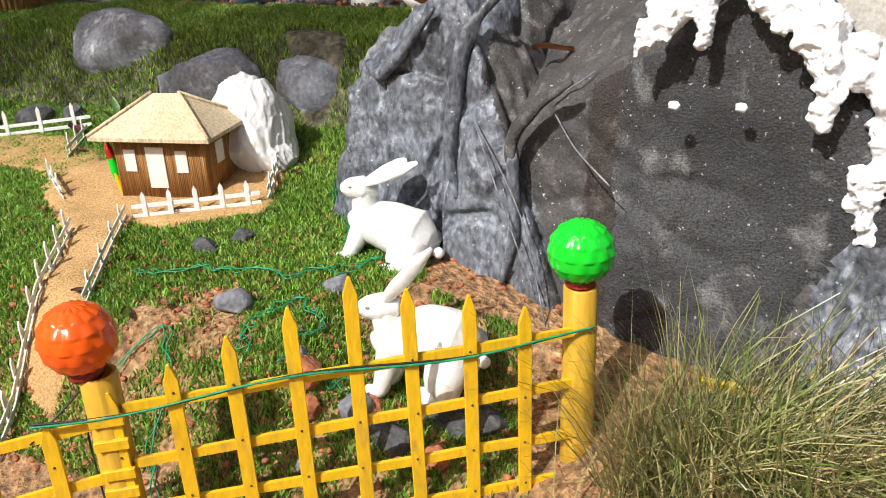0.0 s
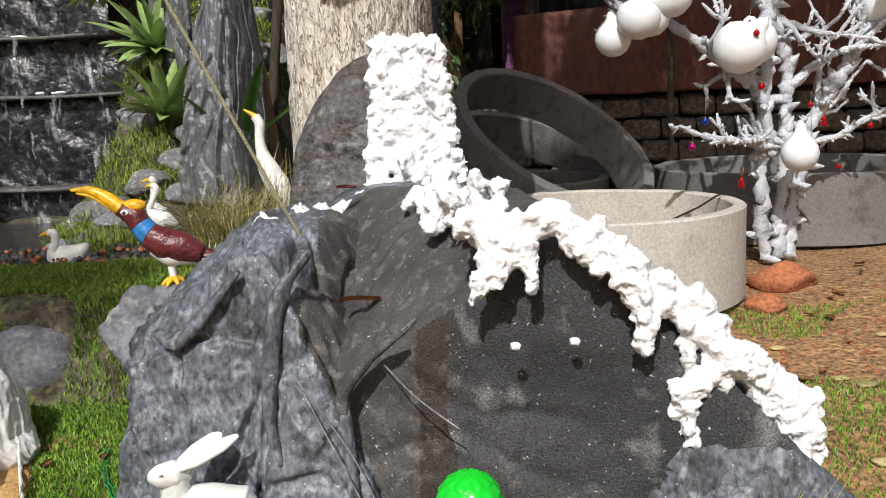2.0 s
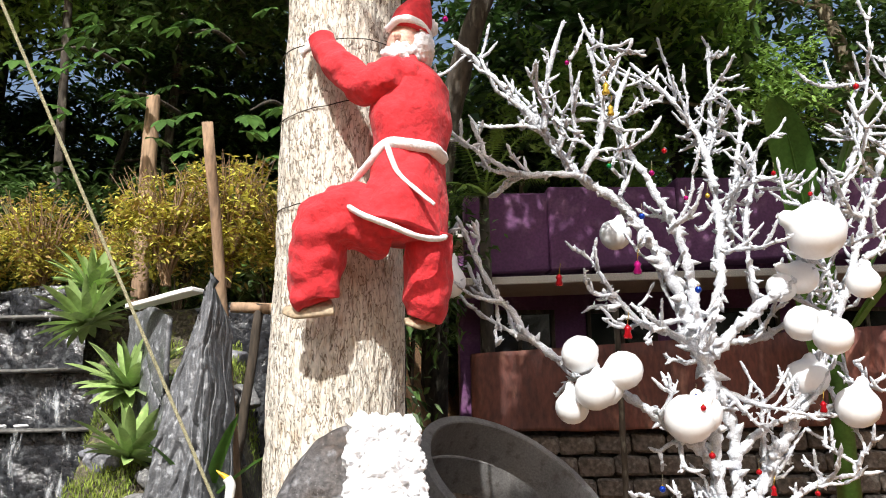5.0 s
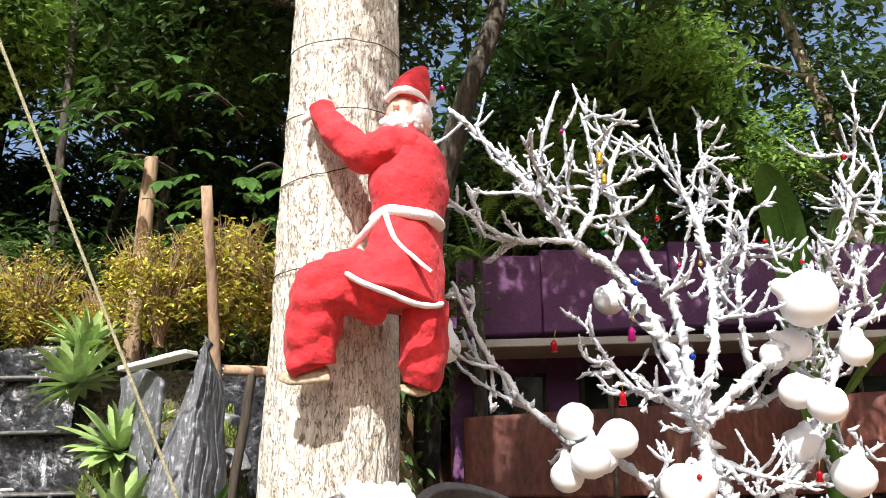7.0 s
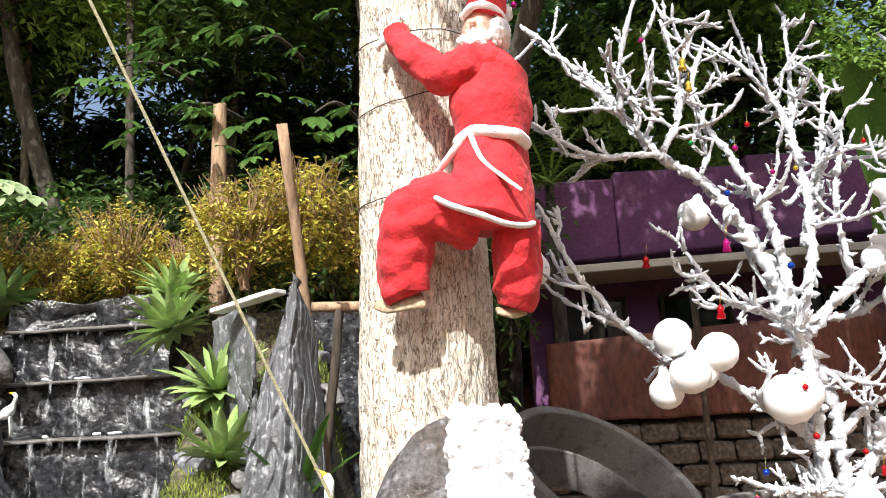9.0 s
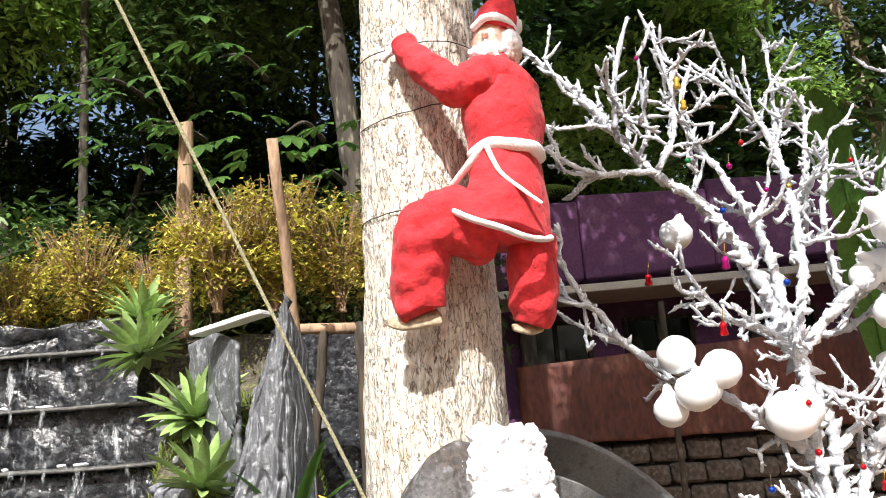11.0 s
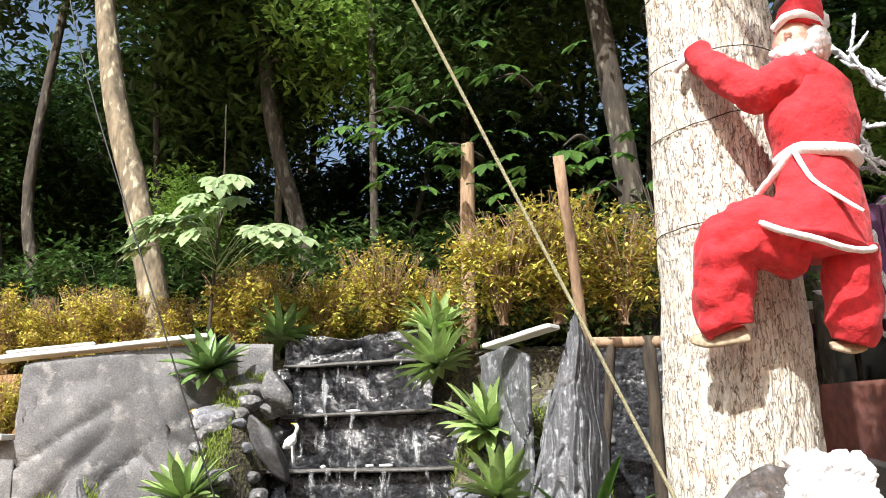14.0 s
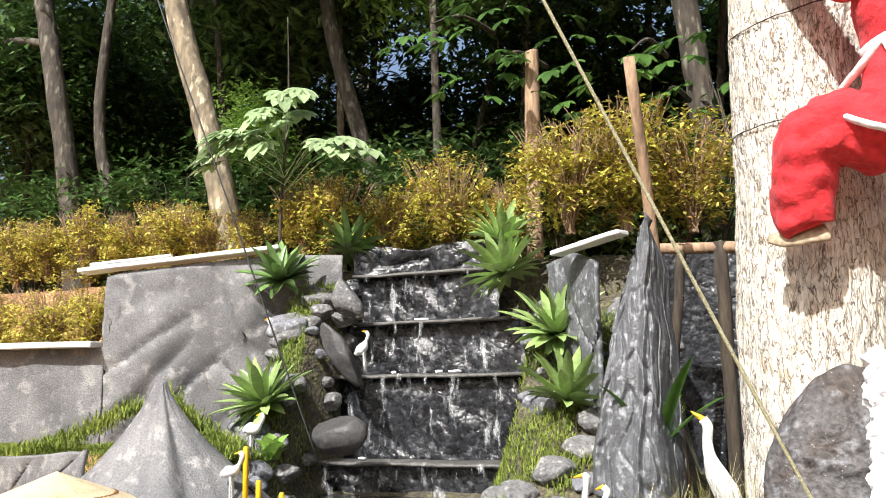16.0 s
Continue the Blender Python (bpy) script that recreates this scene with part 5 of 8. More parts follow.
build_lawn()
bm = bmesh.new()
rng = random.Random(44)
for _ in range(1500):
    x, y = (rng.uniform(-1.4, 0.8), rng.uniform(1.6, 2.5)) if rng.random() < 0.75 else (rng.uniform(1.6, 3.2), rng.uniform(2.6, 4.4))
    r = rng.uniform(0.003, 0.011)
    blob(bm, (x, y, ground_z(x, y) + r * 0.3), (r * 1.2, r, r * 0.8), 1, 0.5, 2, rng.random() * 9)
tagged(link("clods", bm, M_LATERITE), "small reddish clods of earth scattered on the ground", "earth clods", kind="stuff")


def sedge(cx, cy, z, n, h, spread, label, seed, shift=(0, 0), m=None, thick=1.0):
    """A fountain of long thin bent blades."""
    rng = random.Random(seed)
    verts, faces = [], []
    for _ in range(n):
        a = rng.uniform(0, 2 * math.pi)
        bx, by = cx + rng.gauss(0, spread * 0.22), cy + rng.gauss(0, spread * 0.16)
        L = h * rng.uniform(0.55, 1.25)
        out = spread * rng.uniform(0.15, 1.15)
        dx, dy = math.cos(a) * out + shift[0] * rng.random(), math.sin(a) * out * 0.7 + shift[1] * rng.random()
        w = rng.uniform(0.0010, 0.0030) * thick
        px, py = -math.sin(a) * w, math.cos(a) * w
        droop = rng.uniform(0.1, 0.75)
        b = len(verts)
        for k in range(6):
            f = k / 5
            zz = z + L * (f - droop * f ** 3 * 0.8)
            wx = 1 - 0.85 * f
            x, y = bx + dx * f ** 1.5, by + dy * f ** 1.5
            verts += [(x - px * wx, y - py * wx, zz), (x + px * wx, y + py * wx, zz + w * 0.5)]
        for k in range(5):
            i = b + 2 * k
            faces.append((i, i + 1, i + 3, i + 2))
    return tagged(from_lists("sedge_clump", verts, faces, m or M_DRYGRASS), label, "grass clump", "sedge clumps", "stuff")


sedge(1.10, 2.0, 0.32, 900, 0.50, 0.36, "dense clump of fine green and straw-coloured sedge", 1, (0.1, -0.05))
sedge(1.40, 2.0, 0.32, 900, 0.52, 0.40, "dense clump of fine drying sedge", 2, (0.25, 0.0))
sedge(1.68, 2.05, 0.36, 800, 0.42, 0.36, "straggling clump of straw-coloured sedge", 3, (0.3, 0.05))
sedge(1.16, 1.98, 0.32, 800, 0.50, 0.42, "dense clump of dark green sedge blades", 7, (0.1, -0.05), M_SEDGEGREEN, 1.5)
sedge(1.48, 2.0, 0.32, 750, 0.50, 0.42, "dense clump of dark green sedge blades", 8, (0.2, 0.0), M_SEDGEGREEN, 1.5)
sedge(1.25, 1.96, 0.30, 900, 0.46, 0.46, "dead straw-coloured sedge blades among the green", 9, (0.15, -0.08), M_STRAW, 1.7)
sedge(1.58, 2.0, 0.32, 900, 0.46, 0.46, "dead straw-coloured sedge blades among the green", 10, (0.25, -0.05), M_STRAW, 1.7)
sedge(-0.22, 3.95, 1.08, 900, 0.30, 0.22, "clump of fine yellow-green sedge beside the pond", 4)
sedge(-0.05, 3.75, 1.10, 700, 0.34, 0.24, "clump of fine dry sedge beside the rock", 5)
sedge(0.10, 3.85, 1.10, 300, 0.42, 0.28, "thin straw-coloured sedge by the tree's foot", 6)

# green cable strings over the lawn
rng = random.Random(21)
for k, path in enumerate(([(-0.33, 1.75), (-0.22, 1.92), (-0.12, 1.80), (-0.1, 1.68), (0.0, 1.62)], [(0.05, 1.92), (0.0, 2.05), (0.08, 2.12), (0.16, 2.06), (0.14, 1.95), (0.24, 1.98), (0.30, 2.05)], [(-0.5, 2.1), (-0.3, 2.16), (-0.1, 2.2), (0.04, 2.24), (0.12, 2.30), (0.16, 2.36)], [(-0.28, 2.9), (-0.2, 2.7), (-0.05, 2.55), (0.02, 2.42)], [(-2.0, 3.0), (-1.9, 3.15), (-1.75, 3.1)])):
    for j in range(2):
        pts = []
        p = smoothpath([(x, y, 0) for x, y in path], 5)
        for q in p:
            x, y = q.x + rng.gauss(0, 0.012), q.y + rng.gauss(0, 0.012)
            pts.append((x, y, ground_z(x, y) + 0.014 + rng.uniform(0, 0.006)))
        cable(pts, 0.0018, M_GREENWIRE, "thin green light cable trailing over the lawn", "light_cable", 3)
cable([(-0.05, 1.4, 0.62), (-0.02, 1.47, 0.67), (0.01, 1.5, 0.70), (0.0, 1.49, 0.6), (0.03, 1.47, 0.45)], 0.0022, M_WIRE, "black cable looped at the lamp post")


# dead leaves
M_DEADLEAF = mat("dead leaf", (0.40, 0.20, 0.09), (0.26, 0.11, 0.05), scale=20, rough=0.7, bump=0.3, vary=0.5)


def dead_leaf(c, L, rz, label, m=None, pitch=0.15):
    bm = bmesh.new()
    n = 7
    rows = []
    for k in range(n + 1):
        f = k / n
        w = L * 0.22 * math.sin(math.pi * min(f * 0.97 + 0.03, 1)) ** 0.8
        rows.append([bm.verts.new((L * (f - 0.5), s * w, 0.10 * L * abs(s) + 0.03 * L * math.sin(f * 5 + rz))) for s in (-1, -0.5, 0, 0.5, 1)])
    for a, b in zip(rows, rows[1:]):
        for j in range(4):
            bm.faces.new((a[j], a[j + 1], b[j + 1], b[j]))
    made = bmesh.ops.solidify(bm, geom=bm.faces[:], thickness=0.0008)
    bmesh.ops.transform(bm, matrix=Matrix.Translation(c) @ Matrix.Rotation(rz, 4, "Z") @ Matrix.Rotation(pitch, 4, "X"), verts=bm.verts)
    return solo("fallen_leaf", bm, m or M_DEADLEAF, label, "leaf", "fallen leaves")


dead_leaf((0.55, 2.68, 1.175), 0.11, 0.2, "curled brown dead leaf lying on the boulder", pitch=-0.3)
for k in range(26):
    x, y = rng.uniform(-1.6, 0.1), rng.uniform(1.75, 3.0)
    dead_leaf((x, y, ground_z(x, y) + 0.02), rng.uniform(0.025, 0.06), rng.uniform(0, 6), "dry brown leaf fallen on the lawn")
for k in range(34):
    x, y = rng.uniform(1.7, 3.4), rng.uniform(2.4, 4.6)
    dead_leaf((x, y, ground_z(x, y) + 0.012), rng.uniform(0.04, 0.10), rng.uniform(0, 6), "dry pale leaf fallen on red earth")
dead_leaf((-0.35, 1.93, ground_z(-0.35, 1.93) + 0.02), 0.06, 2.4, "yellow-green leaf fallen on the lawn", M_MOSS)

M_MAROONLEAF = mat("maroon leaf", (0.22, 0.05, 0.05), (0.14, 0.03, 0.04), scale=12, rough=0.5, bump=0.2)
dead_leaf((-1.60, 2.92, ground_z(-1.60, 2.92) + 0.03), 0.17, 2.6, "long maroon leaf fallen on the lawn", M_MAROONLEAF, 0.3)
dead_leaf((0.47, 3.2, 1.43), 0.07, 0.4, "maroon leaf caught in the cotton wool", M_MAROONLEAF, 0.2)


def build_parrot():
    bm = bmesh.new()
    x, y, z = -0.955, 2.50, ground_z(-0.955, 2.50)
    limb(bm, [(x, y, z + 0.19), (x + 0.004, y, z + 0.165), (x + 0.008, y, z + 0.13)], [0.006, 0.014, 0.012], 6, 12, 0, 1, 0)
    limb(bm, [(x + 0.006, y, z + 0.145), (x + 0.014, y, z + 0.10), (x + 0.022, y, z + 0.06)], [0.011, 0.016, 0.011], 6, 12, 0, 1, 1)
    limb(bm, [(x + 0.018, y - 0.004, z + 0.09), (x + 0.03, y, z + 0.03), (x + 0.036, y, z - 0.01)], [0.010, 0.010, 0.005], 6, 12, 0, 1, 2)
    solo("parrot_statue", bm, [SIGNAL_RED, M_GREENGLOBE, M_YELLOW], "small red, green and yellow parrot statue at the hut's corner", "statue")


SIGNAL_RED = mat("red gloss paint", (0.55, 0.02, 0.02), None, rough=0.35, bump=0.1)
build_parrot()
bm = bmesh.new()
box(bm, (1.12, 2.14, 0.60), (0.11, 0.012, 0.03), Euler((0.3, 0.05, 0.1)).to_matrix().to_4x4(), 0.002)
solo("loose_board", bm, M_YELLOW, "short yellow painted board lying in the sedge", "board", smooth=False)
rng = random.Random(123)
for _ in range(22):
    x, y = rng.uniform(1.7, 3.3), rng.uniform(2.6, 4.2)
    bm = bmesh.new()
    r = rng.uniform(0.012, 0.035)
    blob(bm, (x, y, ground_z(x, y) + 0.006), (r * 1.4, r, r * 0.35), 2, 0.4, 3, rng.random() * 9)
    solo("chip", bm, M_STRAW, "pale wood chip scattered on the red earth", "wood chip", "pale chips on the earth")


# ---- waterfall ----
def water_mat():
    m = bpy.data.materials.new("falling water")
    m.use_nodes = True
    N, L = m.node_tree.nodes, m.node_tree.links
    b = N["Principled BSDF"]
    b.inputs["Base Color"].default_value = (0.85, 0.88, 0.9, 1)
    b.inputs["Roughness"].default_value = 0.15
    co = N.new("ShaderNodeTexCoord")
    mp = N.new("ShaderNodeMapping")
    mp.inputs["Scale"].default_value = (1.3, 1, 0.32)
    L.new(co.outputs["Object"], mp.inputs["Vector"])
    n = N.new("ShaderNodeTexNoise")
    n.inputs["Scale"].default_value = 11
    n.inputs["Detail"].default_value = 8
    n.inputs["Roughness"].default_value = 0.65
    L.new(mp.outputs[0], n.inputs["Vector"])
    r = N.new("ShaderNodeMapRange")
    r.inputs["From Min"].default_value = 0.57
    r.inputs["From Max"].default_value = 0.76
    r.inputs["To Max"].default_value = 0.6
    L.new(n.outputs["Fac"], r.inputs["Value"])
    t = N.new("ShaderNodeBsdfTransparent")
    mx = N.new("ShaderNodeMixShader")
    L.new(r.outputs[0], mx.inputs[0])
    L.new(t.outputs[0], mx.inputs[1])
    L.new(b.outputs[0], mx.inputs[2])
    L.new(mx.outputs[0], N["Material Output"].inputs["Surface"])
    return m


M_WATER = water_mat()
M_POND = mat("shallow dark pond water", (0.03, 0.03, 0.03), (0.06, 0.055, 0.05), scale=9, rough=0.08, bump=0.4, fine=30, grain=0.3, dist=0.01)
M_LIP = mat("wet concrete lip", (0.13, 0.125, 0.115), (0.06, 0.057, 0.053), scale=8, rough=0.4, bump=0.5, fine=50, grain=0.4)


def build_falls():
    falls = thing("waterfall", (-1.95, 6.2, 1.0), "stepped garden waterfall lined with wet black sheeting", "waterfall")
    steps = [(2.64, 6.52, -2.68, -1.64), (2.25, 6.30, -2.58, -1.40), (1.85, 6.08, -2.66, -1.20), (1.27, 5.76, -2.70, -1.06)]
    foot = [2.25, 1.85, 1.27, 0.95]
    for k, ((zt, y, x0, x1), zb) in enumerate(zip(steps, foot)):
        nx, nz_ = 70, 24
        bm = bmesh.new()
        rows = []
        for j in range(nz_ + 1):
            f = j / nz_
            z = zb - 0.05 + (zt - zb + 0.05) * f
            row = []
            for i in range(nx + 1):
                x = x0 - 0.12 + (x1 - x0 + 0.24) * i / nx
                w = 0.05 * nz((x * 3, z * 2.5, k * 5), 1.3) + 0.03 * (0.5 - abs(nz((x * 4 + z * 3, z * 2, k), 1.5)))
                row.append(bm.verts.new((x, y + w, z)))
            rows.append(row)
        back = [bm.verts.new((v.co.x, y + 0.5, zt)) for v in rows[-1]]
        for a, b in zip(rows + [], rows[1:] + [back]):
            for i in range(nx):
                bm.faces.new((a[i], a[i + 1], b[i + 1], b[i]))
        part("riser_sheeting", bm, M_BLACKTARP, falls)
        bm = bmesh.new()
        box(bm, ((x0 + x1) / 2, y + 0.05, zt + 0.006), (x1 - x0 + 0.06, 0.26, 0.026), None, 0.008)
        bmesh.ops.subdivide_edges(bm, edges=bm.edges[:], cuts=4, use_grid_fill=True)
        for v in bm.verts:
            v.co.z += 0.012 * nz(v.co, 6)
            v.co.y += 0.02 * nz(v.co, 5)
        part("weir_lip", bm, M_LIP, falls)
        bm = bmesh.new()
        rows = []
        for j in range(13):
            z = zt + 0.03 - (zt - zb) * j / 12
            rows.append([bm.verts.new((x0 + 0.05 + (x1 - x0 - 0.1) * i / 40, y - 0.085 - 0.035 * (j / 12) ** 0.5 + 0.02 * nz((i * 0.4, j * 0.15, k * 3), 1), z)) for i in range(41)])
        for a, b in zip(rows, rows[1:]):
            for i in range(40):
                bm.faces.new((a[i], a[i + 1], b[i + 1], b[i]))
        part("water_curtain", bm, M_WATER, falls, "thin streaks of falling water")
    bm = bmesh.new()
    rng = random.Random(2)
    for _ in range(6):
        k = rng.randrange(3)
        zt, y, x0, x1 = steps[k + 1]
        blob(bm, (rng.uniform(x0 + 0.15, x1 - 0.15), y + rng.uniform(0.0, 0.12), zt + 0.035), (rng.uniform(0.02, 0.06), 0.02, 0.012), 2, 0.5, 3, rng.random() * 9)
    tagged(part("foam", bm, M_COTTON, falls, "white splashing foam"), kind="stuff")


build_falls()
bm = bmesh.new()
bmesh.ops.create_grid(bm, x_segments=40, y_segments=30, size=0.5)
for v in bm.verts:
    v.co = Vector((-1.75 + v.co.x * 3.0, 4.95 + v.co.y * 1.7, 1.075 + 0.004 * nz(v.co, 20)))
tagged(link("water", bm, M_POND), "dark shallow pond below the falls", "water", kind="structure")
rng = random.Random(90)
bm = bmesh.new()
for _ in range(500):
    x, y = rng.uniform(-2.4, -0.3), rng.uniform(3.95, 4.5)
    blob(bm, (x, y, 1.085), (rng.uniform(0.008, 0.02),) * 3, 1, 0.3, 3, rng.random() * 9, rng.choice((0, 0, 0, 0, 0, 1)))
ob = link("gravel", bm, [M_DARKROCK, M_LATERITE])
tagged(ob, "dark wet gravel and red leaf litter round the pond", "gravel", kind="stuff")


# ---- draped tarpaulin walls ----
def drape(name, line, ztop, zbot, m, label, amp=0.05, out=(0, -1), seed=0.0, thick=0.03, nx=90, nz_=36, kind="", category="tarpaulin", bulge=0.0, freq=3.3):
    """A hanging sheet along a line of the plan, between heights given along it."""
    p = smoothpath([(x, y, 0) for x, y in line], max(2, nx // (len(line) - 1)))
    n = len(p)
    zt, zb = lerps(ztop, n), lerps(zbot, n)
    bm = bmesh.new()
    rows = []
    for j in range(nz_ + 1):
        f = j / nz_
        row = []
        for i, q in enumerate(p):
            z = zt[i] + (zb[i] - zt[i]) * f
            s = Vector((q.x, q.y, z))
            w = amp * (nz((s.x * freq + seed + 0.6 * nz(s, 1.5), s.y * freq, s.z * 0.55), 1.0) + 0.55 * smooth01(-0.05, 0.25, nz(s + Vector((seed, 0, 0)), 0.9)) * (0.2 - max(0.0, 1 - abs(nz((s.x * 2.3 + s.z * 1.5, s.y * 2.3, s.z * 0.5 + seed), 1.3)) * 9)) + 0.55 * smooth01(-0.05, 0.25, nz(s + Vector((0, seed, 0)), 0.8)) * (0.2 - max(0.0, 1 - abs(nz((s.x * 1.6 - s.z * 1.9, s.y * 1.6, s.z * 0.6 + seed), 1.5)) * 11)) + 0.07 * nz(s, 9)) * min(1, f * 4 + 0.1) + bulge * math.sin(math.pi * f)
            row.append(bm.verts.new(s + Vector((out[0], out[1], 0)) * w))
        rows.append(row)
    for a, b in zip(rows, rows[1:]):
        for i in range(n - 1):
            bm.faces.new((a[i], a[i + 1], b[i + 1], b[i]))
    bmesh.ops.recalc_face_normals(bm, faces=bm.faces)
    bmesh.ops.solidify(bm, geom=bm.faces[:], thickness=thick)
    if kind:
        return tagged(link(name, bm, m), label, category, kind=kind)
    return solo(name, bm, m, label, category)


drape("wall_west", [(-6.2, 5.25), (-5.2, 5.42), (-4.36, 5.58)], [2.10, 2.12, 2.12], [1.2, 1.2, 1.2], M_TARPWALL, "low garden wall draped in grey painted tarpaulin", 0.08, kind="structure", category="wall", seed=3)
drape("wall_middle", [(-4.36, 5.58), (-3.8, 5.82), (-3.2, 6.14), (-2.72, 6.3)], [2.66, 2.74, 2.82, 2.80], [1.2, 1.2, 1.25, 1.3], M_TARPWALL, "taller garden wall draped in grey painted tarpaulin", 0.10, kind="structure", category="wall", seed=8)


def hang_tarp():
    """A stiff tarpaulin thrown over a pole's foot, gathered at its peak and falling in folds."""
    bm = bmesh.new()
    nx, nf = 130, 110
    peak = Vector((-0.262, 4.80, 2.66))
    rows = []
    for j in range(nf + 1):
        f = j / nf
        row = []
        for i in range(nx + 1):
            u = i / nx * 2 - 1
            left, right = 0.035 + 0.29 * f ** 0.55, 0.03 + 0.125 * f ** 0.35
            x = peak.x + u * (left if u < 0 else right) - 0.03 * f
            z = peak.z - 1.42 * f - 0.16 * abs(u) ** 1.5 * (1 - f)
            deep = min(1, 0.25 + 1.6 * f)
            fold = nz((u * 1.15 + 0.35 * nz((u, f * 2, 3), 1.4), f * 0.75, 1.3), 1.0)
            pleat = max(0.0, 1 - abs(nz((u * 1.25 + 0.4 * f, f * 0.6, 8.2), 1.0)) * 9)
            crump = max(0.0, 1 - abs(nz((u * 2.2, f * 5.5, 4.4), 1.2)) * 7)
            y = peak.y + 0.16 * abs(u) ** 1.7 - 0.10 * f * (1 - u * u) + deep * (0.12 * fold - 0.05 * pleat) + 0.022 * crump * deep + 0.010 * nz((u * 9, f * 12, 2), 1) + 0.004 * nz((u * 25, f * 30, 2), 1)
            row.append(bm.verts.new((x + 0.02 * nz((f * 5, u, 0), 1.1), y, z)))
        rows.append(row)
    for a, b in zip(rows, rows[1:]):
        for i in range(nx):
            bm.faces.new((a[i], a[i + 1], b[i + 1], b[i]))
    bmesh.ops.recalc_face_normals(bm, faces=bm.faces)
    bmesh.ops.solidify(bm, geom=bm.faces[:], thickness=0.006)
    solo("tarpaulin", bm, M_FOLDTARP, "dark grey tarpaulin hanging in stiff folds from a pole", "tarpaulin")


hang_tarp()
drape("tarpaulin", [(-0.98, 5.85), (-0.75, 5.55), (-0.58, 5.3)], [2.58, 2.6, 2.5], [1.6, 1.5, 1.4], M_FOLDTARP, "grey tarpaulin draped behind the agaves", 0.08, seed=15, freq=6)
drape("sheeting", [(-2.75, 6.62), (-2.2, 6.66), (-1.5, 6.62)], [2.93, 2.86, 2.92], [2.6, 2.6, 2.6], M_BLACKTARP, "crumpled black sheeting above the top weir", 0.10, seed=25)
drape("tarpaulin", [(-6.0, 4.78), (-5.0, 4.82), (-4.3, 4.74), (-3.6, 4.6)], [1.36, 1.38, 1.40, 1.46], [1.0, 1.0, 1.0, 1.0], M_TARPWALL, "grey tarpaulin apron spread below the moss strip", 0.09, seed=55)
drape("sheeting", [(-3.0, 5.0), (-2.75, 4.8), (-2.5, 4.75)], [1.38, 1.34, 1.22], [1.05, 1.02, 1.0], M_BLACKTARP, "wrinkled black sheeting beside the pond", 0.07, seed=35)
# black sheet added where the gap behind the tree is only dark shade
drape("sheeting", [(-0.45, 6.30), (0.0, 6.36), (0.45, 6.36), (0.8, 6.5)], [2.72, 2.7, 2.7, 2.6], [1.0, 0.9, 0.85, 0.8], M_BLACKTARP, "black sheet added to stand in for shade behind the tree", 0.06, seed=45)


def cap(a, b, w, h, label):
    bm = bmesh.new()
    a, b = Vector(a), Vector(b)
    d = b - a
    rot = d.to_track_quat("X", "Z").to_matrix().to_4x4()
    box(bm, (a + b) / 2, (d.length, w, h), rot, 0.006)
    bmesh.ops.subdivide_edges(bm, edges=bm.edges[:], cuts=5, use_grid_fill=True)
    for v in bm.verts:
        v.co += Vector((0, 1, 1)) * 0.006 * nz(v.co, 5)
    return solo("wall_cap", bm, M_WHITEPAINT, label, "coping", "white wall copings", smooth=False)


cap((-4.56, 5.52, 2.70), (-3.18, 6.12, 2.87), 0.20, 0.035, "white painted coping board on the taller wall")
cap((-6.3, 5.18, 2.14), (-4.38, 5.52, 2.14), 0.20, 0.045, "white painted coping board on the low wall")
cap((-4.46, 5.50, 2.745), (-3.9, 5.74, 2.815), 0.05, 0.02, "loose white board lying on the coping")
cap((-0.86, 5.42, 2.585), (-0.42, 5.22, 2.66), 0.12, 0.03, "short white board lying on the wall end")


def build_cone():
    """A pointed tarpaulin peak on the far lawn."""
    bm = bmesh.new()
    rows = []
    seg, n = 90, 40
    for j in range(n + 1):
        f = j / n
        r = 0.035 + 0.62 * f ** 1.35
        row = []
        for i in range(seg):
            a = 2 * math.pi * i / seg
            rr = r * (1 + 0.16 * nz((math.cos(a) * 1.6, math.sin(a) * 1.6, f * 0.6), 1.3) + 0.07 * (0.5 - abs(nz((math.cos(a) * 3, math.sin(a) * 3, f * 0.8), 1.6)) * 2))
            row.append(bm.verts.new((-3.17 + rr * 1.15 * math.cos(a), 4.7 + rr * 0.8 * math.sin(a), 1.86 - 0.80 * f)))
        rows.append(row)
    for a, b in zip(rows, rows[1:]):
        for i in range(seg):
            bm.faces.new((a[i], a[(i + 1) % seg], b[(i + 1) % seg], b[i]))
    bm.faces.new(rows[0])
    bm.faces.new(rows[-1][::-1])
    solo("tarpaulin_peak", bm, M_TARPWALL, "pointed mound of grey painted tarpaulin like a small mountain", "rock")


build_cone()
rng = random.Random(13)
spots = []
while len(spots) < 22000:
    x, y = rng.uniform(-5.6, -2.5), rng.uniform(4.6, 5.5)
    if y > 5.35 + 0.35 * max(0, x + 4.4):
        continue
    spots.append((x, y, ground_z(x, y), 1.0))
blades("far_lawn", spots, 0.03, 0.003, M_MOSS, "strip of sunlit olive turf below the tarpaulin wall", "grass", 0.8)

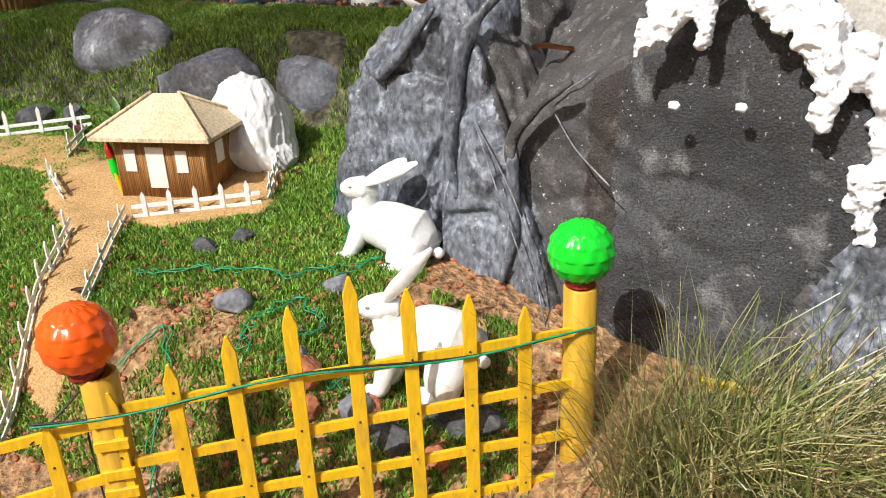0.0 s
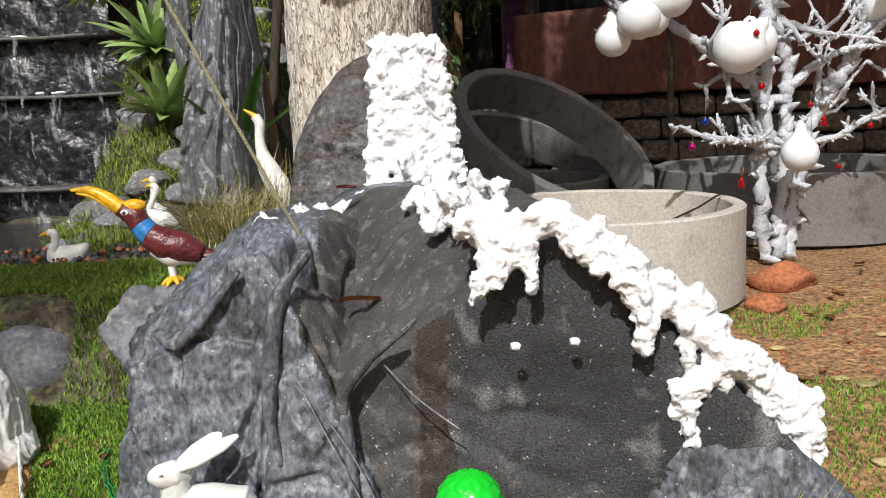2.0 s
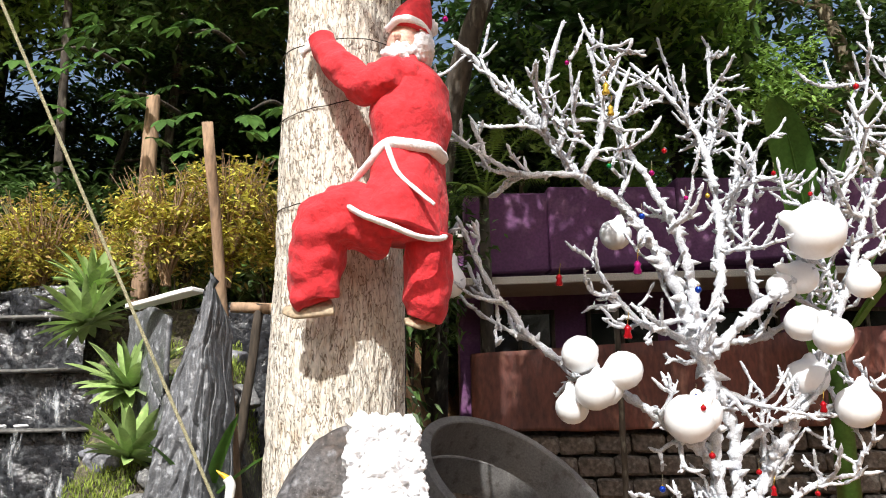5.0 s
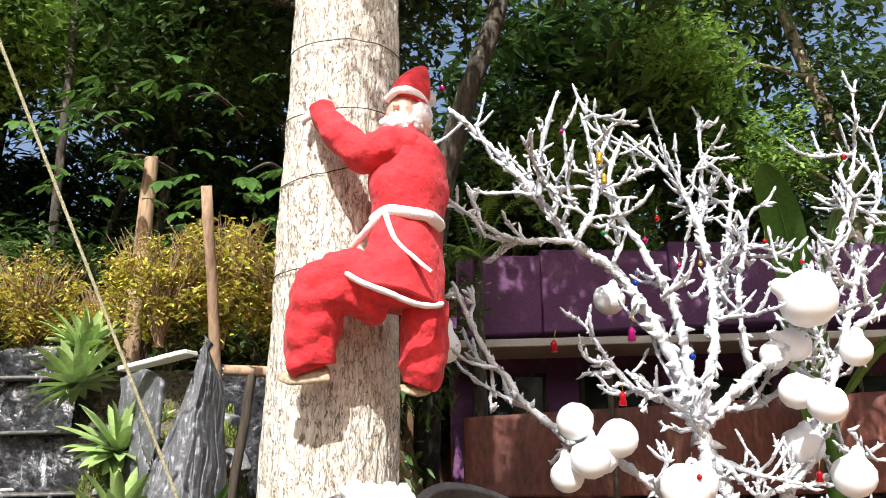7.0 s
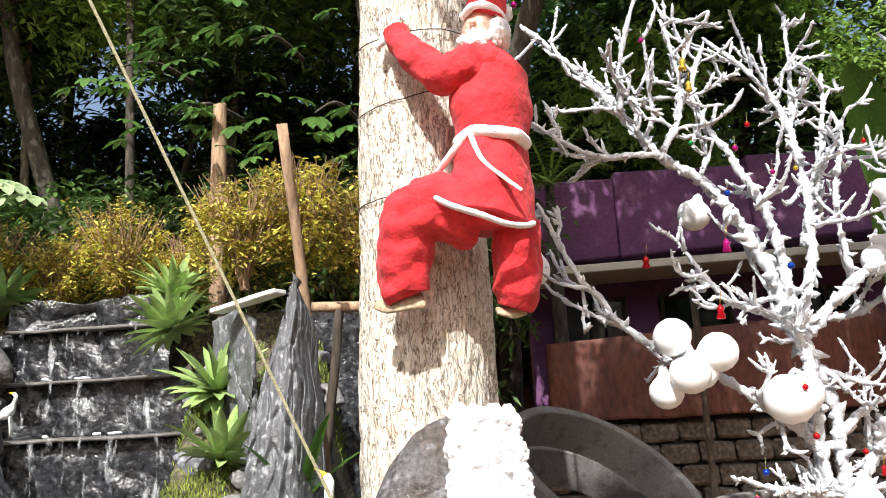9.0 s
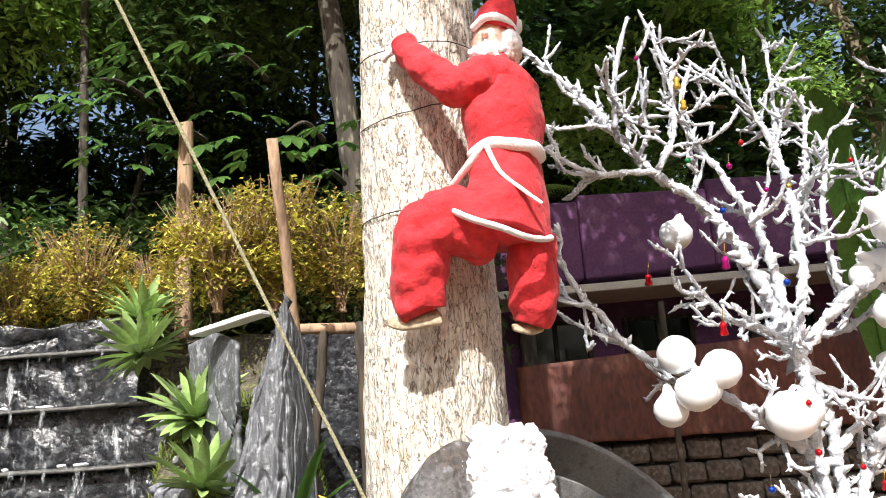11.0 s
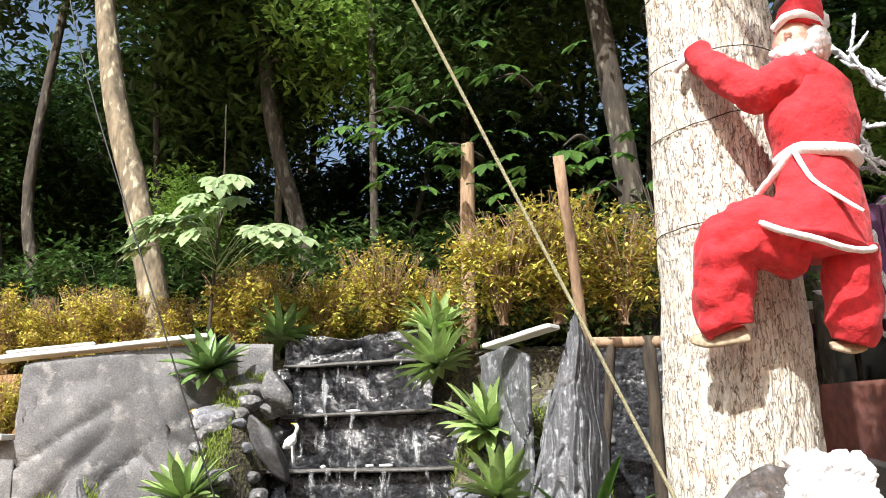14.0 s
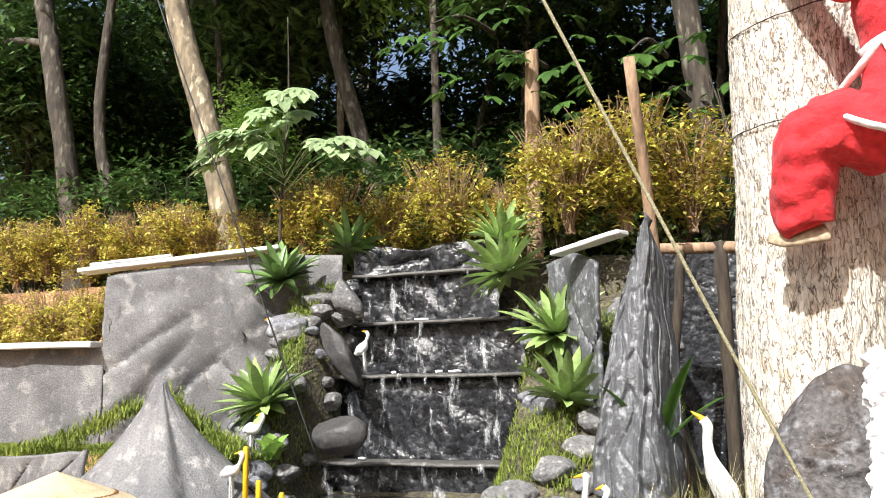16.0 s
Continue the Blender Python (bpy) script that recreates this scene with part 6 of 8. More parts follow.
spots = []
for k in range(5200):
    f = rng.random()
    if k % 2:
        p = Vector((-3.36, 5.0, 1.80)).lerp(Vector((-2.74, 4.95, 1.45)), f)
    else:
        p = Vector((-3.56, 5.0, 1.75)).lerp(Vector((-4.75, 4.98, 1.385)), f)
    spots.append((p.x + rng.gauss(0, 0.03), p.y + rng.gauss(0, 0.05), p.z - 0.02 + rng.gauss(-0.02, 0.03) - 0.05 * math.sin(math.pi * f), 1.0))
blades("moss_strip", spots, 0.035, 0.004, M_MOSS, "yellow-green moss strips along the tarpaulin folds", "moss", 0.9)
# straw roof peak of a second model hut
bm = bmesh.new()
seg = 26
apex = bm.verts.new((-3.08, 3.8, 1.44))
ring = [bm.verts.new((-3.08 + 0.40 * math.cos(2 * math.pi * k / seg), 3.8 + 0.34 * math.sin(2 * math.pi * k / seg), 1.29 + 0.01 * nz((k, 0, 0), 0.9))) for k in range(seg)]
low = [bm.verts.new(v.co + Vector((0, 0, -0.02))) for v in ring]
for k in range(seg):
    bm.faces.new((apex, ring[k], ring[(k + 1) % seg]))
    bm.faces.new((ring[k], low[k], low[(k + 1) % seg], ring[(k + 1) % seg]))
bm.faces.new(low[::-1])
hut2 = thing("model_hut", (-3.08, 3.8, 1.05), "round model hut with a pale straw roof", "model house")
part("roof", bm, M_THATCH, hut2, smooth=False)
bm = bmesh.new()
for k in range(60):
    a = 2 * math.pi * k / 60
    p = Vector((-3.08 + 0.29 * math.cos(a), 3.8 + 0.25 * math.sin(a), 0))
    tube(bm, [(p.x, p.y, 1.0), (p.x, p.y, 1.33)], 0.016, 6)
tagged(part("stick_wall", bm, M_STICKS, hut2), kind="stuff")
for x, y in ((-2.52, 4.62), (-2.46, 4.66), (-2.30, 4.64)):
    bm = bmesh.new()
    top = 1.49 if x == -2.52 else (1.30 if x < -2.4 else 1.24)
    tube(bm, [(x, y, 1.0), (x, y, top - 0.01), (x, y, top)], [0.016, 0.016, 0.011], 14)
    solo("yellow_post", bm, M_YELLOW, "slim yellow painted post by the pond", "post", "yellow posts")


# ---- rocks and moss beside the falls ----
M_WETROCK = mat("weathered dark grey rock", (0.10, 0.10, 0.105), (0.20, 0.195, 0.19), scale=6, rough=0.75, bump=0.7, fine=50, grain=0.4, third=(0.34, 0.33, 0.31), dist=0.012)
M_SLATE = mat("dark slate", (0.045, 0.045, 0.048), (0.075, 0.07, 0.068), scale=5, rough=0.55, bump=0.5, fine=50, grain=0.4, dist=0.008)
rng = random.Random(31)
k = 200
for cx0, cx1, y0, y1, n in ((-1.22, -0.25, 4.55, 6.3, 46), (-3.05, -2.62, 4.85, 6.3, 60)):
    for _ in range(n):
        f = rng.random()
        y = y0 + (y1 - y0) * f
        x = rng.uniform(cx0, cx1)
        r = rng.uniform(0.05, 0.13)
        k += 1
        stone((x, y, ground_z(x, y) + 0.01), (r * 1.2, r, r * 0.75), rng.choice((M_WETROCK, M_WETROCK, M_STONE)), "weathered grey rock on the bank beside the falls", k)
stone((-2.27, 5.33, 1.50), (0.20, 0.13, 0.13), M_SLATE, "smooth dark slate boulder beside the lower falls", 301)
stone((-2.45, 5.72, 2.02), (0.09, 0.09, 0.26), M_SLATE, "long dark stone leaning beside the falls", 302, rot=Euler((0.1, -0.55, 0.2)).to_matrix())
stone((-2.55, 6.0, 2.42), (0.10, 0.08, 0.20), M_WETROCK, "jagged grey stone leaning beside the falls", 303, rot=Euler((0.1, -0.5, 0.2)).to_matrix())
spots = []
while len(spots) < 16000:
    x, y = (rng.uniform(-1.25, -0.2), rng.uniform(4.3, 6.3)) if rng.random() < 0.7 else (rng.uniform(-3.05, -2.6), rng.uniform(4.9, 6.3))
    if nz((x, y, 3), 4) < 0.02:
        continue
    spots.append((x, y, ground_z(x, y) + rng.uniform(0, 0.09), 1.0))
blades("bank_moss", spots, 0.03, 0.0035, M_MOSS, "yellow-green moss and low grass between the rocks", "moss", 0.9)


# ---- agaves ----
def build_agave(m, n, L, mt, label, name="agave", up=0.5, seed=1, width=0.029):
    rng = random.Random(seed)
    root = thing(name, (0, 0, 0), label, "plant", "agave plants")
    for k in range(n):
        f = k / n
        a = k * 2.399963 + rng.gauss(0, 0.15)
        el = radians((78 if up < 0.7 else 82) - (88 if up < 0.7 else 40) * f ** 0.6 + rng.gauss(0, 5))
        el = min(el, radians(88))
        le = L * (0.75 + 0.35 * math.sin(math.pi * min(f + 0.2, 1))) * rng.uniform(0.85, 1.1)
        bm = bmesh.new()
        rows = []
        for j in range(9):
            t = j / 8
            e = el - t * t * (0.05 + 0.10 * f)
            r = le * t
            c = Vector((math.cos(a) * math.cos(e) * r, math.sin(a) * math.cos(e) * r, 0.02 + math.sin(e) * r))
            w = width * (0.55 + 1.5 * t) * (1 - t) ** 0.75 * 1.6 if t < 1 else 0.0008
            w = max(w, 0.0008)
            s = Vector((-math.sin(a), math.cos(a), 0))
            nrm = Vector((-math.cos(a) * math.sin(e), -math.sin(a) * math.sin(e), math.cos(e)))
            rows.append([bm.verts.new(c - s * w + nrm * w * 0.35), bm.verts.new(c - nrm * 0.002), bm.verts.new(c + s * w + nrm * w * 0.35)])
        for p, q in zip(rows, rows[1:]):
            for j in range(2):
                bm.faces.new((p[j], p[j + 1], q[j + 1], q[j]))
        part("leaf", bm, mt, root, local=True)
    root.matrix_basis = m
    return root


ag_a = build_agave(pose(-0.93, 5.68, 2.08, 0, 0, 0) @ pose(0, 0, 0, 24, 0, 30), 44, 0.36, M_AGAVE, "broad sunlit agave with pale green pointed leaves", seed=1)
ag_b = build_agave(pose(-3.06, 5.96, 2.57, 0, 0, 0) @ pose(0, 0, 0, 24, 0, 0), 40, 0.34, M_AGAVEDARK, "dark green agave on the wall's corner", seed=2)
copy_thing(ag_a, pose(-0.84, 5.41, 1.68, 0, 0, 0) @ pose(0, 0, 0, 24, 0, 140))
copy_thing(ag_a, pose(-1.33, 6.08, 2.53, 0, 0, 0) @ pose(0, 0, 0, 24, 5, 250))
copy_thing(ag_a, pose(-1.5, 6.46, 2.83, 0, 0, 0) @ pose(0, 0, 0, 24, 0, 75))
copy_thing(ag_b, pose(-2.82, 6.58, 2.87, 0, 0, 0) @ pose(0, 0, 0, 24, 0, 160))
copy_thing(ag_a, pose(-2.8, 5.31, 1.67, 0, 0, 0) @ pose(0, 0, 0, 24, 0, 310))
build_agave(pose(-0.27, 4.86, 1.44, 0, 0, 20), 7, 0.52, M_BANANA, "strap-leaved plant with upright bright green leaves", "strap_plant", up=0.95, seed=4, width=0.03)
build_agave(pose(-1.42, 3.0, ground_z(-1.42, 3.0), 0, 0, 0), 9, 0.14, M_AGAVEDARK, "small dark spiky plant at the stone bank", "spiky_plant", up=0.6, seed=5, width=0.012)
build_agave(pose(-2.55, 4.95, 1.36, 0, 0, 0), 9, 0.16, M_LEAFB, "small broad-leaved green plant among rocks", "leafy_plant", up=0.8, seed=6, width=0.05)


# ---- leaves, hedge and trees ----
def leaf_cloud(centres, per, r, size, seed, droop=0.4, ratio=0.42):
    """Leaf shapes gathered round centres: each is a folded pointed blade."""
    rng = random.Random(seed)
    verts, faces = [], []
    for c in centres:
        rr = r * rng.uniform(0.6, 1.3)
        for _ in range(per):
            d = Vector((rng.gauss(0, 1), rng.gauss(0, 1), rng.gauss(0, 0.75)))
            p = Vector(c) + d * rr * 0.55
            a = rng.uniform(0, 2 * math.pi)
            L = size * rng.uniform(0.6, 1.4)
            u = Vector((math.cos(a), math.sin(a), -droop + rng.gauss(0, 0.35))).normalized()
            s = Vector((-math.sin(a), math.cos(a), rng.gauss(0, 0.3))).normalized() * L * ratio * 0.5
            n = u.cross(s).normalized() * L * 0.06
            b = len(verts)
            verts += [p, p + u * L * 0.45 + s + n, p + u * L, p + u * L * 0.45 - s + n]
            faces += [(b, b + 1, b + 2), (b, b + 2, b + 3)]
    return [tuple(v) for v in verts], faces


def crown_mesh(name, R, n, per, size, seed, m, hollow=0.35, clump=0.35):
    rng = random.Random(seed)
    cs = []
    while len(cs) < n:
        d = Vector((rng.gauss(0, 1), rng.gauss(0, 1), rng.gauss(0, 1))).normalized()
        f = (hollow + (1 - hollow) * rng.random()) * (1 + 0.35 * nz(d + Vector((seed, 0, 0)), 2.2))
        cs.append(Vector((d.x * R[0], d.y * R[1], d.z * R[2])) * f)
    v, f = leaf_cloud(cs, per, clump, size, seed)
    me = bpy.data.meshes.new(name)
    me.from_pydata(v, [], f)
    me.materials.append(m)
    return me


HEDGE = [crown_mesh("hedge_leaves", (0.42, 0.30, 0.42), 125, 25, 0.050, 40 + k, M_HEDGE, 0.3, 0.075) for k in range(4)]


def twigs(bm, base, n, h, w, seed, r=0.006):
    rng = random.Random(seed)
    for _ in range(n):
        a = rng.uniform(0, 2 * math.pi)
        o = rng.uniform(0.3, 1) * w
        p = [Vector(base) + Vector((math.cos(a) * o * f ** 1.4 * 1.0 + rng.gauss(0, 0.012), math.sin(a) * o * f ** 1.4 + rng.gauss(0, 0.012), h * f)) for f in (0, 0.3, 0.6, 0.85, 1)]
        tube(bm, p, [r, r * 0.8, r * 0.6, r * 0.4, r * 0.25], 5)


bm = bmesh.new()
twigs(bm, (0, 0, 0), 60, 0.74, 0.40, 7, 0.0075)
TWIG = bpy.data.meshes.new("hedge_twigs")
bm.to_mesh(TWIG)
bm.free()
TWIG.materials.append(M_WOODPOLE)


def bush(x, y, z, s, k):
    b = thing("hedge_bush", (0, 0, 0), "yellow-green clipped hedge bush with bare brown twigs", "hedge", "hedge bushes on the bank")
    for name, me, dz in (("foliage", HEDGE[k % 4], 0.42), ("twig", TWIG, 0.0)):
        o = new(name, me)
        o.parent = b
        o.location = (0, 0, dz)
        tagged(o, kind="stuff")
    b.matrix_basis = pose(x, y, z, 0, 0, k * 77) @ Matrix.Diagonal((s, s, s, 1))


rng = random.Random(61)
for k, size in enumerate((0.95, 0.8, 1.0, 0.85, 0.95, 0.8, 0.72, 0.85, 1.0, 0.82, 1.05, 0.8, 1.1, 1.28, 1.12)):
    f = k / 14
    x = -6.75 + 6.65 * f + rng.gauss(0, 0.05)
    y = 7.05 - 0.35 * f + rng.gauss(0, 0.1)
    bush(x, y, 2.80 + (0.08 if k > 11 else 0) + rng.gauss(0, 0.03), size, k)
for k, x in enumerate((-6.2, -5.65, -5.1, -4.7)):
    bush(x, 5.78 + 0.1 * (x + 5), 2.0, 0.82, k + 1)

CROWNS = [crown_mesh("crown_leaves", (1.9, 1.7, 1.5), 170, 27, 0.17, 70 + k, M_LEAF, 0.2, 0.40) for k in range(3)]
# lit crown: sunlight on the leaves is put into a brighter leaf colour
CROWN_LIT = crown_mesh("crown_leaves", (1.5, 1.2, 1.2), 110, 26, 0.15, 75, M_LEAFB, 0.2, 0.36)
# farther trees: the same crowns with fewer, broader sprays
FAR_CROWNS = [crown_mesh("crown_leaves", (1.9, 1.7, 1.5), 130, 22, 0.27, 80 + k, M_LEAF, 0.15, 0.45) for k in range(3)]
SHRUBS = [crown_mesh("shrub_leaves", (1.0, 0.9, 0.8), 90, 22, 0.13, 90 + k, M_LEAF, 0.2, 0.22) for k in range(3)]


def tree(pts, radii, m, crowns, label, seed, name="tree"):
    base = Vector(pts[0])
    t = thing(name, base, label, "tree", "forest trees")
    bm = bmesh.new()
    p = smoothpath(pts, 8)
    tube(bm, p, lerps(radii, len(p)), 18, 0.14, 5)
    tk = part("trunk", bm, m, t)
    rng = random.Random(seed)
    for c, s, k in crowns:
        near = min(p, key=lambda q: (q - Vector(c)).length + max(0, q.z - c[2]))
        bm = bmesh.new()
        c = Vector(c)
        mid = near.lerp(c, 0.5) + Vector((rng.gauss(0, 0.1), rng.gauss(0, 0.1), 0.15))
        limb(bm, [near, mid, c], [radii[-1] * 0.7, radii[-1] * 0.45, 0.015], 6, 8, 0.15, 8)
        part("branch", bm, m, t)
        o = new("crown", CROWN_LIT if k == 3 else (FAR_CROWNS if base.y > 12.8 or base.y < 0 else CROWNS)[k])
        o.parent = t
        o.matrix_basis = Matrix.Translation(c - base) @ Euler((rng.uniform(-0.3, 0.3), rng.uniform(-0.3, 0.3), rng.uniform(0, 6))).to_matrix().to_4x4() @ Matrix.Diagonal((s, s, s, 1))
    return t


def G(x, y):
    return ground_z(x, y) - 0.05


rng = random.Random(101)
tree([(-4.15, 7.0, 2.75), (-4.3, 7.0, 3.5), (-4.6, 7.05, 4.5), (-4.97, 7.1, 5.65), (-5.6, 7.3, 8.5)], [0.15, 0.135, 0.125, 0.115, 0.09], M_MOSSBARK, [((-5.6, 7.4, 9.0), 1.0, 0)], "leaning tree with pale lichened bark behind the hedge", 1)
tree([(-7.35, 8.5, 2.85), (-7.6, 8.5, 4.5), (-8.2, 8.6, 6.8), (-8.6, 8.6, 9)], [0.16, 0.13, 0.12, 0.09], M_DARKBARK, [((-8.6, 8.6, 9.2), 1.1, 1), ((-9.8, 9.2, 6.4), 0.9, 0)], "tall grey-barked forest tree", 2)
tree([(-6.9, 8.8, 2.85), (-7.15, 8.8, 4.0), (-7.4, 8.8, 5.4), (-7.2, 8.9, 8)], [0.09, 0.08, 0.07, 0.05], M_DARKBARK, [((-6.0, 9.2, 8.8), 0.9, 0)], "slender forest tree with a crooked stem", 3)
tree([(-3.8, 10.0, 2.9), (-4.1, 10, 4.4), (-4.7, 10, 6.6), (-5.0, 10.2, 9)], [0.13, 0.11, 0.10, 0.07], M_DARKBARK, [((-5.0, 10.2, 8.2), 1.1, 2), ((-3.6, 10.0, 7.4), 0.9, 3)], "slim dark forest tree", 4)
tree([(0.12, 9.0, 2.2), (0.03, 9, 4.2), (-0.1, 9, 5.7), (-0.4, 9.1, 8.6)], [0.17, 0.14, 0.13, 0.09], M_DARKBARK, [((-0.4, 9.2, 8.6), 1.0, 0), ((-1.6, 9.6, 7.4), 0.9, 1), ((0.9, 9.6, 8.2), 0.9, 2)], "tall brown-barked tree behind the big trunk", 5)
tree([(1.2, 10.6, 0.9), (1.25, 9.4, 4.2), (1.5, 9.0, 5.7), (2.05, 9.0, 7.4), (2.3, 9.1, 9.2)], [0.17, 0.14, 0.13, 0.11, 0.08], M_DARKBARK, [((2.3, 9.1, 9.4), 1.1, 1), ((3.9, 9.0, 9.2), 1.0, 0), ((0.9, 8.2, 9.2), 0.9, 2)], "leaning tree with a bare upper stem", 6)
tree([(8.0, 12, 1), (7.8, 12, 6.6), (7.5, 12, 8.0), (7.0, 12, 10)], [0.16, 0.12, 0.11, 0.07], M_MOSSBARK, [((6.8, 12, 10), 1.1, 0), ((8.6, 12, 7.4), 1.1, 1), ((5.4, 11.6, 8.0), 0.9, 3), ((3.2, 11.4, 6.3), 0.8, 3), ((6.4, 11.6, 6.4), 0.8, 3)], "pale-stemmed tree behind the purple house", 7)
tree([(5.6, 13, 1), (5.4, 13, 4), (5.3, 13, 8)], [0.15, 0.12, 0.08], M_DARKBARK, [((5.2, 13, 7.6), 1.2, 2), ((3.4, 13.2, 7.2), 1.1, 0), ((4.2, 12.4, 5.8), 0.8, 3), ((6.8, 13, 5.8), 1.1, 1)], "dark leafy tree behind the purple house", 8)
tree([(-1.44, 7.5, 2.8), (-1.44, 7.5, 3.44), (-1.41, 7.5, 4.6), (-1.41, 7.5, 4.72)], [0.075, 0.07, 0.066, 0.05], M_WOODPOLE, [], "cut tree stem with ragged brown bark", 9, "tree_stump")
for k, (x, y) in enumerate(((-2.7, 12.2), (-5.6, 13.0), (-1.0, 13.2), (-9.5, 12.5))):
    tree([(x, y, G(x, y)), (x + 0.1, y, 5), (x + 0.3, y, 8)], [0.10, 0.08, 0.05], M_DARKBARK, [((x, y + 0.5, 4.6), 0.8, k % 3), ((x + 0.7, y + 0.8, 6.6), 0.85, (k + 1) % 3), ((x - 0.6, y + 0.2, 8.2), 0.8, (k + 2) % 3)], "leafy forest tree in deep shade", 700 + k)
# slim stems and foliage deeper in the wood
for k in range(26):
    x = -13 + 0.82 * k + rng.gauss(0, 0.3)
    if 0.6 < x < 8 and k % 2:
        continue
    y = rng.uniform(9.5, 15) if x < 0.8 else rng.uniform(13.5, 16)
    h = rng.uniform(6.5, 10)
    lean = rng.gauss(0, 0.6)
    cr = [((x + lean + rng.gauss(0, 0.6), y + rng.uniform(-0.4, 1.2), h - 0.3), rng.uniform(0.8, 1.2), rng.randrange(3))]
    if k % 3:
        cr += [((x + rng.gauss(0, 1.0), y + rng.uniform(0.3, 1.6), rng.uniform(4.0, 6.4)), rng.uniform(0.5, 0.8), rng.randrange(3))]
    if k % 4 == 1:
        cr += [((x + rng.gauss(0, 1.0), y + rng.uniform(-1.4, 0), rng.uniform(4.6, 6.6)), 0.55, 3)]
    tree([(x, y, G(x, y)), (x + lean * 0.3, y, 4), (x + lean, y, h)], [rng.uniform(0.05, 0.11), 0.06, 0.04], rng.choice((M_DARKBARK, M_MOSSBARK, M_DARKBARK)), cr, "slim forest tree with dark leaves in deep shade", 300 + k)
for k in range(24):
    x = -16 + 1.5 * k
    y = rng.uniform(16.5, 21)
    h = rng.uniform(7, 12)
    cr = [((x + rng.gauss(0, 0.6), y, z), rng.uniform(0.95, 1.3), rng.randrange(3)) for z in ((3.4,) if k % 4 == 2 else (3.4, 6.4) if k % 3 else (3.4, 5.2))]
    tree([(x, y, G(x, y)), (x, y, h * 0.6), (x + rng.gauss(0, 0.5), y, h)], [0.14, 0.1, 0.06], M_DARKBARK, cr, "far forest tree closing the view", 400 + k)
for k, (x, y, z) in enumerate(((-9.6, 10.6, 7.0), (-11.2, 11.6, 6.0), (-8.6, 11.8, 5.6), (-6.6, 12.4, 7.6))):
    tree([(x, y, G(x, y)), (x + 0.1, y, 4.5), (x + 0.2, y, z)], [0.10, 0.08, 0.05], M_DARKBARK, [((x, y, z), 0.9, k % 3), ((x + 0.8, y + 0.5, z - 1.6), 0.7, (k + 1) % 3)], "tall leafy forest tree in the shade", 850 + k)
# low shade trees that close the wood's floor
for k in range(17):
    x = -13.5 + 1.05 * k + rng.gauss(0, 0.25)
    y = rng.uniform(13.2, 15.5)
    tree([(x, y, G(x, y)), (x, y, 4), (x + rng.gauss(0, 0.2), y, 5)], [0.06, 0.05, 0.03], M_DARKBARK, [((x, y, 3.7 + rng.uniform(0, 0.5)), rng.uniform(0.75, 0.95), k % 3), ((x + rng.gauss(0, 0.5), y + 0.3, 5.5 + rng.uniform(0, 0.6)), rng.uniform(0.5, 0.7), (k + 1) % 3)], "low leafy tree in deep forest shade", 800 + k)
# thicket behind the hedge and beside the house
for k in range(15):
    x = -9.5 + 0.72 * k + rng.gauss(0, 0.15)
    y = rng.uniform(8.2, 9.6)
    s = thing("shrub", (x, y, ground_z(x, y)), "dark shrub in the shade behind the hedge", "shrub", "shade shrubs")
    bm = bmesh.new()
    twigs(bm, (x, y, ground_z(x, y) - 0.05), 14, 1.3, 0.7, 500 + k, 0.012)
    tagged(part("stem", bm, M_DARKBARK, s), kind="stuff")
    o = new("foliage", SHRUBS[k % 3])
    o.parent = s
    sc = rng.uniform(0.85, 1.15)
    o.matrix_basis = Matrix.Translation((0, 0, 0.95)) @ Matrix.Rotation(k * 1.3, 4, "Z") @ Matrix.Diagonal((sc, sc, sc, 1))
# shrubs added and stretched tall, to keep the shaded gap behind the trunk dark
for x, y, z, sc in ((0.1, 7.4, 1.5, 0.5), (0.35, 8.0, 2.4, 0.5), (0.9, 8.8, 3.4, 0.42)):
    s = thing("shrub", (x, y, ground_z(x, y)), "dark shrub added to fill the shaded gap behind the trunk", "shrub", "shade shrubs")
    bm = bmesh.new()
    twigs(bm, (x, y, ground_z(x, y) - 0.05), 10, z - 0.8, 0.4, 900, 0.015)
    tagged(part("stem", bm, M_DARKBARK, s), kind="stuff")
    o = new("foliage", SHRUBS[1])
    o.parent = s
    o.matrix_basis = Matrix.Translation((0, 0, z - ground_z(x, y))) @ Matrix.Diagonal((sc * 1.6, sc * 2, sc * 3.2, 1))


# broad-leaved sapling behind the falls
def palmate(bm, c, d, L, n, rng):
    """Leaflets spread from one point like fingers."""
    d = Vector(d).normalized()
    side = d.cross(Vector((0, 0, 1))).normalized()
    up = side.cross(d).normalized()
    for k in range(n):
        a = radians(-95 + 190 * k / (n - 1))
        u = (d * math.cos(a) + side * math.sin(a) - Vector((0, 0, 0.25))).normalized()
        s = u.cross(up).normalized()
        le = L * (1 - 0.35 * abs(math.sin(a)))
        prev = None
        for j, (t, w) in enumerate(((0.02, 0.01), (0.3, 0.17), (0.6, 0.25), (0.85, 0.15), (1.0, 0.005))):
            m = Vector(c) + u * le * t - Vector((0, 0, 0.16 * le * t * t))
            row = [bm.verts.new(m - s * le * w + up * le * w * 0.3), bm.verts.new(m), bm.verts.new(m + s * le * w + up * le * w * 0.3)]
            if prev:
                for i in range(2):
                    bm.faces.new((prev[i], prev[i + 1], row[i + 1], row[i]))
            prev = row


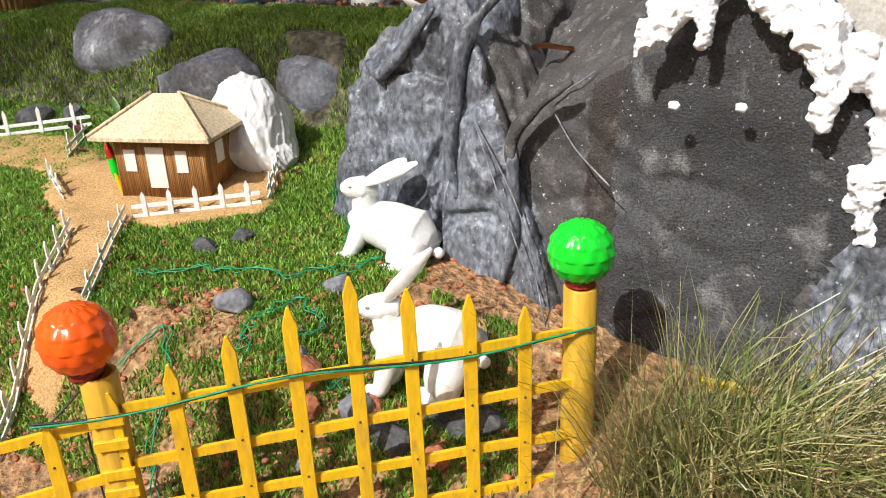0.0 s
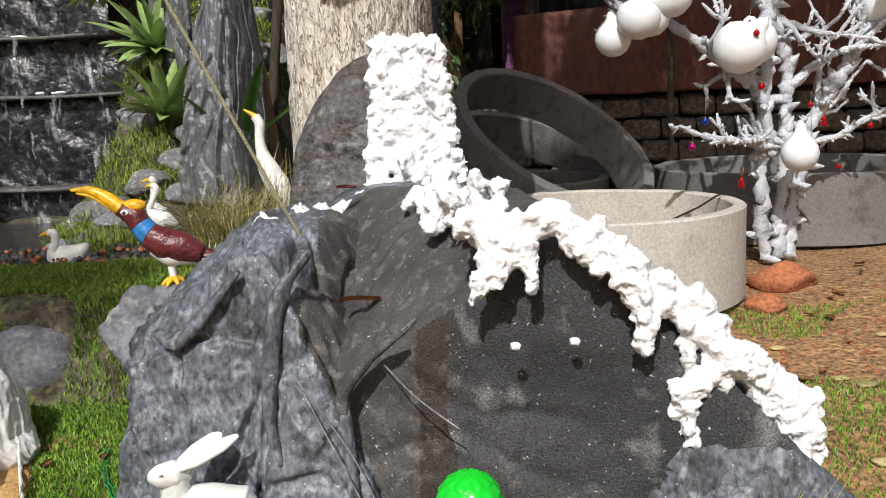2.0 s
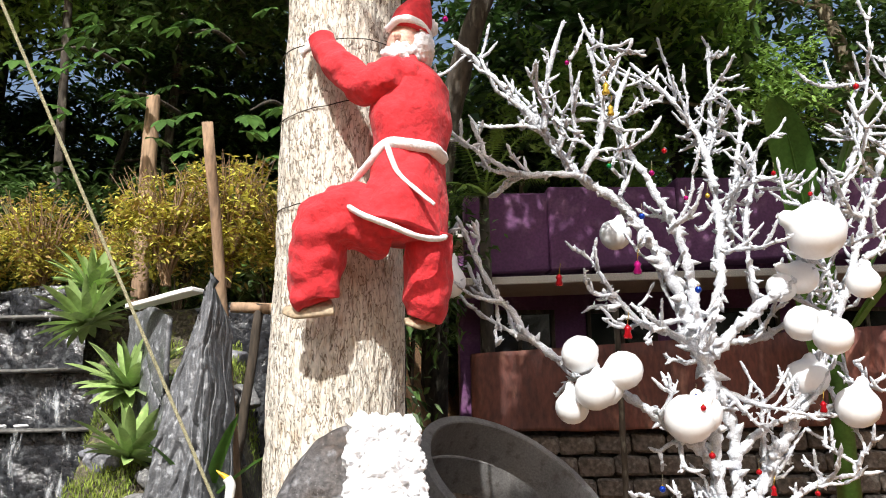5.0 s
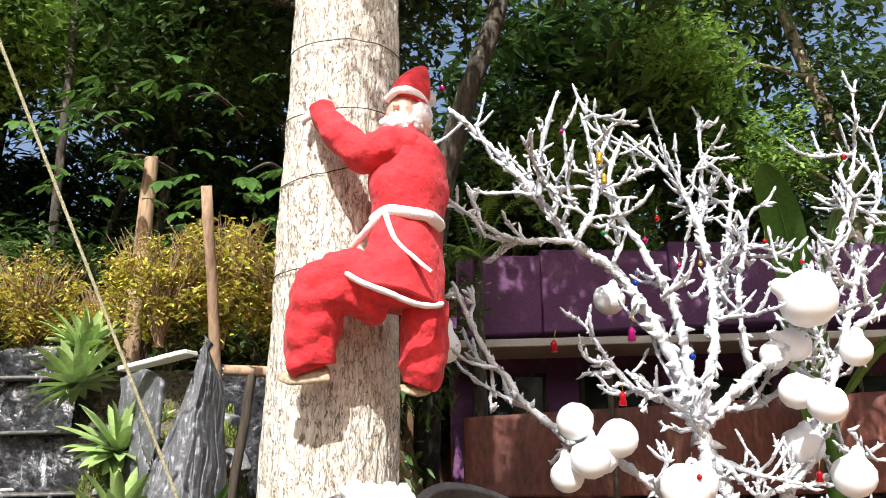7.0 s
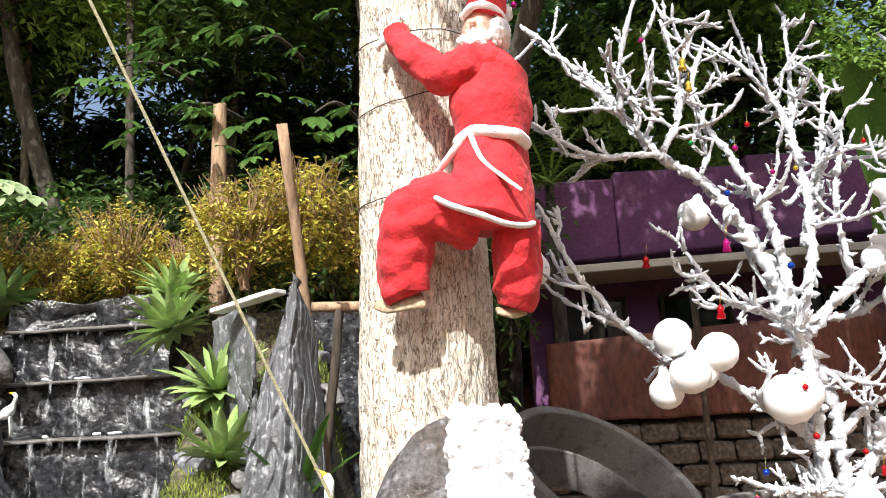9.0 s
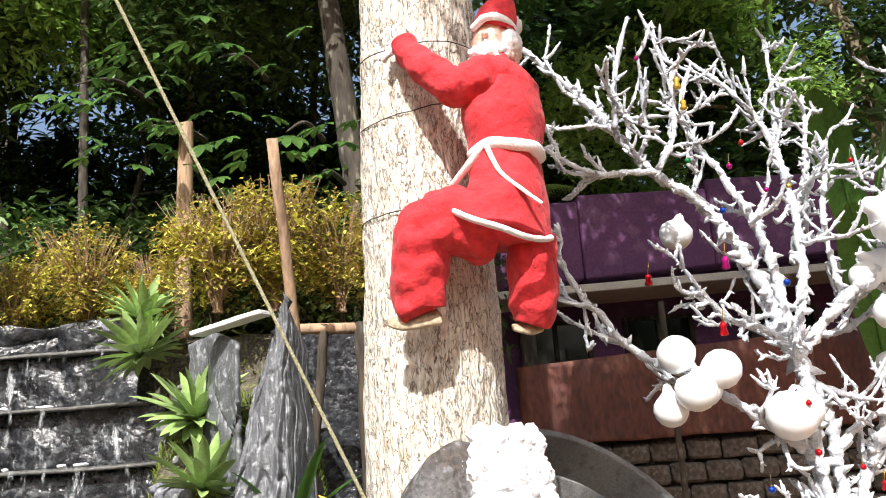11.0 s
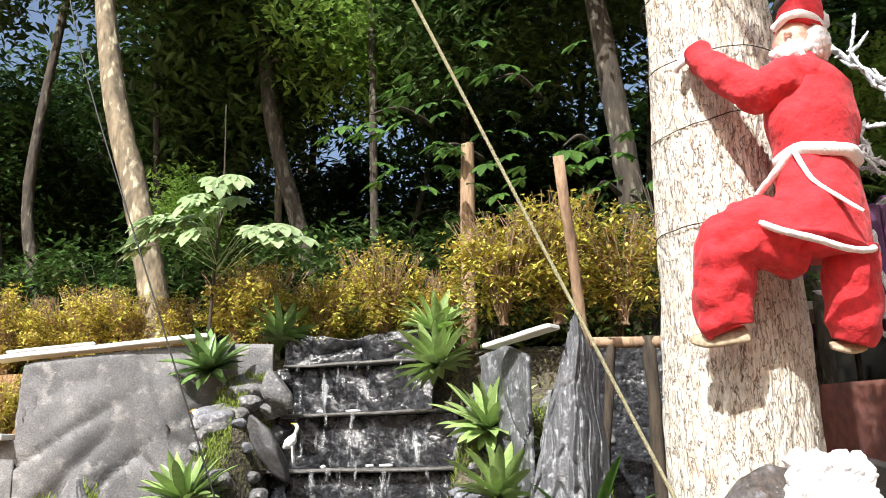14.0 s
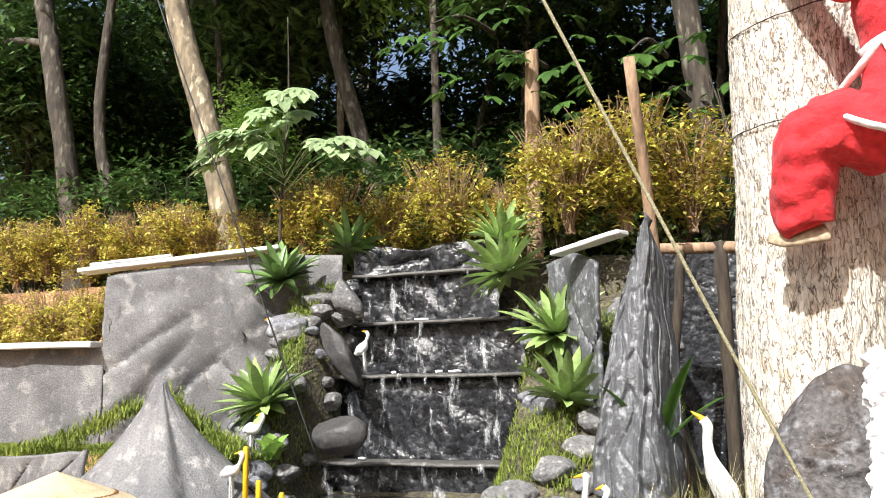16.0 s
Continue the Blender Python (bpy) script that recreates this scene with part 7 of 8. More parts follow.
sap = thing("sapling", (-3.43, 6.55, 2.75), "slender sapling with sunlit fingered green leaves", "sapling")
bm = bmesh.new()
limb(bm, [(-3.44, 6.55, 2.7), (-3.40, 6.52, 3.4), (-3.33, 6.5, 4.2), (-3.34, 6.5, 4.97)], [0.016, 0.013, 0.009, 0.004], 8, 8)
part("stem", bm, M_DARKBARK, sap)
rng = random.Random(19)
for k in range(26):
    bm = bmesh.new()
    c = rng.choice(((-3.77, 6.4, 3.85), (-3.27, 6.4, 4.16), (-2.80, 6.4, 3.74), (-3.45, 6.3, 4.0)))
    c = Vector(c) + Vector((rng.gauss(0, 0.12), rng.gauss(0, 0.1), rng.gauss(0, 0.06)))
    limb(bm, [(-3.37, 6.51, c.z - 0.25), c.lerp(Vector((-3.37, 6.51, c.z - 0.1)), 0.4) + Vector((0, 0, 0.03)), c], [0.005, 0.004, 0.003], 5, 5)
    palmate(bm, c, (c.x + 3.37, -0.6 + rng.gauss(0, 0.3), -0.25), 0.25, 7, rng)
    part("leaf", bm, M_SAPLEAF, sap)

# large-leaved branches hanging over the hedge
for bx, by, bz, n, seed in ((-1.75, 7.3, 4.6, 16, 1), (-0.5, 7.2, 4.5, 16, 2), (-1.1, 7.4, 5.3, 14, 3), (-2.4, 7.6, 5.2, 12, 4), (-0.3, 7.0, 3.95, 8, 5)):
    rng = random.Random(seed)
    br = thing("leafy_branch", (bx, by, bz), "overhanging branch with broad glossy dark leaves", "branch", "broad-leaved branches")
    bm = bmesh.new()
    limb(bm, [(bx + 0.2, by + 1.6, bz + 0.5), (bx + 0.1, by + 0.7, bz + 0.35), (bx, by, bz)], [0.03, 0.02, 0.006], 6, 6)
    part("stem", bm, M_DARKBARK, br)
    bm = bmesh.new()
    for _ in range(n):
        c = Vector((bx + rng.gauss(0, 0.42), by + rng.gauss(0, 0.25), bz + rng.gauss(0, 0.2)))
        palmate(bm, c, (rng.gauss(0, 1), -0.5, -0.3), 0.19, 5, rng)
    part("leaves", bm, M_LEAFL, br)


# ---- poles, rope ----
def pole(a, b, r, label, m=None, name="pole"):
    bm = bmesh.new()
    a, b = Vector(a), Vector(b)
    pts = [a.lerp(b, k / 10) + Vector((0.008 * nz((k, 0, r * 99), 0.7), 0.008 * nz((0, k, 3), 0.7), 0)) for k in range(11)]
    tube(bm, pts, [r * (1 + 0.08 * nz((k, 7, 0), 0.9)) for k in range(11)], 14, 0.08, 15)
    return solo(name, bm, m or M_WOODPOLE, label, "pole")


pole((-0.17, 5.45, 1.2), (-0.287, 4.7, 3.506), 0.030, "weathered upright wooden pole rising from the tarpaulin")
pole((-0.30, 5.6, 2.60), (0.45, 5.6, 2.57), 0.035, "horizontal wooden rail behind the tree trunk", name="rail_pole")
pole((-0.32, 5.62, 1.0), (-0.12, 5.6, 2.62), 0.03, "shaded wooden prop behind the tarpaulin", M_SHADEPOST)
pole((0.10, 5.6, 1.0), (0.10, 5.6, 2.62), 0.04, "shaded wooden prop behind the trunk", M_SHADEPOST)
cable([(0.40, 2.81, 1.30), (0.307, 2.783, 1.5), (-0.024, 2.697, 2.25), (-0.353, 2.611, 3.0), (-0.792, 2.496, 4.0)], 0.0055, M_ROPE, "taut pale rope tied to the boulder", "rope")
cable([(-1.52, 3.6, 1.5), (-1.98, 3.6, 2.65), (-2.42, 3.6, 3.75), (-2.62, 3.6, 4.4)], 0.004, M_WIRE, "thin dark wire stretched across the garden", "wire")
cable([(0.95, 4.1, 1.18), (1.15, 3.95, 1.16), (1.5, 4.0, 1.08), (1.9, 4.25, 1.16), (2.14, 4.5, 1.20), (2.4, 4.7, 1.1)], 0.005, M_WIRE, "black cable sagging across the concrete ring", "cable")
for pts in ([(0.40, 2.50, 1.02), (0.50, 2.42, 0.85), (0.62, 2.36, 0.62)], [(0.40, 2.50, 1.02), (0.56, 2.42, 0.80), (0.66, 2.34, 0.52)], [(0.62, 2.50, 1.05), (0.70, 2.42, 0.99), (0.80, 2.36, 0.93)], [(0.60, 2.52, 1.08), (0.66, 2.55, 1.12), (0.70, 2.56, 1.15)]):
    cable(pts, 0.0022, M_STONE, "frayed grey cord fallen over the boulder", "cord")


# ---- purple house, boundary wall ----
def build_house():
    h = thing("house", (4.0, 10.6, 0.9), "purple painted house with a broad roof parapet in the shade", "house")
    bm = bmesh.new()
    box(bm, (5.0, 10.75, 2.35), (6.9, 0.24, 3.0), None, 0.01)
    part("wall", bm, M_PURPLE, h, smooth=False)
    bm = bmesh.new()
    for x0, x1, zt in ((1.6, 2.6, 4.50), (2.6, 4.2, 4.58), (4.2, 9.0, 4.70)):
        box(bm, ((x0 + x1) / 2, 10.2, (3.50 + zt) / 2), (x1 - x0 - 0.01, 0.45, zt - 3.50), None, 0.02)
    for v in bm.verts:
        v.co.z += 0.05 * (v.co.x - 1.6) * (v.co.z < 3.7)
    part("parapet", bm, M_PURPLE, h, smooth=False)
    bm = bmesh.new()
    box(bm, (5.0, 9.95, 3.42), (7.2, 1.1, 0.09), Matrix.Rotation(radians(-1.5), 4, "Y"), 0.01)
    part("sunshade_slab", bm, M_CONCRETE, h, "stained grey concrete ledge", smooth=False)
    bm = bmesh.new()
    box(bm, (5.0, 12.6, 4.2), (6.9, 3.6, 0.15), None, 0.01)
    part("roof", bm, M_CONCRETE, h, smooth=False)
    for x in (2.3, 3.6, 5.2, 6.8):
        bm = bmesh.new()
        for dx in (-0.42, 0.0, 0.42):
            box(bm, (x + dx, 10.60, 2.55), (0.05, 0.08, 1.15), None, 0.004)
        for dz in (-0.57, 0.57):
            box(bm, (x, 10.60, 2.55 + dz), (0.89, 0.08, 0.05), None, 0.004)
        w = part("window", bm, M_DARKBARK, h, smooth=False)
        for dx in (-0.21, 0.21):
            bm = bmesh.new()
            box(bm, (x + dx, 10.61, 2.55), (0.37, 0.01, 1.09))
            part("pane", bm, M_GLASS, w, smooth=False)


M_GLASS = mat("dark window glass", (0.012, 0.012, 0.015), None, rough=0.06, bump=0, grain=0.02)
build_house()


def build_boundary():
    bm = bmesh.new()
    nx, nz_ = 90, 24
    rows = []
    for j in range(nz_ + 1):
        z = 1.72 + (2.48 - 1.72) * j / nz_
        rows.append([bm.verts.new((1.5 + 6.5 * i / nx, 8.72 - 0.05 * i / nx + 0.012 * nz((i * 0.3, z * 3, 0), 1), z + (0.004 * i if j == nz_ else 0))) for i in range(nx + 1)])
    for a, b in zip(rows, rows[1:]):
        for i in range(nx):
            bm.faces.new((a[i], a[i + 1], b[i + 1], b[i]))
    bmesh.ops.recalc_face_normals(bm, faces=bm.faces)
    bmesh.ops.solidify(bm, geom=bm.faces[:], thickness=0.18)
    tagged(link("wall_north", bm, M_BROWNWALL), "weathered red-brown plastered boundary wall", "wall", kind="structure")
    low = thing("wall_base", (4, 8.7, 0.8), "dark mossy stone base of the boundary wall", "wall", kind="structure")
    rng = random.Random(4)
    bm = bmesh.new()
    box(bm, (4.2, 8.86, 1.25), (8.4, 0.2, 0.95))
    part("mortar", bm, M_DARKSTONE, low)
    meshes = []
    for k in range(6):
        bm = bmesh.new()
        box(bm, (0, 0, 0), (0.34, 0.14, 0.19), None, 0.025)
        for v in bm.verts:
            v.co += Vector((nz(v.co, 9 + k), nz(v.co, 7 + k), nz(v.co, 8 + k))) * 0.03
        me = bpy.data.meshes.new("stone")
        bm.to_mesh(me)
        bm.free()
        me.materials.append(M_DARKSTONE)
        meshes.append(me)
    for row in range(4):
        for i in range(23):
            o = new("stone", meshes[rng.randrange(6)])
            o.parent = low
            o.location = (0.2 + 0.36 * i + (0.18 if row % 2 else 0) - 4, -0.0, 0.14 + 0.215 * row)


build_boundary()


# ---- banana leaves and palm fronds by the house ----
def frond(name, base, tip, w, m, parent, n=22, seed=0, split=True):
    rng = random.Random(seed)
    base, tip = Vector(base), Vector(tip)
    bm = bmesh.new()
    pts = smoothpath([base, base.lerp(tip, 0.5) + Vector((0, 0, 0.18 * (tip - base).length)), tip], 12)
    tube(bm, pts, lerps([0.018, 0.004], len(pts)), 6)
    d = (tip - base).normalized()
    s = d.cross(Vector((0, 0, 1))).normalized()
    for side in (-1, 1):
        if split:
            for k in range(n):
                f = 0.1 + 0.9 * k / n
                p = pts[int(f * (len(pts) - 1))]
                L = w * math.sin(math.pi * min(0.15 + f * 0.85, 0.97)) * rng.uniform(0.9, 1.1)
                u = (s * side + d * 0.55 - Vector((0, 0, 0.35))).normalized()
                a = [bm.verts.new(p + d * 0.008), bm.verts.new(p - d * 0.008), bm.verts.new(p + u * L * 0.6 - d * 0.01), bm.verts.new(p + u * L - Vector((0, 0, 0.1 * L)))]
                bm.faces.new(a)
        else:
            prev = None
            for k, p in enumerate(pts):
                f = k / (len(pts) - 1)
                L = w * math.sin(math.pi * (0.04 + 0.94 * f)) ** 0.6
                row = [bm.verts.new(p), bm.verts.new(p + s * side * L * 0.5 + Vector((0, 0, 0.08 * L))), bm.verts.new(p + s * side * L - Vector((0, 0, 0.18 * L + 0.03 * nz((k, side, 0), 0.8))))]
                if prev:
                    for i in range(2):
                        bm.faces.new((prev[i], prev[i + 1], row[i + 1], row[i]))
                prev = row
    return part(name, bm, m, parent)


PALM = thing("palm", (1.75, 9.3, 0.8), "young palm with bright feathery fronds", "palm")
BAN = thing("banana_plant", (4.9, 8.0, 0.8), "banana plant with broad green leaves in the shade", "banana plant")
bm = bmesh.new()
tube(bm, [(1.75, 9.3, 0.8), (1.75, 9.3, 2.6), (1.75, 9.3, 4.3)], [0.09, 0.08, 0.05], 12, 0.1, 8)
part("stem", bm, M_DARKBARK, PALM)
bm = bmesh.new()
tube(bm, [(4.9, 8.0, 0.8), (4.88, 7.95, 2.2), (4.85, 7.9, 3.4)], [0.11, 0.09, 0.05], 14, 0.05, 6)
part("stem", bm, M_BANANA, BAN)
for k in range(9):
    a = k * 0.7
    frond("frond", (1.75, 9.3, 4.3), (1.75 + 0.75 * math.cos(a), 9.3 - 0.5 * abs(math.sin(a)), 4.45 + 0.55 * math.sin(a * 1.7)), 0.26, M_LEAFB, PALM, seed=k)
for k, (b, t) in enumerate((((4.6, 7.6, 2.2), (4.3, 7.2, 3.6)), ((4.9, 8.0, 3.4), (5.4, 7.5, 4.9)), ((4.7, 7.8, 3.2), (4.2, 7.3, 4.7)), ((5.1, 7.8, 3.0), (6.0, 7.4, 4.1)), ((5.0, 7.9, 2.6), (5.6, 7.3, 3.2)))):
    frond("leaf", b, t, 0.19, M_BANANA, BAN, seed=k, split=False)
pole((2.92, 8.35, 0.8), (2.9, 8.3, 3.0), 0.03, "thin dark stem before the purple house", M_DARKBARK)


# ---- white decorated tree ----
WT = thing("decorated_tree", (2.48, 4.75, 0.83), "leafless shrub wrapped all over in white cotton wool", "tree")


def wt_limb(y0, y1, xz, r0, r1, seed, kids=9, kid_len=0.42, label=""):
    """A limb with side branches and twigs, all wound in cotton."""
    rng = random.Random(seed)
    n = len(xz)
    pts = smoothpath([(x, y0 + (y1 - y0) * k / (n - 1), z) for k, (x, z) in enumerate(xz)], 8)
    pts = [p + Vector((0.012 * nz(p, 6), 0.02 * nz(p + Vector((9, 0, 0)), 6), 0.012 * nz(p + Vector((0, 9, 0)), 6))) for p in pts]
    bm = bmesh.new()
    rad = lerps([r0, r1], len(pts))

    def wrap(ps, rs):
        fine = []
        fr = []
        for k in range(len(ps) - 1):
            m = max(1, int((ps[k + 1] - ps[k]).length / 0.016))
            for j in range(m):
                f = j / m
                fine.append(ps[k].lerp(ps[k + 1], f))
                fr.append(rs[k] + (rs[k + 1] - rs[k]) * f)
        fine.append(ps[-1])
        fr.append(rs[-1] * 0.4)
        fr = [min(q * 1.05, 0.034) * (1 + 0.35 * nz(p, 30) + 0.4 * nz(p, 85)) for p, q in zip(fine, fr)]
        tube(bm, fine, fr, 8, 0.6, 75)
        # ragged cotton points
        for p, q in zip(fine, fr):
            if rng.random() < 0.42:
                d = Vector((rng.gauss(0, 1), rng.gauss(0, 1), rng.gauss(0.1, 1))).normalized()
                tube(bm, [p, p + d * q * 1.6, p + d * q * rng.uniform(2.2, 3.4)], [q * 0.8, q * 0.6, q * 0.1], 5)

    wrap(pts, rad)
    for _ in range(int(kids * 0.85)):
        f = rng.uniform(0.22, 0.98)
        k = min(int(f * (len(pts) - 1)), len(pts) - 2)
        d = (pts[k + 1] - pts[k]).normalized()
        u = (d * 0.45 + Vector((rng.gauss(0, 0.75), rng.gauss(0, 0.55), rng.gauss(0.12, 0.55)))).normalized()
        L = kid_len * rng.uniform(0.45, 1.15)
        r = min(max(rad[k] * 0.6, 0.010), 0.016)
        ps = [pts[k]]
        for j in range(4):
            u = (u + Vector((rng.gauss(0, 0.34), rng.gauss(0, 0.3), rng.gauss(0.08, 0.3)))).normalized()
            ps.append(ps[-1] + u * L / 4)
        wrap(ps, lerps([r, 0.008], 5))
        for _ in range(3):
            j = rng.randrange(1, 5)
            v = (u + Vector((rng.gauss(0, 0.8), rng.gauss(0, 0.7), rng.gauss(0.3, 0.6)))).normalized()
            l2 = L * rng.uniform(0.2, 0.5)
            wrap([ps[j], ps[j] + v * l2 * 0.5, ps[j] + (v + Vector((0, 0, 0.25))) * l2], [0.010, 0.009, 0.008])
    part("limb", bm, M_WHITEBRANCH, WT)


wt_limb(4.72, 4.70, [(2.42, 0.82), (2.40, 1.05), (2.39, 1.28), (2.40, 1.56), (2.40, 1.9), (2.38, 2.23)], 0.050, 0.036, 1, 5, 0.3)
wt_limb(4.78, 4.75, [(2.50, 0.82), (2.52, 1.2), (2.52, 1.83), (2.36, 2.23), (2.29, 2.54), (2.02, 3.02), (1.77, 3.21), (1.56, 3.48), (1.34, 3.75), (1.06, 4.02)], 0.045, 0.014, 2, 22, 0.5)
wt_limb(4.65, 4.55, [(1.76, 3.19), (1.55, 3.19), (1.36, 3.2), (1.21, 3.28), (1.06, 3.39)], 0.018, 0.008, 3, 9, 0.26)
wt_limb(4.68, 4.60, [(1.55, 3.46), (1.58, 3.77), (1.68, 4.08)], 0.018, 0.009, 4, 7, 0.26)
wt_limb(4.65, 4.60, [(1.76, 3.2), (1.88, 3.5), (1.81, 3.94)], 0.018, 0.009, 5, 8, 0.3)
wt_limb(4.72, 5.0, [(2.38, 2.23), (2.33, 2.82), (2.18, 3.23), (2.03, 3.61), (2.16, 3.97)], 0.030, 0.010, 6, 14, 0.4)
wt_limb(4.75, 5.3, [(2.40, 2.25), (2.58, 2.72), (2.62, 3.32), (2.55, 3.72), (2.26, 4.14)], 0.032, 0.010, 7, 16, 0.42)
wt_limb(5.0, 5.2, [(2.58, 2.72), (2.81, 3.32), (2.92, 3.82)], 0.022, 0.010, 8, 10, 0.38)
wt_limb(5.1, 5.2, [(2.62, 3.32), (2.70, 3.69), (2.75, 4.18)], 0.02, 0.009, 9, 9, 0.32)
wt_limb(4.7, 4.45, [(2.44, 1.35), (2.36, 1.64), (2.13, 1.84), (1.83, 2.06), (1.49, 2.23), (1.21, 2.57), (1.04, 2.92)], 0.030, 0.011, 10, 18, 0.3)
wt_limb(4.75, 5.0, [(2.42, 2.2), (2.78, 2.5), (3.11, 2.76), (3.47, 3.38), (3.67, 3.97)], 0.032, 0.010, 11, 18, 0.45)
wt_limb(4.9, 5.0, [(2.78, 2.5), (2.77, 3.02), (2.87, 3.3), (2.85, 3.5)], 0.02, 0.009, 12, 9, 0.35)
wt_limb(4.78, 5.1, [(2.56, 0.82), (2.62, 1.29), (2.75, 1.58), (3.08, 2.06), (3.35, 2.58), (3.66, 3.3), (3.85, 3.7)], 0.045, 0.012, 13, 18, 0.45)
wt_limb(4.95, 5.2, [(3.08, 2.06), (3.43, 2.71), (3.97, 2.98), (4.4, 3.3)], 0.025, 0.010, 14, 13, 0.45)
wt_limb(4.7, 4.6, [(2.40, 1.9), (2.30, 2.26), (2.02, 2.38), (1.8, 2.65)], 0.022, 0.010, 15, 11, 0.3)
wt_limb(4.68, 4.4, [(2.38, 1.40), (2.27, 1.44), (2.05, 1.47), (1.89, 1.53)], 0.022, 0.010, 16, 9, 0.2)
wt_limb(4.82, 4.8, [(2.68, 1.40), (2.85, 1.45), (3.02, 1.54), (3.35, 1.58)], 0.018, 0.009, 17, 8, 0.26)
wt_limb(4.8, 4.9, [(2.56, 1.7), (2.8, 1.85), (3.1, 1.9), (3.5, 2.1)], 0.02, 0.009, 18, 10, 0.35)
wt_limb(5.0, 5.5, [(2.50, 2.3), (2.95, 2.35), (3.4, 2.7), (3.9, 3.4)], 0.022, 0.009, 19, 12, 0.4)


def balloon(c, r, neck, label):
    """A pear-shaped balloon, its neck towards the given way."""
    bm = bmesh.new()
    prof = [(0.0, -1.0), (0.35, -0.94), (0.68, -0.74), (0.92, -0.38), (1.0, 0.0), (0.92, 0.38), (0.70, 0.72), (0.45, 0.98), (0.32, 1.2), (0.27, 1.45), (0.22, 1.62), (0.11, 1.72), (0.05, 1.77), (0.09, 1.82)]
    seg = 28
    n = Vector(neck).normalized()
    k = n.length and Vector(neck).length
    rot = n.to_track_quat("Z", "Y").to_matrix()
    rows = []
    for q, z in prof:
        zz = z if z < 0.4 else 0.4 + (z - 0.4) * k
        rows.append([bm.verts.new(Vector(c) + rot @ Vector((q * math.cos(2 * math.pi * j / seg), q * math.sin(2 * math.pi * j / seg), zz)) * r) for j in range(seg)])
    for a, b in zip(rows, rows[1:]):
        for j in range(seg):
            bm.faces.new((a[j], a[(j + 1) % seg], b[(j + 1) % seg], b[j]))
    bmesh.ops.remove_doubles(bm, verts=bm.verts, dist=1e-5)
    return solo("balloon", bm, M_BALLOON, label, "balloon", "white balloons")


LB = "half-blown white balloon hanging in the white tree"
for c, r, nk in (((1.005, 4.5, 2.585), 0.082, (0.15, 0, 1)), ((2.29, 5.98, 3.145), 0.115, (0.2, 0, 0.6)), ((3.01, 4.62, 2.875), 0.165, (-0.6, 0, 0.25)), ((1.64, 4.42, 2.205), 0.095, (0.5, 0.2, -0.4)), ((1.86, 4.45, 2.125), 0.098, (-0.9, 0, -0.2)), ((1.69, 4.36, 2.03), 0.100, (0.1, 0, 0.5)), ((1.78, 4.50, 2.04), 0.09, (0.1, 0.2, 0.5)), ((1.60, 4.48, 1.95), 0.085, (-0.05, 0, 0.8)), ((2.19, 4.48, 1.885), 0.125, (0.5, 0, 0.5)), ((2.28, 4.56, 1.91), 0.11, (-0.1, 0, 0.5)), ((2.49, 4.5, 1.375), 0.088, (0, 0, 1)), ((3.03, 4.58, 2.30), 0.105, (-0.3, 0, 0.6)), ((2.96, 4.75, 2.38), 0.10, (0.9, 0, 0.3)), ((2.93, 4.9, 2.60), 0.085, (0.9, 0, 0.05)), ((3.06, 4.95, 2.10), 0.12, (0.1, 0, 0.5)), ((3.25, 4.8, 1.93), 0.12, (0.2, 0, 0.7)), ((3.30, 4.7, 2.6), 0.09, (0.2, 0, 0.7)), ((3.05, 4.9, 2.66), 0.10, (-0.8, 0, 0.4))):
    balloon(c, r, nk, LB)

SHINY = [mat("shiny " + n, c, None, rough=0.12, bump=0, metal=0.6, grain=0.02) for n, c in (("red", (0.6, 0.01, 0.02)), ("magenta", (0.55, 0.01, 0.22)), ("blue", (0.01, 0.06, 0.5)), ("green", (0.01, 0.3, 0.08)), ("gold", (0.7, 0.45, 0.06)))]
rng = random.Random(71)


def bauble(c, r, k, label):
    b = thing("bauble", c, label, "bauble", "tree baubles")
    bm = bmesh.new()
    bmesh.ops.create_uvsphere(bm, u_segments=18, v_segments=12, radius=r)
    part("ball", bm, SHINY[k], b, local=True)
    bm = bmesh.new()
    tube(bm, [(0, 0, r * 0.9), (0, 0, r * 1.25)], r * 0.3, 8)
    part("cap", bm, SHINY[4], b, local=True)
    bm = bmesh.new()
    tube(bm, [(0, 0, r * 1.2), (0.004, 0, r * 1.2 + 0.05)], 0.0009, 4)
    part("thread", bm, M_ROPE, b, local=True)


for c, k in (((2.22, 4.36, 1.935), 0), ((2.12, 4.6, 3.19), 1), ((1.66, 4.5, 3.78), 1), ((3.45, 4.8, 3.78), 0), ((2.05, 4.6, 2.95), 2), ((2.33, 4.6, 2.55), 2), ((1.86, 4.5, 3.2), 3), ((2.24, 4.5, 1.99), 2), ((2.4, 4.55, 3.05), 4), ((2.85, 4.7, 3.22), 0), ((3.05, 4.7, 3.1), 0), ((1.0, 4.45, 4.0), 1), ((2.62, 4.7, 1.6), 0), ((1.93, 4.35, 1.44), 1), ((2.30, 4.5, 1.7), 0), ((2.95, 4.75, 1.48), 0), ((2.3, 4.6, 3.05), 1), ((2.18, 4.55, 3.3), 0), ((2.7, 4.55, 1.30), 0), ((2.02, 4.45, 1.55), 2)):
    bauble(c, rng.uniform(0.013, 0.018), k, "small shiny %s bauble on a thread" % ("red", "magenta", "blue", "green", "gold")[k])


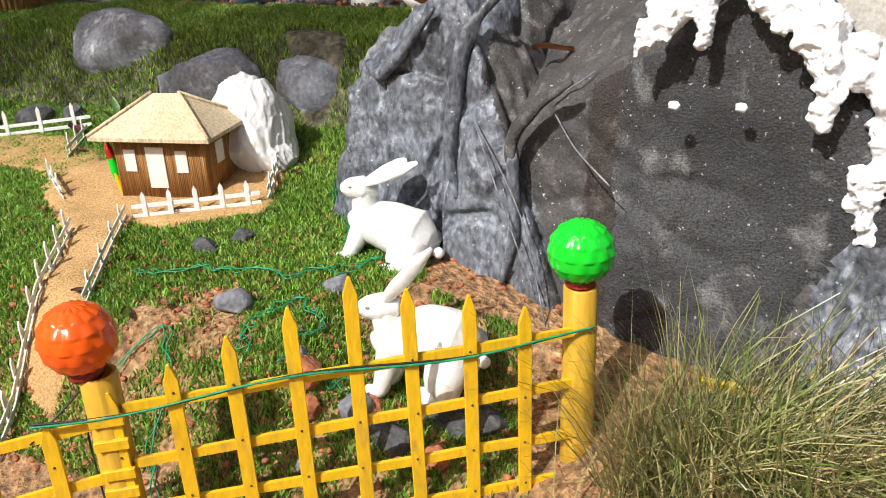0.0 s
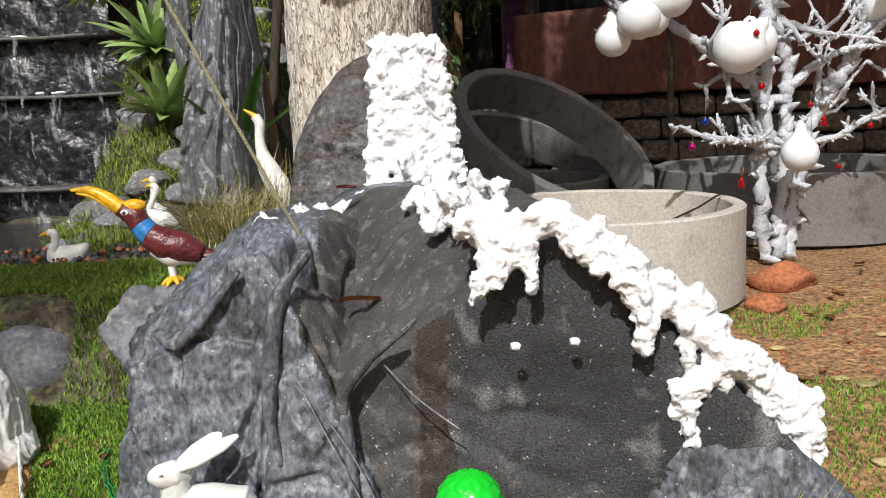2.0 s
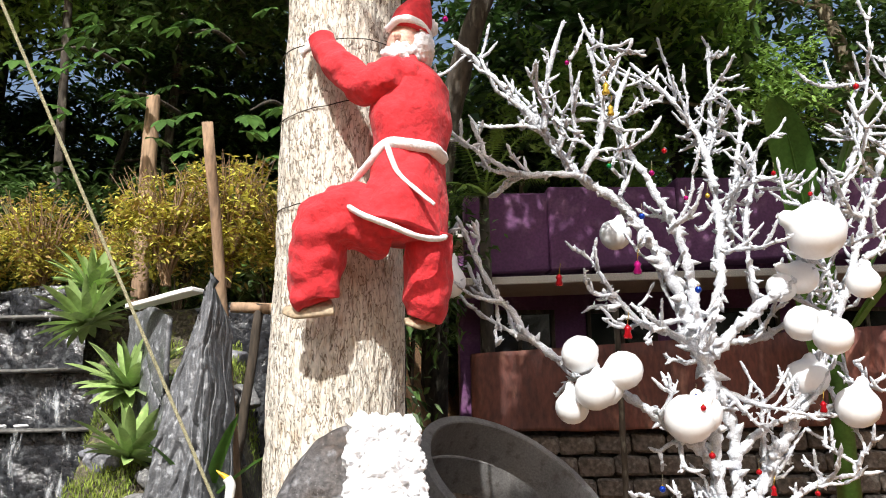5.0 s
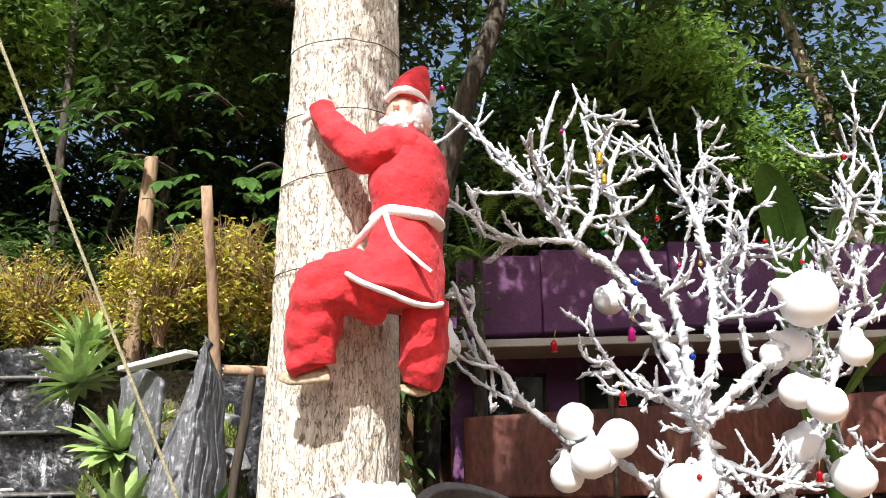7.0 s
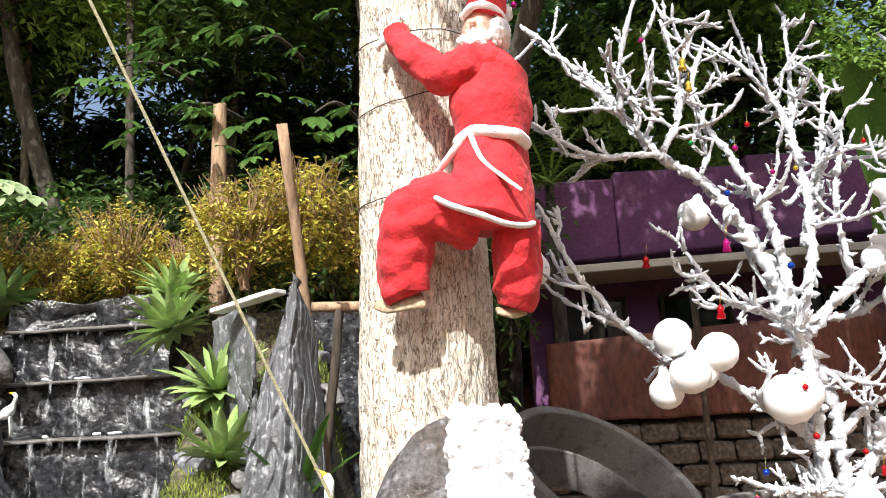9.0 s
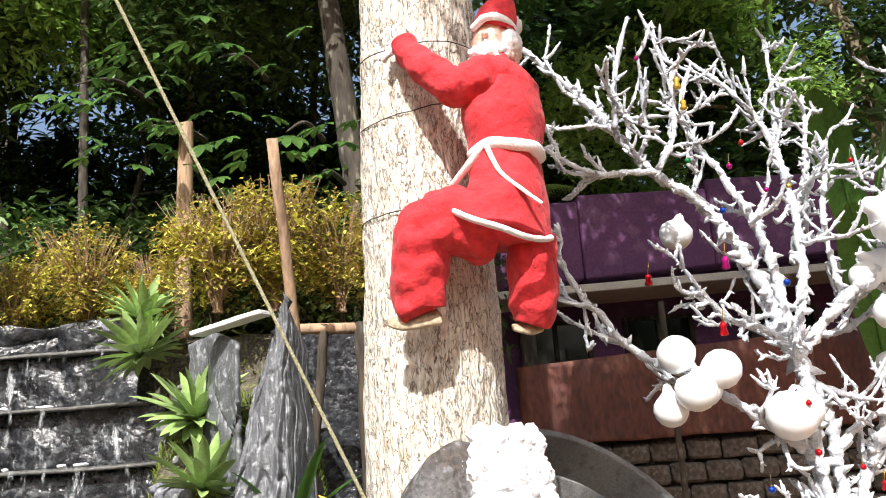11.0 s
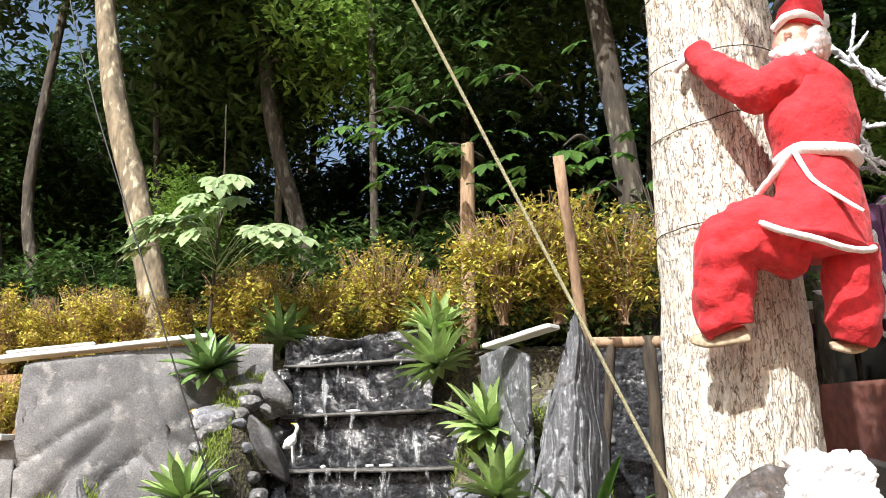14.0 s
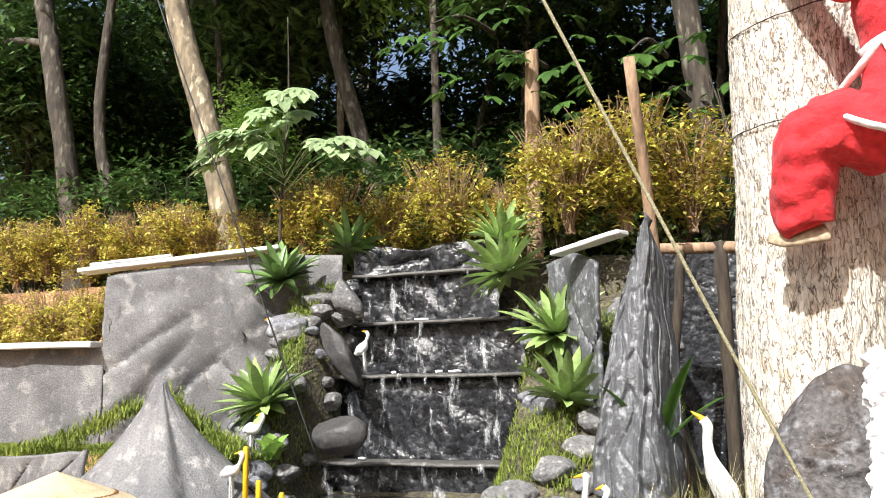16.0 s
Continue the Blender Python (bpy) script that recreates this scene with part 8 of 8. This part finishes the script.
def ornament(c, h, k, label):
    """A twisted bell or lantern with a cap."""
    o = thing("ornament", c, label, "ornament", "tree ornaments")
    bm = bmesh.new()
    tube(bm, [(0, 0, 0), (0, 0, h * 0.15), (0, 0, h * 0.5), (0, 0, h * 0.7), (0, 0, h)], [h * 0.28, h * 0.34, h * 0.2, h * 0.3, h * 0.08], 12, 0.25, 60)
    part("body", bm, SHINY[k], o, local=True)
    bm = bmesh.new()
    tube(bm, [(0, 0, h), (0.01, 0, h * 1.9)], 0.002, 4)
    part("thread", bm, SHINY[4], o, local=True)


for c, h, k in (((2.18, 4.41, 1.235), 0.05, 0), ((1.55, 4.42, 2.55), 0.06, 0), ((1.98, 4.5, 2.62), 0.07, 1), ((1.88, 4.55, 3.62), 0.07, 4), ((1.90, 4.55, 3.5), 0.06, 4), ((2.6, 4.5, 1.5), 0.05, 0), ((2.95, 4.6, 1.9), 0.06, 0), ((1.88, 4.4, 2.28), 0.07, 0)):
    ornament(c, h, k, "small hanging %s glitter ornament" % ("red", "magenta", "blue", "green", "gold")[k])


# ---- unseen branches and trees added to shade the house, rings and stone bank ----
big = TREES["big"]
rng = random.Random(55)
for c, s in (((1.8, 5.2, 7.9), 0.8), ((3.4, 5.3, 7.8), 0.85), ((5.0, 5.4, 8.0), 0.85), ((2.7, 6.3, 8.9), 0.85), ((4.5, 6.6, 8.8), 0.85), ((6.6, 5.8, 8.2), 0.9), ((1.2, 3.2, 7.2), 0.5), ((2.5, 3.2, 7.2), 0.52), ((3.8, 3.2, 7.2), 0.52), ((1.7, 2.9, 7.9), 0.5), ((3.0, 2.9, 7.9), 0.5), ((5.2, 3.1, 7.6), 0.55)):
    c = Vector(c)
    bm = bmesh.new()
    limb(bm, [(0.55, 4.3, 9.0), Vector((0.55, 4.3, 9.0)).lerp(c, 0.5) + Vector((0, 0, 0.4)), c], [0.08, 0.05, 0.02], 6, 8, 0.1, 5)
    part("branch", bm, M_BARK, big)
    o = new("crown", CROWNS[rng.randrange(3)])
    o.parent = big
    o.matrix_basis = Matrix.Translation(c - PLACE[big.name]) @ Matrix.Rotation(rng.uniform(0, 6), 4, "Z") @ Matrix.Diagonal((s, s, s, 1))
tree([(4.5, -5.0, 0.2), (4.2, -4.0, 3), (3.2, -2.6, 6), (2.2, -1.4, 7.8)], [0.2, 0.17, 0.13, 0.08], M_DARKBARK, [((0.18, 0.2, 7.5), 0.31, 0)], "unseen tree added to shade the concrete rings", 600)
tree([(-5.5, -5.0, 0.2), (-5.3, -4.6, 3), (-4.6, -3.4, 6), (-3.8, -2.6, 7.4)], [0.2, 0.17, 0.13, 0.08], M_DARKBARK, [((-2.3, -1.9, 6.9), 0.40, 2), ((-3.5, -1.8, 6.9), 0.40, 0)], "unseen tree added to shade the stone bank", 601)
# unseen trees added around the viewpoint to keep sky light out of shadows
for k in range(16):
    a = math.pi * (0.93 + 1.14 * k / 15)
    x, y = 15 * math.cos(a), 1 + 15 * math.sin(a)
    cr = [((x + rng.gauss(0, 0.5), y + rng.gauss(0, 0.5), z), rng.uniform(1.2, 1.5), rng.randrange(3)) for z in (2.6, 5.4)]
    tree([(x, y, G(x, y)), (x, y, 3), (x + rng.gauss(0, 0.3), y, 6)], [0.15, 0.11, 0.06], M_DARKBARK, cr, "unseen leafy tree added to block sky light", 620 + k)
